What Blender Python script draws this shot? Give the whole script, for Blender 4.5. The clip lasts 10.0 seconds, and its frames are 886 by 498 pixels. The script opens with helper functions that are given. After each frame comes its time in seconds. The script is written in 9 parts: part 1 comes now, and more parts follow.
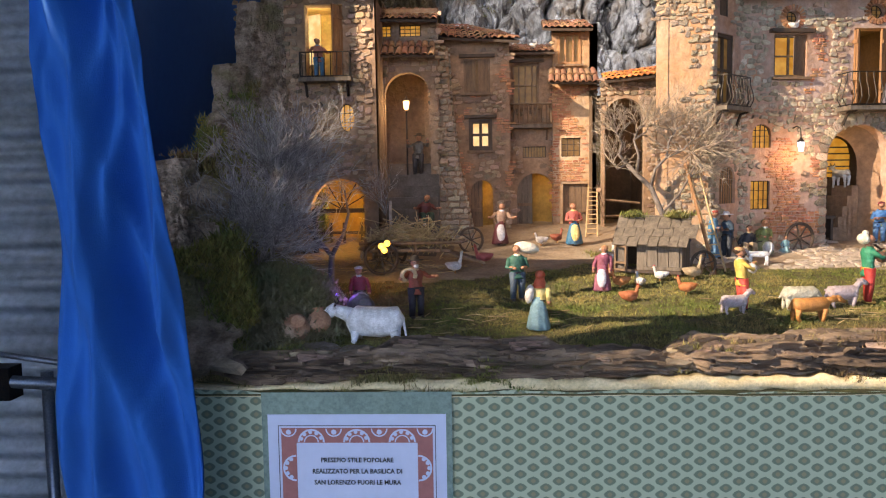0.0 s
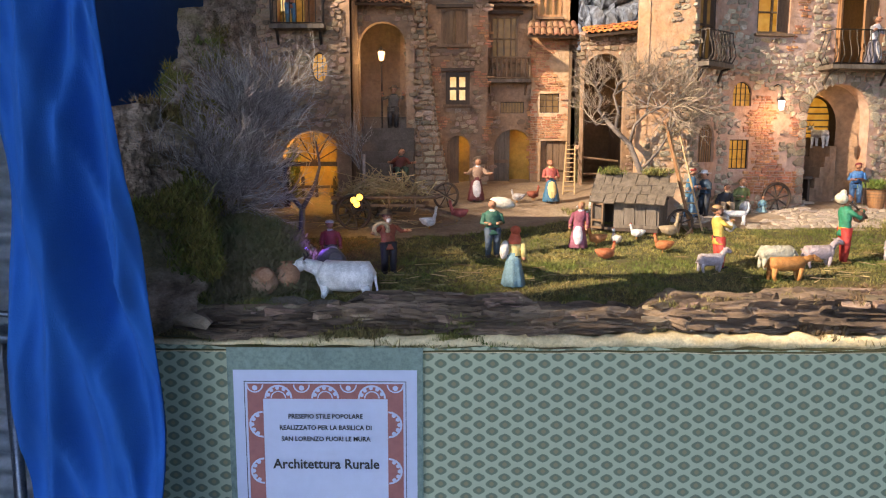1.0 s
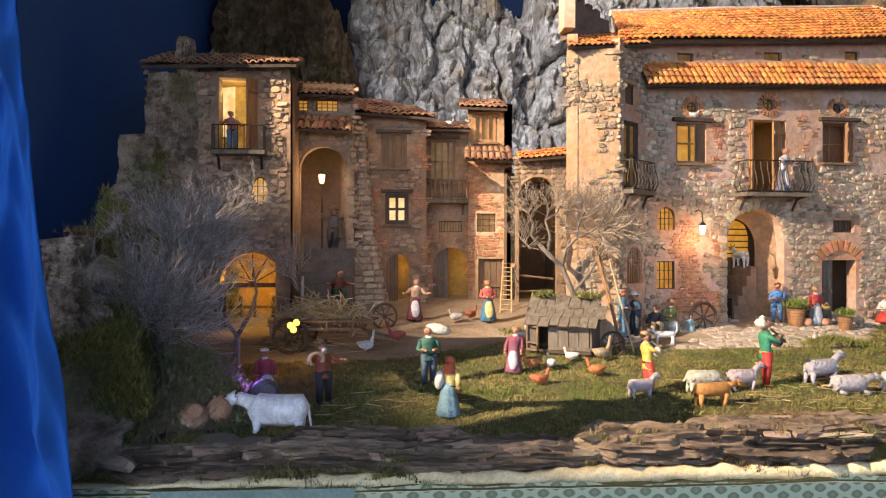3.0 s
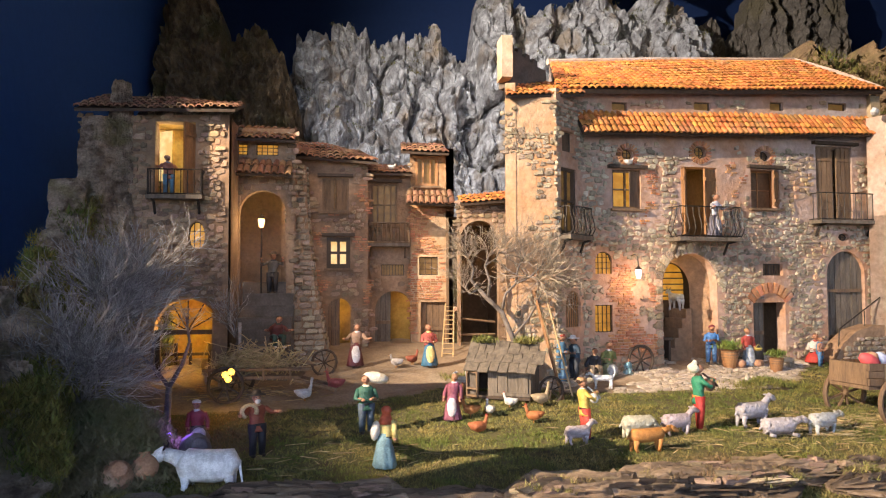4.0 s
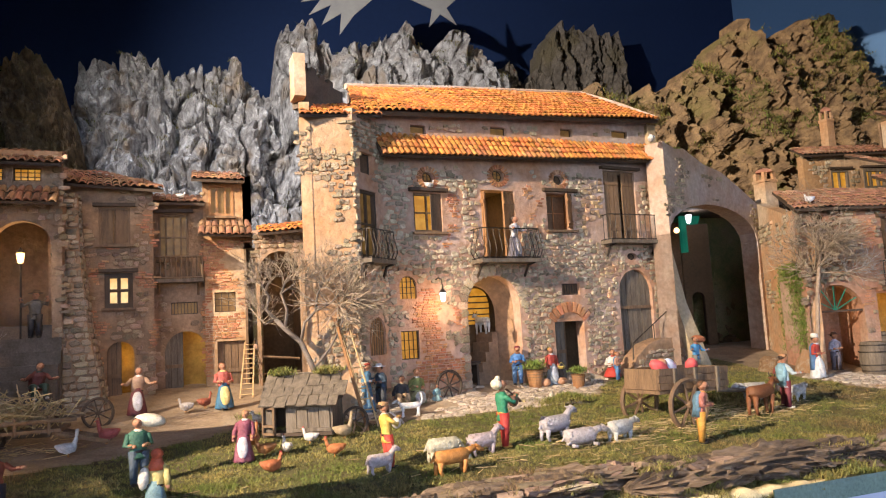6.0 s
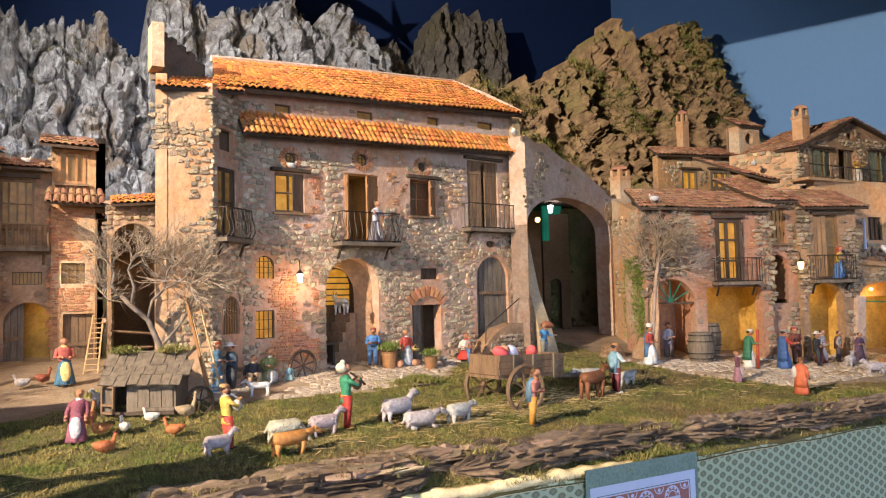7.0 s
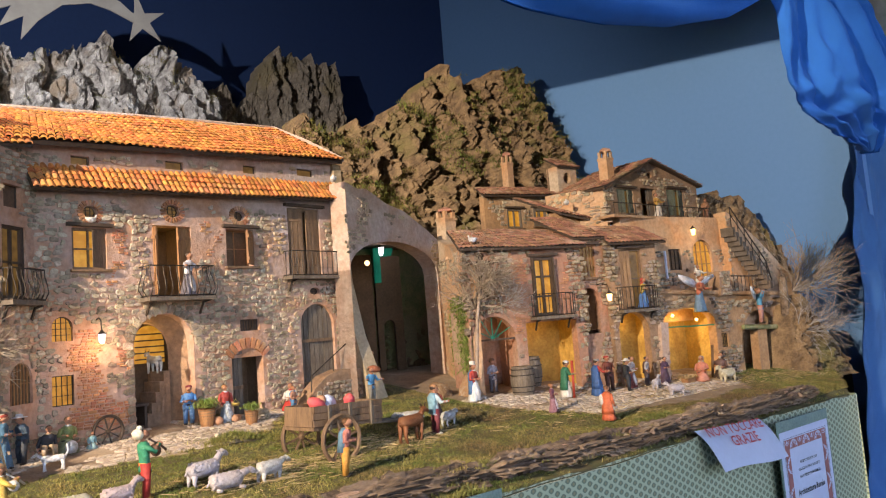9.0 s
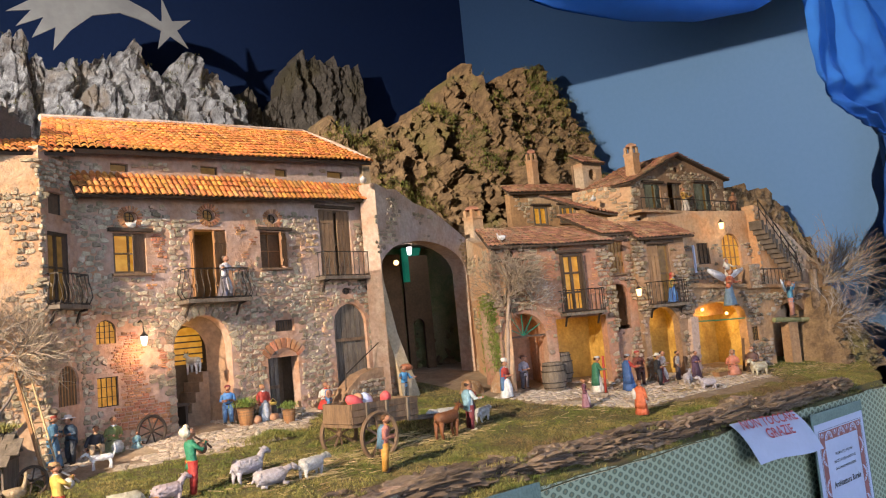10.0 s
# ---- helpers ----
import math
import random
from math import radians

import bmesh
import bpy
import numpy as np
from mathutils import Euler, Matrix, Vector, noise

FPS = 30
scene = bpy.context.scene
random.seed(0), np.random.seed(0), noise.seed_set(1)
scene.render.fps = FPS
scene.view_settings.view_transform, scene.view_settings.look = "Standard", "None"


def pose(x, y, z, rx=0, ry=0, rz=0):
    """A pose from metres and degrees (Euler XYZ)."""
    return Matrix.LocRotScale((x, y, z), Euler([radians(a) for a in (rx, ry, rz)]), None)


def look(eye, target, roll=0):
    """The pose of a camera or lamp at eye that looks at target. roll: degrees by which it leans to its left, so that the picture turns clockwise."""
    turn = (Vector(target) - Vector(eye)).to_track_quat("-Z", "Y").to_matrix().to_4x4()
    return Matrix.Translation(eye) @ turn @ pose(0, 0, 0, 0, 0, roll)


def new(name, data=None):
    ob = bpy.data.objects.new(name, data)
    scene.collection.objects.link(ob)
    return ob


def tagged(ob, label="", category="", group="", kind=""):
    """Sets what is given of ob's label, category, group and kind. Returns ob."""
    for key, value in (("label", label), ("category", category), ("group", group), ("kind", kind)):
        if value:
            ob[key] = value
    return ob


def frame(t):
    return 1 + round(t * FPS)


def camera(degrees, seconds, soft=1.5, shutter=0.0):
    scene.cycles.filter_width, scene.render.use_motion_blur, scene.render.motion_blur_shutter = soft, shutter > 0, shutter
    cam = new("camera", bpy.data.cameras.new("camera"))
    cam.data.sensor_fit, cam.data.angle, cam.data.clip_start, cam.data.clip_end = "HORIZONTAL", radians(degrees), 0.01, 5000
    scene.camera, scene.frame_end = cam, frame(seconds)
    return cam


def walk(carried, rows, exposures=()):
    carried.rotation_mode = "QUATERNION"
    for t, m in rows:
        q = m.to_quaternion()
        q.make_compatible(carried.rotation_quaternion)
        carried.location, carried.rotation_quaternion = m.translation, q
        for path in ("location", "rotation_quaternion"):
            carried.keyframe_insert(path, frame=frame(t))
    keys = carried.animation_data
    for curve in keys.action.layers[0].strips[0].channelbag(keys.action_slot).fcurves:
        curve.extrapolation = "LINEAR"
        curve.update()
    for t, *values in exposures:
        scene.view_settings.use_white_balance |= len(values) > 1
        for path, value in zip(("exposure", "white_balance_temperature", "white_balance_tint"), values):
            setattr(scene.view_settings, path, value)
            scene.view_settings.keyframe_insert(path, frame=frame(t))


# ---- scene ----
cam = camera(61.5, 10.0, 1.15)
PATH = [
    (0, (0.01, -0.092, 1.208), (-0.078, 1.899, 1.04), -0.9),
    (0.5, (0.012, -0.07, 1.197), (-0.037, 1.913, 0.94), -0.3),
    (1, (0.013, -0.065, 1.197), (-0.012, 1.916, 0.922), 0.0),
    (1.5, (0.007, -0.069, 1.207), (0.003, 1.919, 0.988), 0.1),
    (2, (0.013, -0.069, 1.224), (0.041, 1.926, 1.08), 0.1),
    (2.5, (0.02, -0.074, 1.23), (0.087, 1.923, 1.152), 0.1),
    (4, (0.046, -0.082, 1.256), (0.301, 1.9, 1.348), -0.2),
    (4.5, (0.057, -0.026, 1.221), (0.387, 1.943, 1.336), -0.0),
    (5, (0.067, -0.009, 1.232), (0.495, 1.927, 1.493), 0.1),
    (5.5, (0.087, -0.008, 1.214), (0.62, 1.886, 1.575), -2.6),
    (5.7, (0.097, -0.009, 1.209), (0.708, 1.871, 1.512), -3.3),
    (6.8, (0.123, -0.071, 1.23), (1.057, 1.694, 1.351), -1.3),
    (7, (0.142, -0.076, 1.232), (1.133, 1.657, 1.356), -1.3),
    (7.5, (0.172, -0.089, 1.239), (1.276, 1.572, 1.385), -2.2),
    (8, (0.192, -0.113, 1.244), (1.397, 1.474, 1.413), -3.2),
    (8.5, (0.212, -0.129, 1.244), (1.488, 1.399, 1.433), -4.0),
    (9, (0.208, -0.139, 1.249), (1.508, 1.367, 1.451), -4.5),
    (9.5, (0.197, -0.146, 1.25), (1.491, 1.366, 1.451), -4.9),
    (10, (0.179, -0.14, 1.248), (1.435, 1.403, 1.452), -5.4),
]
walk(cam, [(t, look(eye, target, roll)) for t, eye, target, roll in PATH])


# ---- light ----
world = bpy.data.worlds.new("world")
scene.world = world
world.use_nodes = True
wn = world.node_tree.nodes
sky = wn.new("ShaderNodeTexSky")
sky.sky_type, sky.sun_disc = "NISHITA", False
sky.sun_elevation, sky.sun_rotation = radians(28), radians(200)
tint = wn.new("ShaderNodeMix")
tint.data_type, tint.blend_type = "RGBA", "MULTIPLY"
tint.inputs[0].default_value, tint.inputs[7].default_value = 1.0, (0.62, 0.80, 1.26, 1)
world.node_tree.links.new(sky.outputs[0], tint.inputs[6])
world.node_tree.links.new(tint.outputs[2], wn["Background"].inputs[0])
wn["Background"].inputs[1].default_value = 0.39


def spot(name, eye, target, watts, degrees, blend, colour, size=0.02):
    d = bpy.data.lights.new(name, "SPOT")
    d.energy, d.spot_size, d.spot_blend, d.color, d.shadow_soft_size = watts, radians(degrees), blend, colour, size
    ob = new(name, d)
    ob.matrix_world = look(eye, target)
    return ob


def bulb_light(name, place, watts, colour=(1, 0.62, 0.25), size=0.006):
    d = bpy.data.lights.new(name, "POINT")
    d.energy, d.color, d.shadow_soft_size = watts, colour, size
    ob = new(name, d)
    ob.location = place
    return ob


spot("stage_spot", (-1.90, 0.10, 2.42), (1.6, 1.55, 1.42), 1180, 39.5, 0.30, (1.0, 0.79, 0.575), 0.003)
# Unseen lamp assumed for the pale cliff, widened to brighten the hill.
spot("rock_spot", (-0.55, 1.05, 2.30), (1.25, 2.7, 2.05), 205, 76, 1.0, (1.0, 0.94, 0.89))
# Unseen warm fill lamp, added to lift the left houses.
spot("village_fill", (-0.05, 0.95, 2.35), (0.02, 1.75, 1.30), 26, 42, 0.7, (1.0, 0.70, 0.43))

# ---- materials ----


def srgb(h):
    return tuple((v / 12.92 if v <= 0.04045 else ((v + 0.055) / 1.055) ** 2.4) for v in (int(h[i:i + 2], 16) / 255 for i in (0, 2, 4)))


def mat(name, c1, c2=None, c3=None, scale=60.0, rough=0.85, bump=0.4, bscale=None, metal=0.0, vary="", amount=0.25, stretch=(1, 1, 1), mid=0.5, dist=0.002, grain=0.55):
    """A surface of two mixed tones (c1, c2) with stains of c3, fine relief, and tone varied per object or per island."""
    m = bpy.data.materials.new(name)
    m.use_nodes = True
    nt = m.node_tree
    b = nt.nodes["Principled BSDF"]
    b.inputs["Roughness"].default_value, b.inputs["Metallic"].default_value = rough, metal
    c2 = c2 or tuple(0.7 * v for v in c1)
    co = nt.nodes.new("ShaderNodeTexCoord")
    mp = nt.nodes.new("ShaderNodeMapping")
    mp.inputs["Scale"].default_value = stretch
    nt.links.new(co.outputs["Object"], mp.inputs[0])

    def noise_node(s, detail=4.0):
        n = nt.nodes.new("ShaderNodeTexNoise")
        n.inputs["Scale"].default_value, n.inputs["Detail"].default_value = s, detail
        n.inputs["Roughness"].default_value = 0.62
        nt.links.new(mp.outputs[0], n.inputs["Vector"])
        return n.outputs["Fac"]

    def ramp(src, lo, hi):
        r = nt.nodes.new("ShaderNodeMapRange")
        r.inputs[1].default_value, r.inputs[2].default_value = lo, hi
        nt.links.new(src, r.inputs[0])
        return r.outputs[0]

    def mix(f, a, bcol, kind="MIX"):
        x = nt.nodes.new("ShaderNodeMix")
        x.data_type, x.blend_type = "RGBA", kind
        for sock, v in ((x.inputs[0], f), (x.inputs[6], a), (x.inputs[7], bcol)):
            if hasattr(v, "is_output"):
                nt.links.new(v, sock)
            else:
                sock.default_value = v if isinstance(v, float) else (*v, 1)
        return x.outputs[2]

    col = mix(ramp(noise_node(scale), mid - 0.14, mid + 0.14), c1, c2)
    if c3:
        col = mix(ramp(noise_node(scale * 0.22, 3.0), 0.52, 0.66), col, c3)
    fine = noise_node(scale * 7, 3.0)
    col = mix(grain, col, mix(ramp(fine, 0.3, 0.7), (0.55, 0.55, 0.55), (1.25, 1.25, 1.25)), "MULTIPLY")
    if vary:
        if vary == "object":
            rnd = nt.nodes.new("ShaderNodeObjectInfo").outputs["Random"]
        else:
            rnd = nt.nodes.new("ShaderNodeNewGeometry").outputs["Random Per Island"]
        g = nt.nodes.new("ShaderNodeHueSaturation")
        v = nt.nodes.new("ShaderNodeMapRange")
        v.inputs[3].default_value, v.inputs[4].default_value = 1 - amount, 1 + amount
        nt.links.new(rnd, v.inputs[0])
        nt.links.new(v.outputs[0], g.inputs["Value"])
        wv = nt.nodes.new("ShaderNodeTexWhiteNoise")
        wv.noise_dimensions = "1D"
        nt.links.new(rnd, wv.inputs["W"])
        hv = nt.nodes.new("ShaderNodeMapRange")
        hv.inputs[3].default_value, hv.inputs[4].default_value = 0.5 - 0.012 * amount / 0.25, 0.5 + 0.012 * amount / 0.25
        nt.links.new(wv.outputs["Value"], hv.inputs[0])
        nt.links.new(hv.outputs[0], g.inputs["Hue"])
        nt.links.new(col, g.inputs["Color"])
        col = g.outputs[0]
    nt.links.new(col, b.inputs["Base Color"])
    if bump:
        bp = nt.nodes.new("ShaderNodeBump")
        bp.inputs["Strength"].default_value, bp.inputs["Distance"].default_value = bump, dist
        nt.links.new(noise_node(bscale or scale * 3, 5.0), bp.inputs["Height"])
        nt.links.new(bp.outputs[0], b.inputs["Normal"])
    return m


def glow(name, colour, strength, c2=None, scale=30.0):
    """A pane or bulb lit from within, mottled."""
    m = bpy.data.materials.new(name)
    m.use_nodes = True
    nt = m.node_tree
    b = nt.nodes["Principled BSDF"]
    b.inputs["Base Color"].default_value = (*[0.22 * v for v in colour], 1)
    b.inputs["Emission Strength"].default_value = strength
    b.inputs["Emission Color"].default_value = (*colour, 1)
    if c2:
        co = nt.nodes.new("ShaderNodeTexCoord")
        n = nt.nodes.new("ShaderNodeTexNoise")
        n.inputs["Scale"].default_value = scale
        nt.links.new(co.outputs["Object"], n.inputs["Vector"])
        x = nt.nodes.new("ShaderNodeMix")
        x.data_type = "RGBA"
        x.inputs[6].default_value, x.inputs[7].default_value = (*colour, 1), (*c2, 1)
        r = nt.nodes.new("ShaderNodeMapRange")
        r.inputs[1].default_value, r.inputs[2].default_value = 0.35, 0.65
        nt.links.new(n.outputs["Fac"], r.inputs[0])
        nt.links.new(r.outputs[0], x.inputs[0])
        nt.links.new(x.outputs[2], b.inputs["Emission Color"])
    return m


M = {
    "plaster_ochre": mat("ochre plaster", (0.42, 0.25, 0.125), (0.29, 0.175, 0.095), (0.48, 0.36, 0.24), 12, 0.95, 1.0, 75, dist=0.005),
    "plaster_pink": mat("faded pink plaster", (0.44, 0.315, 0.255), (0.40, 0.22, 0.13), (0.44, 0.375, 0.355), 11, 0.95, 1.0, 75, dist=0.0035),
    "plaster_brown": mat("brown village plaster", (0.30, 0.185, 0.11), (0.19, 0.125, 0.08), (0.38, 0.26, 0.17), 16, 0.95, 1.0, 75, dist=0.0035),
    "plaster_orange": mat("orange plaster", (0.46, 0.25, 0.125), (0.44, 0.30, 0.19), (0.52, 0.42, 0.32), 12, 0.95, 1.0, 75, dist=0.0035),
    "plaster_red": mat("red plaster", (0.36, 0.175, 0.11), (0.27, 0.17, 0.12), (0.40, 0.29, 0.22), 14, 0.95, 1.0, 75, dist=0.0035),
    "plaster_light": mat("pale plaster", (0.46, 0.37, 0.31), (0.40, 0.27, 0.20), (0.46, 0.39, 0.37), 12, 0.95, 1.0, 70, dist=0.0035),
    "plaster_tan": mat("tan lime plaster", (0.40, 0.32, 0.21), (0.32, 0.25, 0.16), (0.42, 0.35, 0.26), 18, 0.95, 0.6, 110),
    "stone": mat("grey field stone", (0.34, 0.285, 0.215), (0.20, 0.16, 0.115), (0.36, 0.24, 0.145), 50, 0.9, 0.7, 240, vary="object", amount=0.45),
    "stone_joined": mat("grey field stone rows", (0.34, 0.285, 0.215), (0.20, 0.16, 0.115), (0.36, 0.24, 0.145), 50, 0.9, 0.7, 240, vary="island", amount=0.45),
    "stone_brown": mat("brown field stone", (0.34, 0.245, 0.17), (0.20, 0.145, 0.10), (0.33, 0.20, 0.12), 50, 0.9, 0.7, 220, vary="object", amount=0.45),
    "stone_brown_joined": mat("brown field stone rows", (0.34, 0.245, 0.17), (0.20, 0.145, 0.10), (0.33, 0.20, 0.12), 50, 0.9, 0.7, 220, vary="island", amount=0.45),
    "rubble": mat("warm rubble stone", (0.42, 0.365, 0.275), (0.27, 0.215, 0.15), (0.44, 0.28, 0.16), 40, 0.92, 0.8, 200, vary="object", amount=0.40),
    "rubble_joined": mat("warm rubble stonework", (0.42, 0.365, 0.275), (0.27, 0.215, 0.15), (0.44, 0.28, 0.16), 40, 0.92, 0.8, 200, vary="island", amount=0.40),
    "brick": mat("fired brick", (0.46, 0.20, 0.095), (0.34, 0.155, 0.08), (0.44, 0.29, 0.18), 60, 0.9, 0.5, 300, vary="object", amount=0.3),
    "brick_joined": mat("fired brick rows", (0.46, 0.20, 0.095), (0.34, 0.155, 0.08), (0.44, 0.29, 0.18), 60, 0.9, 0.5, 300, vary="island", amount=0.3),
    "tile": mat("bright orange clay tile", (0.58, 0.225, 0.055), (0.46, 0.17, 0.045), (0.42, 0.20, 0.08), 70, 0.8, 0.4, 300, vary="island", amount=0.35),
    "tile_object": mat("orange clay tile", (0.58, 0.225, 0.055), (0.46, 0.17, 0.045), (0.42, 0.20, 0.08), 70, 0.8, 0.4, 300, vary="object", amount=0.35),
    "tile_old": mat("weathered clay tile", (0.26, 0.12, 0.065), (0.19, 0.10, 0.06), (0.30, 0.18, 0.10), 70, 0.85, 0.5, 300, vary="island", amount=0.35),
    "tile_pink": mat("faded clay tile", (0.36, 0.18, 0.11), (0.26, 0.135, 0.085), (0.36, 0.24, 0.16), 70, 0.85, 0.5, 300, vary="island", amount=0.38),
    "wood": mat("weathered brown wood", (0.20, 0.125, 0.07), (0.12, 0.075, 0.045), None, 120, 0.8, 0.5, 300, stretch=(1, 1, 0.15)),
    "wood_grey": mat("grey weathered wood", (0.17, 0.138, 0.105), (0.095, 0.076, 0.058), None, 120, 0.85, 0.7, 300, stretch=(1, 1, 0.15)),
    "wood_warm": mat("warm stained wood", (0.32, 0.16, 0.06), (0.22, 0.105, 0.045), None, 120, 0.7, 0.4, 300, stretch=(1, 1, 0.15)),
    "wood_dark": mat("dark wood", (0.07, 0.045, 0.03), (0.045, 0.03, 0.02), None, 120, 0.8, 0.4, 300, stretch=(1, 1, 0.15)),
    # Shade put into the colour of steps and parapet facing away from the lamp.
    "stone_shaded": mat("grey stone darkened for shade", (0.12, 0.10, 0.085), (0.075, 0.062, 0.05), (0.15, 0.11, 0.08), 40, 0.95, 0.8, 120),
    "iron": mat("black wrought iron", (0.03, 0.027, 0.025), (0.05, 0.035, 0.025), None, 150, 0.55, 0.2, 400, metal=0.6),
    "moss": mat("green moss", (0.075, 0.075, 0.022), (0.11, 0.092, 0.034), (0.085, 0.06, 0.03), 45, 0.95, 0.9, 300),
    "moss_tuft": mat("moss tufts", (0.135, 0.165, 0.034), (0.31, 0.25, 0.085), (0.18, 0.12, 0.06), 12, 0.95, 0.0, vary="island", amount=0.5),
    "moss_hill": mat("hill moss", (0.13, 0.17, 0.035), (0.27, 0.23, 0.06), (0.18, 0.12, 0.05), 14, 0.95, 0.0, vary="island", amount=0.5),
    "moss_dark": mat("dark green moss", (0.18, 0.20, 0.085), (0.29, 0.265, 0.13), (0.28, 0.235, 0.14), 30, 0.95, 0.9, 250),
    "dirt": mat("trodden earth path", (0.30, 0.225, 0.155), (0.22, 0.16, 0.105), (0.33, 0.27, 0.20), 25, 0.95, 0.8, 180),
    "cobble": mat("pale cobbles", (0.50, 0.43, 0.35), (0.40, 0.33, 0.26), (0.36, 0.27, 0.19), 40, 0.9, 0.6, 260, vary="object", amount=0.2),
    "cobble_joined": mat("pale cobble rows", (0.50, 0.43, 0.35), (0.40, 0.33, 0.26), (0.36, 0.27, 0.19), 40, 0.9, 0.6, 260, vary="island", amount=0.2),
    "bark": mat("rough bark", (0.26, 0.185, 0.125), (0.065, 0.045, 0.032), (0.33, 0.245, 0.165), 34, 0.95, 1.0, 130, stretch=(0.22, 1, 1), dist=0.008),
    "bark_flake": mat("split bark", (0.30, 0.22, 0.15), (0.13, 0.09, 0.063), (0.36, 0.27, 0.19), 60, 0.95, 1.0, 200, vary="object", amount=0.5, stretch=(0.25, 1, 1), dist=0.004),
    "bark_up": mat("cork bark", (0.55, 0.43, 0.33), (0.17, 0.12, 0.085), (0.27, 0.24, 0.12), 34, 0.95, 1.0, 150, stretch=(1, 1, 1.6), dist=0.014),
    # Wide gap between the tones paints in lit faces and shaded cracks.
    "rock_white": mat("pale limestone", (0.82, 0.80, 0.80), (0.30, 0.28, 0.28), (0.46, 0.37, 0.29), 26, 0.95, 1.0, 90, dist=0.008),
    "rock_brown": mat("brown crag", (0.29, 0.195, 0.105), (0.125, 0.082, 0.048), (0.17, 0.14, 0.055), 22, 0.95, 1.0, 80, dist=0.007),
    "rock_grey": mat("dark grey-brown crag", (0.31, 0.26, 0.21), (0.17, 0.14, 0.11), (0.22, 0.18, 0.11), 18, 0.95, 1.0, 70, dist=0.006),
    "twig": mat("dry grey twigs", (0.40, 0.36, 0.33), (0.21, 0.19, 0.175), None, 60, 0.9, 0.0, vary="island", amount=0.45),
    "twig_pale": mat("pale dry twigs", (0.36, 0.285, 0.21), (0.24, 0.185, 0.135), None, 60, 0.9, 0.0, vary="island", amount=0.35),
    "straw": mat("straw", (0.48, 0.36, 0.18), (0.36, 0.26, 0.13), None, 60, 0.85, 0.0, vary="island", amount=0.3),
    "trunk_grey": mat("grey gnarled trunk", (0.22, 0.18, 0.15), (0.12, 0.095, 0.08), None, 60, 0.9, 0.8, 160),
    "trunk_blue": mat("grey trunk", (0.17, 0.15, 0.165), (0.10, 0.09, 0.105), None, 60, 0.9, 0.6, 200),
    "leaf": mat("green leaves", (0.14, 0.22, 0.04), (0.22, 0.26, 0.06), None, 50, 0.7, 0.0, vary="island", amount=0.35),
    # The board blues carry how much light falls on each side.
    "wall_back": mat("blue painted board darkened for weak light", (0.009, 0.032, 0.12), (0.008, 0.029, 0.11), None, 40, 0.9, 0.1, 60, grain=0.08),
    "wall_left": mat("blue painted side board toned for shade", (0.022, 0.085, 0.27), (0.02, 0.078, 0.25), None, 40, 0.9, 0.1, 60, grain=0.08),
    "wall_right": mat("blue painted board lightened for the lamp", (0.117, 0.25, 0.52), (0.11, 0.242, 0.505), None, 45, 0.85, 0.1, 60, grain=0.08),
    "curtain": mat("royal blue cloth", (0.012, 0.112, 0.43), (0.010, 0.098, 0.385), None, 8, 0.92, 0.25, 500, grain=0.08),
    "curtain_pale": mat("pale blue cloth", (0.05, 0.15, 0.37), (0.045, 0.13, 0.33), None, 8, 0.92, 0.25, 500, grain=0.08),
    # White paper with the cool hall light tinted into its colour.
    "paper": mat("white paper", (0.55, 0.60, 0.75), (0.52, 0.57, 0.72), None, 12, 0.6, 0.0, grain=0.08),
    "ink_black": mat("black ink", (0.03, 0.03, 0.03), (0.05, 0.05, 0.05), None, 100, 0.7, 0.0, grain=0.08),
    "ink_red": mat("faded brick red ink", (0.36, 0.14, 0.125), (0.31, 0.12, 0.11), None, 100, 0.7, 0.0, grain=0.08),
    "ink_pink": mat("red marker ink", (0.62, 0.10, 0.10), (0.55, 0.08, 0.09), None, 100, 0.7, 0.0, grain=0.08),
    "film": mat("clear sleeve shadow", (0.22, 0.30, 0.25), (0.19, 0.26, 0.22), None, 30, 0.25, 0.0),
    "foam": mat("yellow-white foam board edge", (0.78, 0.66, 0.40), (0.66, 0.54, 0.30), (0.45, 0.35, 0.18), 40, 0.9, 0.8, 120),
    "corrugated": mat("galvanised corrugated shutter", (0.50, 0.55, 0.60), (0.37, 0.42, 0.47), (0.26, 0.27, 0.28), 5, 0.5, 0.2, 60, metal=0.4),
    "concrete": mat("grey hall floor", (0.30, 0.30, 0.29), (0.24, 0.24, 0.23), (0.20, 0.19, 0.18), 3, 0.8, 0.2, 60),
    "hall": mat("off-white hall wall", (0.60, 0.60, 0.58), (0.55, 0.55, 0.53), None, 2, 0.9, 0.1, 40),
    "steel": mat("grey steel", (0.35, 0.37, 0.40), (0.28, 0.30, 0.33), None, 40, 0.4, 0.1, 200, metal=0.8),
    "star": mat("silver painted card", (0.38, 0.375, 0.37), (0.30, 0.295, 0.295), None, 8, 0.6, 0.15, 120, grain=0.08),
    "clay": mat("terracotta", (0.46, 0.25, 0.145), (0.36, 0.19, 0.11), (0.52, 0.38, 0.27), 50, 0.85, 0.4, 160),
    # Shade put into the colour, for rooms and panes of unlit openings.
    "interior": mat("room plaster darkened for shade", (0.13, 0.08, 0.045), (0.09, 0.055, 0.03), None, 20, 0.95, 0.4, 120),
    "amber_wall": mat("amber painted room", (0.52, 0.33, 0.075), (0.36, 0.21, 0.045), (0.26, 0.15, 0.05), 16, 0.9, 0.6, 80),
    "room_cream": mat("cream yellow room", (0.62, 0.47, 0.20), (0.50, 0.36, 0.14), None, 16, 0.9, 0.3, 80),
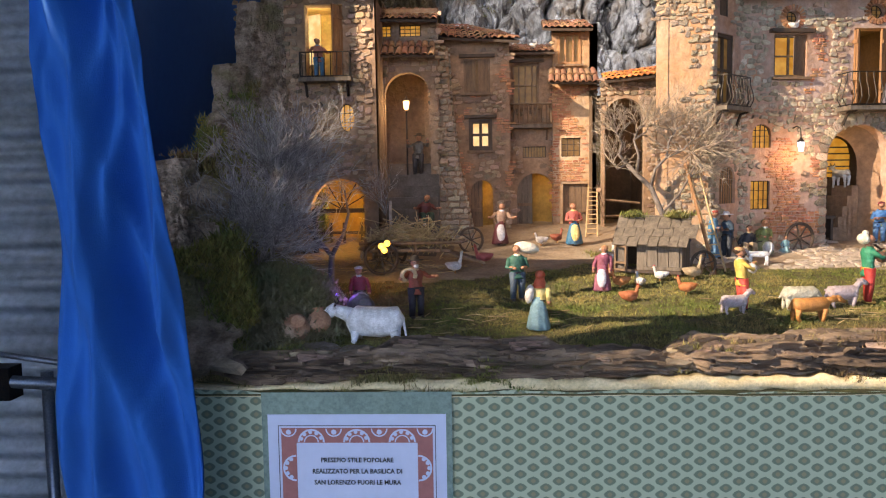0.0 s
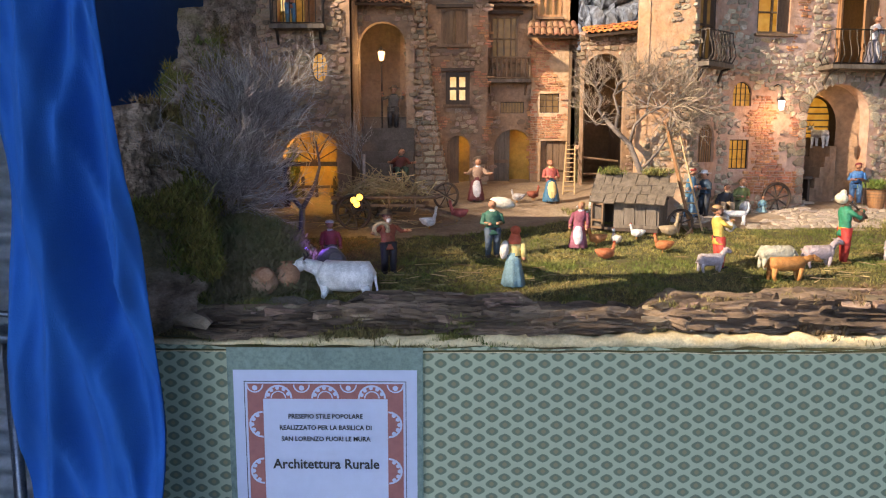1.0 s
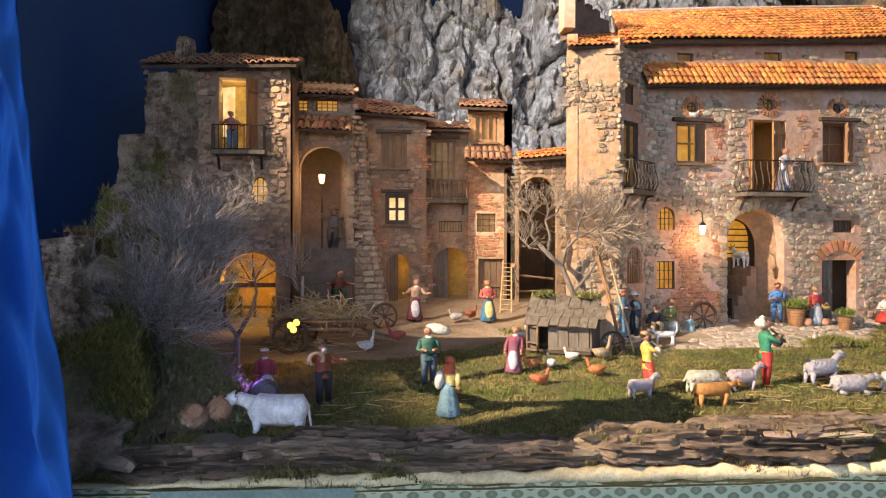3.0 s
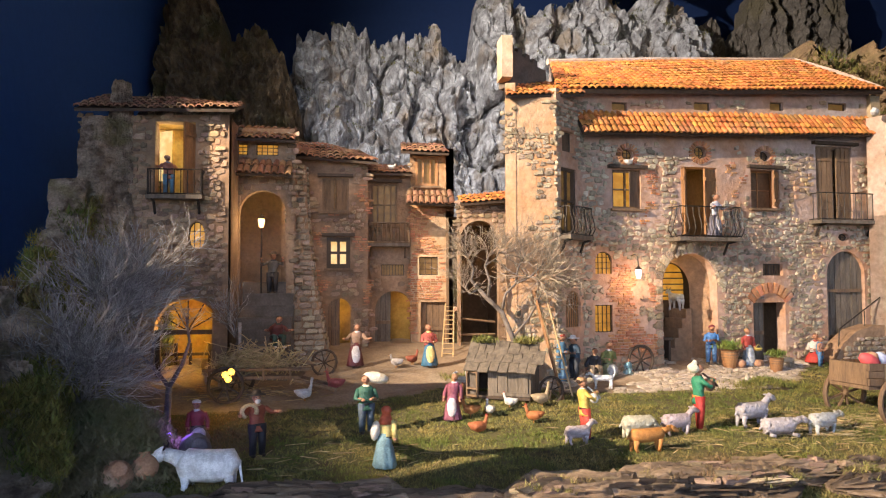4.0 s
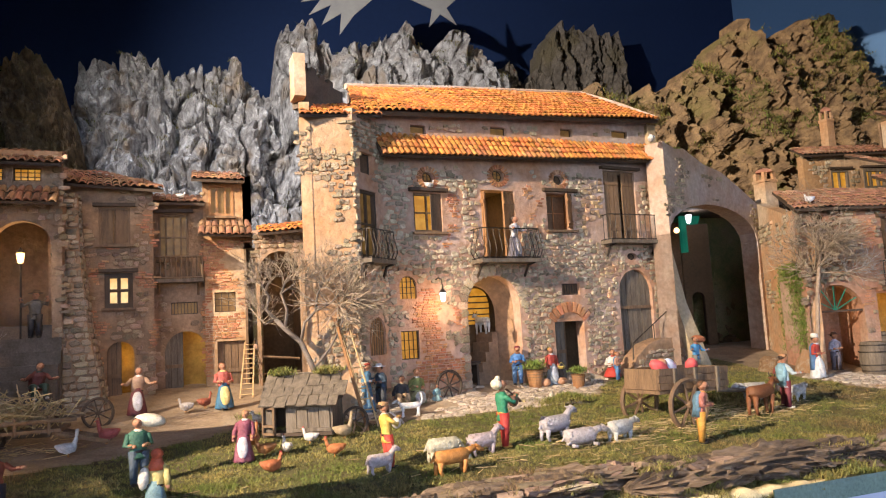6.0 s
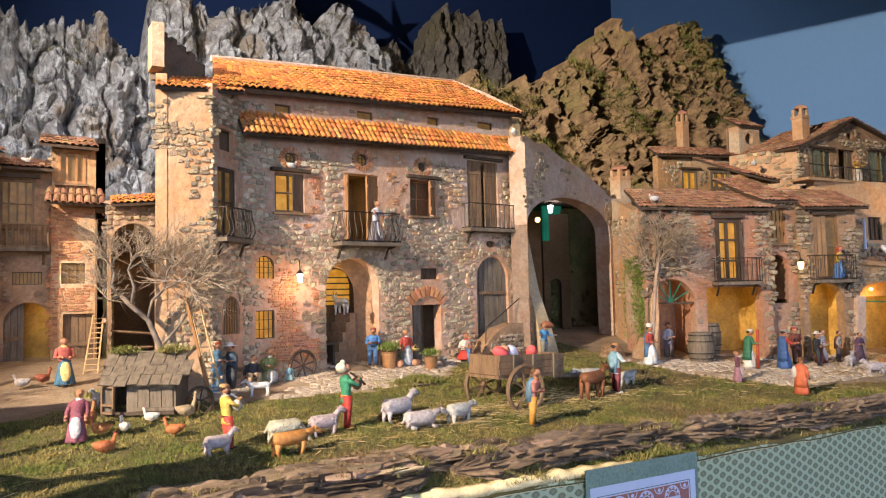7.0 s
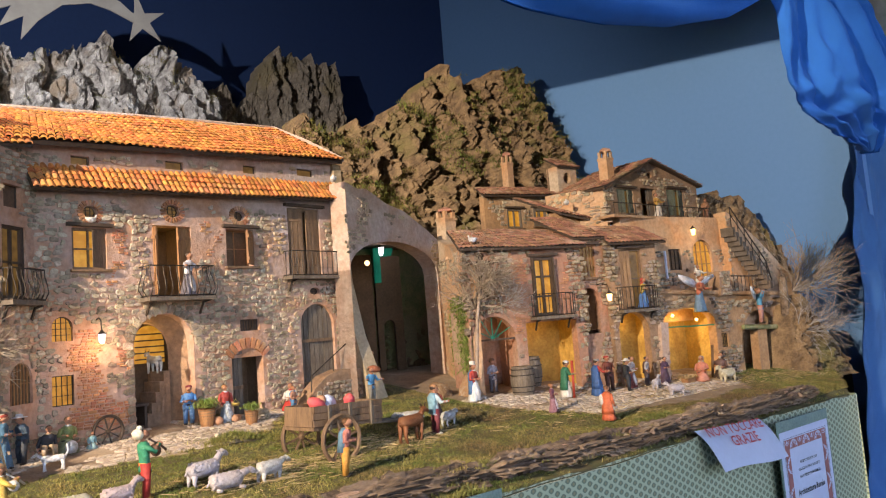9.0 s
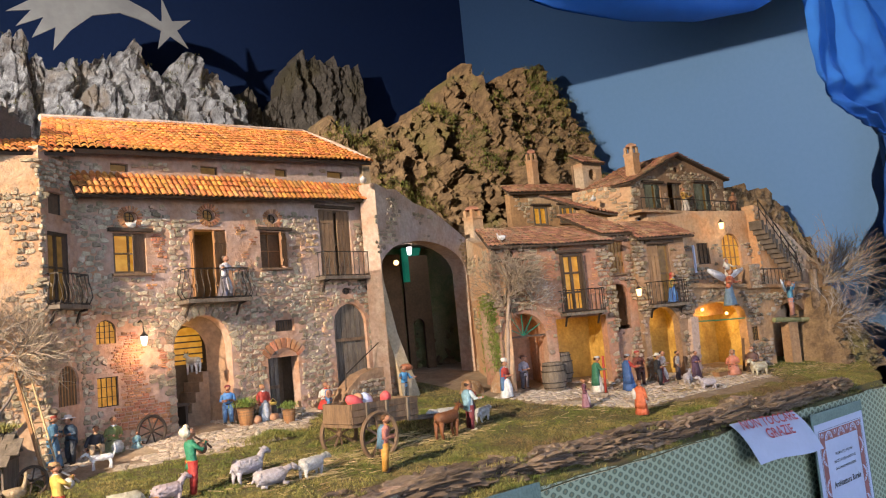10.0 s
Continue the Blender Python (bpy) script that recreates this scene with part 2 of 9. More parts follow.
    "leaf_green": mat("grey-green painted shutters", (0.10, 0.115, 0.085), (0.065, 0.07, 0.05), None, 60, 0.8, 0.4, 200),
    "amber": glow("amber pane lit from within", (1.0, 0.50, 0.07), 0.55, (0.75, 0.30, 0.02), 60),
    "amber_dim": glow("amber pane in dim light", (0.9, 0.42, 0.04), 0.5, (0.5, 0.20, 0.01), 60),
    "cream": glow("cream pane lit from within", (1.0, 0.75, 0.36), 1.1, (0.85, 0.50, 0.16), 50),
    "dim": glow("dim brown pane", (0.45, 0.24, 0.06), 0.30, (0.20, 0.10, 0.02), 70),
    "bulb": glow("lit bulb", (1.0, 0.66, 0.30), 3.2),
    "bulb_cool": glow("lit lantern glass", (0.95, 0.93, 1.0), 3),
    "green_glow": glow("teal glow", (0.02, 0.35, 0.22), 0.35, (0.01, 0.18, 0.12), 30),
}

# ---- mesh building ----


class Build:
    """Collects vertices and faces, with a material slot for each face."""

    def __init__(self):
        self.v, self.f, self.m = [], [], []

    def add(self, verts, faces, mi=0):
        k = len(self.v)
        self.v.extend(tuple(p) for p in verts)
        self.f.extend(tuple(i + k for i in q) for q in faces)
        self.m.extend([mi] * len(faces))

    def box(self, m, size, mi=0):
        x, y, z = (s / 2 for s in size)
        c = [m @ Vector(p) for p in ((-x, -y, -z), (x, -y, -z), (x, y, -z), (-x, y, -z), (-x, -y, z), (x, -y, z), (x, y, z), (-x, y, z))]
        self.add(c, ((0, 3, 2, 1), (4, 5, 6, 7), (0, 1, 5, 4), (1, 2, 6, 5), (2, 3, 7, 6), (3, 0, 4, 7)), mi)

    def tube(self, path, radii, n=6, mi=0, caps=True):
        pts = [Vector(p) for p in path]
        if not hasattr(radii, "__len__"):
            radii = [radii] * len(pts)
        verts, faces = [], []
        ref = None
        for i, p in enumerate(pts):
            d = pts[min(i + 1, len(pts) - 1)] - pts[max(i - 1, 0)]
            d = d.normalized() if d.length > 1e-9 else Vector((0, 0, 1))
            if ref is None:
                ref = d.orthogonal().normalized()
            ref = (ref - d * ref.dot(d))
            ref = ref.normalized() if ref.length > 1e-6 else d.orthogonal().normalized()
            s = d.cross(ref)
            for j in range(n):
                a = 2 * math.pi * j / n
                verts.append(p + (ref * math.cos(a) + s * math.sin(a)) * radii[i])
        for i in range(len(pts) - 1):
            for j in range(n):
                k = (j + 1) % n
                faces.append((i * n + j, i * n + k, (i + 1) * n + k, (i + 1) * n + j))
        if caps:
            faces.append(tuple(reversed(range(n))))
            faces.append(tuple((len(pts) - 1) * n + j for j in range(n)))
        self.add(verts, faces, mi)

    def lathe(self, m, profile, n=12, mi=0, sx=1.0, sy=1.0):
        """profile: (radius, height) from the bottom up."""
        verts, faces = [], []
        for r, h in profile:
            for j in range(n):
                a = 2 * math.pi * j / n
                verts.append(m @ Vector((r * sx * math.cos(a), r * sy * math.sin(a), h)))
        for i in range(len(profile) - 1):
            for j in range(n):
                k = (j + 1) % n
                faces.append((i * n + j, i * n + k, (i + 1) * n + k, (i + 1) * n + j))
        faces.append(tuple(reversed(range(n))))
        faces.append(tuple((len(profile) - 1) * n + j for j in range(n)))
        self.add(verts, faces, mi)

    def ball(self, c, r, mi=0, n=10, rot=None):
        """An ellipsoid; r is a number or three radii."""
        if not hasattr(r, "__len__"):
            r = (r, r, r)
        m = Matrix.Translation(c) @ (rot.to_4x4() if rot else Matrix.Identity(4)) @ Matrix.Diagonal((*r, 1))
        k = max(4, n // 2)
        self.lathe(m, [(max(0.02, math.sin(math.pi * i / k)), -math.cos(math.pi * i / k)) for i in range(k + 1)], n, mi)

    def mesh(self, name, mats, smooth=False):
        me = bpy.data.meshes.new(name)
        me.from_pydata(self.v, [], self.f)
        for q in mats:
            me.materials.append(q)
        me.polygons.foreach_set("material_index", self.m)
        if smooth:
            me.polygons.foreach_set("use_smooth", [True] * len(me.polygons))
        me.update()
        return me

    def make(self, name, mats, parent=None, label="", smooth=False):
        if not isinstance(mats, (list, tuple)):
            mats = [mats]
        ob = new(name, self.mesh(name, mats, smooth))
        if parent is not None:
            attach(ob, parent)
        if label:
            ob["label"] = label
        return ob


PLACE = {}


def attach(ob, parent):
    ob.parent = parent
    ob.matrix_parent_inverse = PLACE.get(parent.name, Matrix.Identity(4)).inverted()


def base(name, place, label, category, group="", kind=""):
    """A thing's Empty at its base."""
    ob = new(name)
    ob.empty_display_size = 0.02
    ob.location = place
    PLACE[ob.name] = Matrix.Translation(place)
    return tagged(ob, label, category, group, kind)


def lerp(pts, x):
    if x <= pts[0][0]:
        return pts[0][1]
    for (a, p), (b, q) in zip(pts, pts[1:]):
        if x <= b:
            return p + (q - p) * (x - a) / max(1e-9, b - a)
    return pts[-1][1]


def fbm(x, y, z, octaves=4):
    return noise.fractal(Vector((x, y, z)), 1.0, 2.1, octaves)


class Face:
    """A wall's plane: u runs along from a to b, d outwards (to the viewer's side)."""

    def __init__(self, a, b):
        self.a = Vector((*a, 0))
        self.w = Vector((b[0] - a[0], b[1] - a[1], 0))
        self.length = self.w.length
        self.w.normalize()
        self.n = Vector((self.w.y, -self.w.x, 0))

    def at(self, u, z, d=0.0):
        return self.a + self.w * u + self.n * d + Vector((0, 0, z))

    def matrix(self, u, z, d=0.0):
        """Local x along the wall, y inwards, z up."""
        p = self.at(u, z, d)
        w, n = self.w, self.n
        return Matrix(((w.x, -n.x, 0, p.x), (w.y, -n.y, 0, p.y), (0, 0, 1, p.z), (0, 0, 0, 1)))


def span(o, u):
    """The bottom and top of an opening (u0, u1, z0, z1, kind) at u."""
    u0, u1, z0, z1, kind = o[:5]
    s = max(-1.0, min(1.0, (2 * u - u0 - u1) / (u1 - u0)))
    c = math.sqrt(max(0.0, 1 - s * s))
    if kind == "arch":
        rise = min((u1 - u0) / 2, (z1 - z0) * 0.6)
        return z0, z1 - rise + rise * c
    if kind == "low":
        rise = (u1 - u0) * 0.18
        return z0, z1 - rise + rise * c
    if kind == "round":
        mid, h = (z0 + z1) / 2, (z1 - z0) / 2
        return mid - h * c, mid + h * c
    return z0, z1


def wall_mesh(bd, face, z0, top, thick, openings=(), mi=0, u_from=0.0, u_to=None):
    u_to = face.length if u_to is None else u_to
    top = top if isinstance(top, list) else [(u_from, top), (u_to, top)]
    cuts = {u_from, u_to} | {u for u, _ in top if u_from <= u <= u_to}
    for o in openings:
        k = 1 if o[4] == "rect" else 12
        cuts |= {o[0] + (o[1] - o[0]) * (0.5 - 0.5 * math.cos(math.pi * i / k)) for i in range(k + 1)}
    cuts = sorted(c for c in cuts if u_from - 1e-6 <= c <= u_to + 1e-6)
    cuts = [c for i, c in enumerate(cuts) if i == 0 or c - cuts[i - 1] > 1e-5]

    def quad(a, b, c, d):
        bd.add((a, b, c, d), ((0, 1, 2, 3),), mi)

    for ua, ub in zip(cuts, cuts[1:]):
        um = (ua + ub) / 2
        here = sorted((o for o in openings if o[0] < um < o[1]), key=lambda o: o[2])
        lo_a = lo_b = z0
        for o in here + [None]:
            if o:
                ha, ga = span(o, ua)
                hb, gb = span(o, ub)
            else:
                ha, hb, ga, gb = lerp(top, ua), lerp(top, ub), 0, 0
            if max(ha - lo_a, hb - lo_b) > 1e-6:
                quad(face.at(ua, lo_a), face.at(ub, lo_b), face.at(ub, hb), face.at(ua, ha))
                quad(face.at(ub, lo_b, -thick), face.at(ua, lo_a, -thick), face.at(ua, ha, -thick), face.at(ub, hb, -thick))
            if o:
                quad(face.at(ua, ha), face.at(ub, hb), face.at(ub, hb, -thick), face.at(ua, ha, -thick))
                quad(face.at(ub, gb), face.at(ua, ga), face.at(ua, ga, -thick), face.at(ub, gb, -thick))
                lo_a, lo_b = ga, gb
        quad(face.at(ua, lerp(top, ua)), face.at(ub, lerp(top, ub)), face.at(ub, lerp(top, ub), -thick), face.at(ua, lerp(top, ua), -thick))
    for o in openings:
        for u, s in ((o[0], 1), (o[1], -1)):
            a, b = span(o, u)
            if b - a > 1e-5:
                p = (face.at(u, a), face.at(u, a, -thick), face.at(u, b, -thick), face.at(u, b))
                quad(*(p if s > 0 else reversed(p)))
    for u in (u_from, u_to):
        quad(face.at(u, z0), face.at(u, lerp(top, u)), face.at(u, lerp(top, u), -thick), face.at(u, z0, -thick))


# ---- pieces of walls: stones, bricks, tiles ----
rng = random.Random(5)


def stone_mesh(name, material, seed, sides=6, square=False):
    r = random.Random(seed)
    b = Build()
    if square:
        ring = [(-0.5, -0.5), (0.5, -0.5), (0.5, 0.5), (-0.5, 0.5)]
    else:
        ring = [(0.54 * math.copysign(abs(math.cos(a)) ** 0.6, math.cos(a)) + r.uniform(-0.10, 0.10), 0.54 * math.copysign(abs(math.sin(a)) ** 0.7, math.sin(a)) + r.uniform(-0.10, 0.10))
                for a in (2 * math.pi * (j + r.uniform(0.2, 0.8)) / sides for j in range(sides))]
    n = len(ring)
    back = [(x, 0.3, z) for x, z in ring]
    edge = [(x * 0.98, -0.62, z * 0.98) for x, z in ring]
    top = [(x * 0.80, -1 + r.uniform(-0.28, 0.28), z * 0.80) for x, z in ring]
    f = [(j, (j + 1) % n, n + (j + 1) % n, n + j) for j in range(n)] + [(n + j, n + (j + 1) % n, 2 * n + (j + 1) % n, 2 * n + j) for j in range(n)]
    f.append(tuple(2 * n + j for j in range(n)))
    b.add(back + edge + top, f)
    return b.mesh(name, [material])


STONES = {}
for key, plain, square in (("stone", "stone", False), ("stone_brown", "stone_brown", False), ("rubble", "rubble", False), ("brick", "brick", True), ("cobble", "cobble", False)):
    STONES[key] = [stone_mesh("brick" if square else "stone", M[plain], 100 + i, 5 + i % 3, square) for i in range(6)]


def lay(parent, key, slots, limit=300, centre=None, name="stone"):
    """Lays pieces at (matrix, size): the nearest to a place are objects, the rest one joined mesh."""
    if centre is not None:
        slots = sorted(slots, key=lambda s: (s[0].translation - Vector(centre)).length)
    kinds = STONES[key]
    for i, (m, size) in enumerate(slots[:limit]):
        ob = new(name, kinds[i % 6])
        attach(ob, parent)
        ob.matrix_basis = m @ Matrix.Diagonal((*size, 1))
    if len(slots) > limit:
        b = Build()
        for i, (m, size) in enumerate(slots[limit:]):
            me = kinds[i % 6]
            t = m @ Matrix.Diagonal((*size, 1))
            b.add([t @ v.co for v in me.vertices], [tuple(p.vertices) for p in me.polygons])
        tagged(b.make(name + "work", M[key + "_joined"], parent), kind="stuff")


def coursed(face, u0, u1, z0, z1, width, height, keep, deep=0.003, gap=0.0012, jitter=0.25, tilt=4):
    """Slots of a masonry skin in rough courses, where keep(u, z) holds."""
    out = []
    z = z0
    while z < z1:
        h = height * rng.uniform(0.75, 1.25)
        u = u0 - rng.random() * width
        while u < u1:
            w = width * rng.uniform(0.6, 1.5)
            c, d = u + w / 2, z + h / 2 + rng.uniform(-jitter, jitter) * h * 0.5
            if all(keep(a, b) for a, b in ((c, d), (c - w * 0.42, d - h * 0.4), (c + w * 0.42, d + h * 0.4), (c - w * 0.42, d + h * 0.4), (c + w * 0.42, d - h * 0.4))):
                m = face.matrix(c, d, 0.0) @ pose(0, 0, 0, 0, rng.uniform(-tilt, tilt), 0)
                out.append((m, (w * rng.uniform(0.85, 1.02) - gap, deep * rng.uniform(0.5, 1.6), h * rng.uniform(0.8, 1.08) - gap)))
            u += w
        z += h
    return out


def clear_of(openings, margin=0.003):
    def ok(u, z):
        for o in openings:
            if o[0] - margin < u < o[1] + margin:
                a, b = span(o, u)
                if a - margin < z < b + margin:
                    return False
        return True
    return ok


def tile_shape(w, l, n=4):
    """A half-round clay tile, its length along +y (up the slope), bulging along +z."""
    v, f = [], []
    for k, s in ((0, 1.0), (1, 0.8)):
        for j in range(n + 1):
            a = math.pi * j / n
            v.append((-math.cos(a) * w / 2 * s, k * l, math.sin(a) * w * 0.42 * s + 0.0006))
    for j in range(n):
        f.append((j, j + 1, n + 2 + j, n + 1 + j))
    k = len(v)
    for j in range(n + 1):
        a = math.pi * j / n
        v.append((-math.cos(a) * w * 0.34, 0.0, math.sin(a) * w * 0.28))
    for j in range(n):
        f.append((k + j, k + j + 1, j + 1, j))
    return v, f


def tiled_roof(parent, p0, p1, p2, p3, width, length, material, board, thick=0.006, parts=0, wave=0.0):
    """A roof slope with eave p0-p1 and top p3-p2: a board and rows of half-round tiles."""
    p0, p1, p2, p3 = (Vector(p) for p in (p0, p1, p2, p3))
    nrm = (p1 - p0).cross(p3 - p0).normalized()
    b = Build()
    lo = [p - nrm * thick for p in (p0, p1, p2, p3)]
    b.add((p0, p1, p2, p3, *lo), ((0, 1, 2, 3), (7, 6, 5, 4), (0, 4, 5, 1), (1, 5, 6, 2), (2, 6, 7, 3), (3, 7, 4, 0)))
    slab = b.make("roof", board, parent)
    rows = max(1, round((p3 - p0).length / length))
    cols = max(1, round(((p1 - p0).length + (p2 - p3).length) / 2 / width))
    v, f = tile_shape((p1 - p0).length / cols * 0.98, (p3 - p0).length / rows * 1.25)
    allt = Build()
    shared = None
    made = 0
    for r in range(rows):
        for c in range(cols):
            s, t = (c + 0.5) / cols, r / rows
            a, e = p0.lerp(p1, s), p3.lerp(p2, s)
            o = a.lerp(e, t)
            o = o - (e - a).normalized() * (0.004 if r == 0 else 0) + nrm * (wave * math.sin(9 * s + 4 * t) + 0.0022 + rng.uniform(0, 0.0014))
            y = (e - a).normalized()
            x = (p1 - p0).normalized()
            x = (x - y * x.dot(y)).normalized()
            z = x.cross(y)
            k = rng.uniform(-0.07, 0.07)
            x, y = x * math.cos(k) + y * math.sin(k), y * math.cos(k) - x * math.sin(k)
            m = Matrix(((x.x, y.x, z.x, o.x), (x.y, y.y, z.y, o.y), (x.z, y.z, z.z, o.z), (0, 0, 0, 1)))
            m = m @ pose(0, 0, 0, rng.uniform(-7.5, -4), 0, 0)
            if made < parts:
                if shared is None:
                    one = Build()
                    one.add(v, f)
                    shared = one.mesh("roof_tile", [M["tile_object"]])
                ob = new("roof_tile", shared)
                attach(ob, slab)
                ob.matrix_basis = m
                made += 1
            else:
                allt.add([m @ Vector(q) for q in v], f)
    if allt.v:
        tagged(allt.make("tiling", material, slab), kind="stuff")
    return slab

# ---- the hall round the stage ----


def slab_box(name, lo, hi, material, label="", category="", kind="structure"):
    b = Build()
    lo, hi = Vector(lo), Vector(hi)
    b.box(Matrix.Translation((lo + hi) / 2), hi - lo)
    return tagged(b.make(name, material), label, category, "", kind)


slab_box("floor", (-3.5, -4.0, -0.05), (5.0, 4.5, 0.0), M["concrete"], "grey concrete hall floor under the stage", "floor")
slab_box("ceiling", (-3.5, -4.0, 3.9), (5.0, 4.5, 4.0), M["hall"], "off-white hall ceiling", "ceiling")
slab_box("wall_east", (5.0, -4.0, 0.0), (5.1, 4.5, 3.9), M["hall"], "plain off-white hall wall", "wall")
slab_box("wall_north", (-3.5, 4.5, 0.0), (5.0, 4.6, 3.9), M["hall"], "plain off-white hall wall", "wall")
slab_box("wall_west", (-3.6, -4.0, 0.0), (-3.5, 4.5, 3.9), M["hall"], "plain off-white hall wall", "wall")
hall_face = Face((5.0, -4.0), (-3.5, -4.0))
b = Build()
wall_mesh(b, hall_face, 0.0, 3.9, 0.12, [(0.6, 3.6, 0.8, 3.6, "rect"), (4.4, 8.0, 0.4, 3.7, "rect")])
tagged(b.make("wall_south", M["hall"]), "off-white hall wall with two wide open bays", "wall", "", "structure")

# corrugated shutter seen past the curtain
b = Build()
nx, nz = 6, 160
for i in range(nz + 1):
    z = 0.0 + 2.6 * i / nz
    dy = 0.012 * math.sin(z * 2 * math.pi / 0.055)
    for j in range(nx + 1):
        b.v.append((-2.6 + 1.93 * j / nx, 1.75 + dy, z))
for i in range(nz):
    for j in range(nx):
        k = i * (nx + 1) + j
        b.f.append((k, k + 1, k + nx + 2, k + nx + 1))
        b.m.append(0)
ob = b.make("wall_shutter", M["corrugated"], smooth=True)
tagged(ob, "grey corrugated metal shutter behind the stage", "shutter", "", "structure")
rail = base("metal_rail", (-1.0, 1.2, 0.0), "grey steel pipe rail with clamp beside the curtain", "rail")
b = Build()
b.tube([(-1.6, 1.30, 0.88), (-0.70, 1.18, 0.865)], 0.012, 8)
b.make("pipe", M["steel"], rail, smooth=True)
b = Build()
b.tube([(-1.6, 1.30, 0.92), (-0.95, 1.22, 0.925), (-0.70, 1.20, 0.895)], 0.006, 6)
b.make("cable", M["steel"], rail, smooth=True)
b = Build()
for x in (-1.15, -0.78):
    b.tube([(x, 1.22, 0.0), (x, 1.22, 0.88)], 0.011, 8)
b.make("support", M["steel"], rail, smooth=True)
b = Build()
b.box(pose(-0.86, 1.205, 0.865), (0.06, 0.04, 0.06))
b.make("clamp", M["iron"], rail)

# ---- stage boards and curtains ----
slab_box("backdrop_back", (-0.62, 3.40, 0.0), (3.40, 3.44, 3.85), M["wall_back"], "blue painted backdrop board, darker for weak light", "backdrop")
slab_box("backdrop_right", (3.40, 0.97, 0.0), (3.44, 3.44, 3.85), M["wall_right"], "blue painted side board, lighter for the lamp on it", "backdrop")
slab_box("backdrop_left", (-0.66, 1.14, 0.0), (-0.62, 3.44, 3.85), M["wall_left"], "blue painted side board, darker for shade", "backdrop")


def drape(name, left, right, y, z0, z1, folds, depth, label, seed, cloth="curtain"):
    """A hanging cloth between slanting edges left and right (z, x), with long folds and diagonal creases."""
    r = random.Random(seed)
    nu, nv = 80, 110
    ph = [r.uniform(0, 6.28) for _ in range(4)]
    skins = []
    for skin in (0, 1):
        rows = []
        for i in range(nv + 1):
            v = i / nv
            z = z0 + (z1 - z0) * v
            for j in range(nu + 1):
                u = j / nu
                x = lerp(left, z) + (lerp(right, z) - lerp(left, z)) * u
                f = 0.45 * math.sin(u * folds * 6.28 + ph[0] + 0.9 * math.sin(2.2 * v + ph[1]))
                for k, (su, sv, amp) in enumerate(((1.6, 5.0, 1.0), (-2.2, 8.0, 0.9), (3.4, 13.0, 0.5), (-4.5, 21.0, 0.28))):
                    f += amp * (1 - 2.6 * abs(noise.noise(Vector((u * abs(su) + v * sv * (0.55 if su > 0 else -0.45), v * sv * 0.30 - u * 0.8, seed + 5.3 * k)))))
                rows.append((x + 0.004 * math.sin(9 * v + ph[2]), y - depth * f + 0.003 * skin, z))
        skins.append(rows)
    b = Build()
    faces = [(i * (nu + 1) + j, i * (nu + 1) + j + 1, (i + 1) * (nu + 1) + j + 1, (i + 1) * (nu + 1) + j) for i in range(nv) for j in range(nu)]
    b.add(skins[0], faces)
    b.add(skins[1], [tuple(reversed(f)) for f in faces])
    return tagged(b.make(name, M[cloth], smooth=True), label, "curtain", "stage curtains")


drape("curtain", [(0.0, -0.412), (1.4, -0.408), (2.6, -0.40)], [(0.0, -0.254), (0.87, -0.284), (1.05, -0.296), (1.23, -0.306), (1.41, -0.322), (2.6, -0.335)], 0.685, 0.0, 1.485, 0.8, 0.034, "royal blue cloth curtain hanging beside the stage, deeply creased", 3)
drape("curtain", [(0.0, 3.10), (0.67, 3.11), (1.075, 3.135), (1.41, 3.205), (1.81, 3.275), (2.46, 3.36)], [(0.0, 3.75), (2.46, 3.75)], 1.0, 0.0, 2.46, 2.2, 0.020, "pale blue cloth curtain hanging at the end of the stage", 8, "curtain_pale")

rod = base("curtain_rod", (-0.45, 0.685, 1.49), "thin steel rod carrying the side curtain", "rod")
b = Build()
b.tube([(-0.64, 1.16, 1.495), (-0.60, 0.74, 1.495), (-0.55, 0.685, 1.495), (-0.33, 0.685, 1.495)], 0.008, 8)
b.make("pipe", M["steel"], rod, smooth=True)

# swag across the top of the stage
b = Build()
nu, nv = 80, 30
for skin in (0, 1):
    verts = []
    for i in range(nv + 1):
        v = i / nv
        for j in range(nu + 1):
            u = j / nu
            x = 1.3 + 2.4 * u
            low = lerp([(0.3, 2.22), (1.2, 2.16), (1.78, 2.13), (2.1, 2.14), (2.43, 2.19), (2.84, 2.31), (3.2, 2.48), (3.36, 2.57), (3.7, 2.72)], x)
            z = low + (3.43 - low) * v ** 1.3
            y = 1.15 + 0.035 * math.sin(v * 9 + 4 * u + 1.2 * math.sin(5 * u)) * (1 - 0.5 * v) + 0.012 * math.sin(31 * v + 7 * u) + 0.006 * skin
            verts.append((0.2 + 0.575 * (x - 0.2), y - 0.55, 1.25 + 0.575 * (z - 1.25)))
    fc = [(i * (nu + 1) + j, i * (nu + 1) + j + 1, (i + 1) * (nu + 1) + j + 1, (i + 1) * (nu + 1) + j) for i in range(nv) for j in range(nu)]
    b.add(verts, fc)
tagged(b.make("swag", M["curtain"], smooth=True), "royal blue draped swag along the top of the stage", "curtain", "stage curtains")


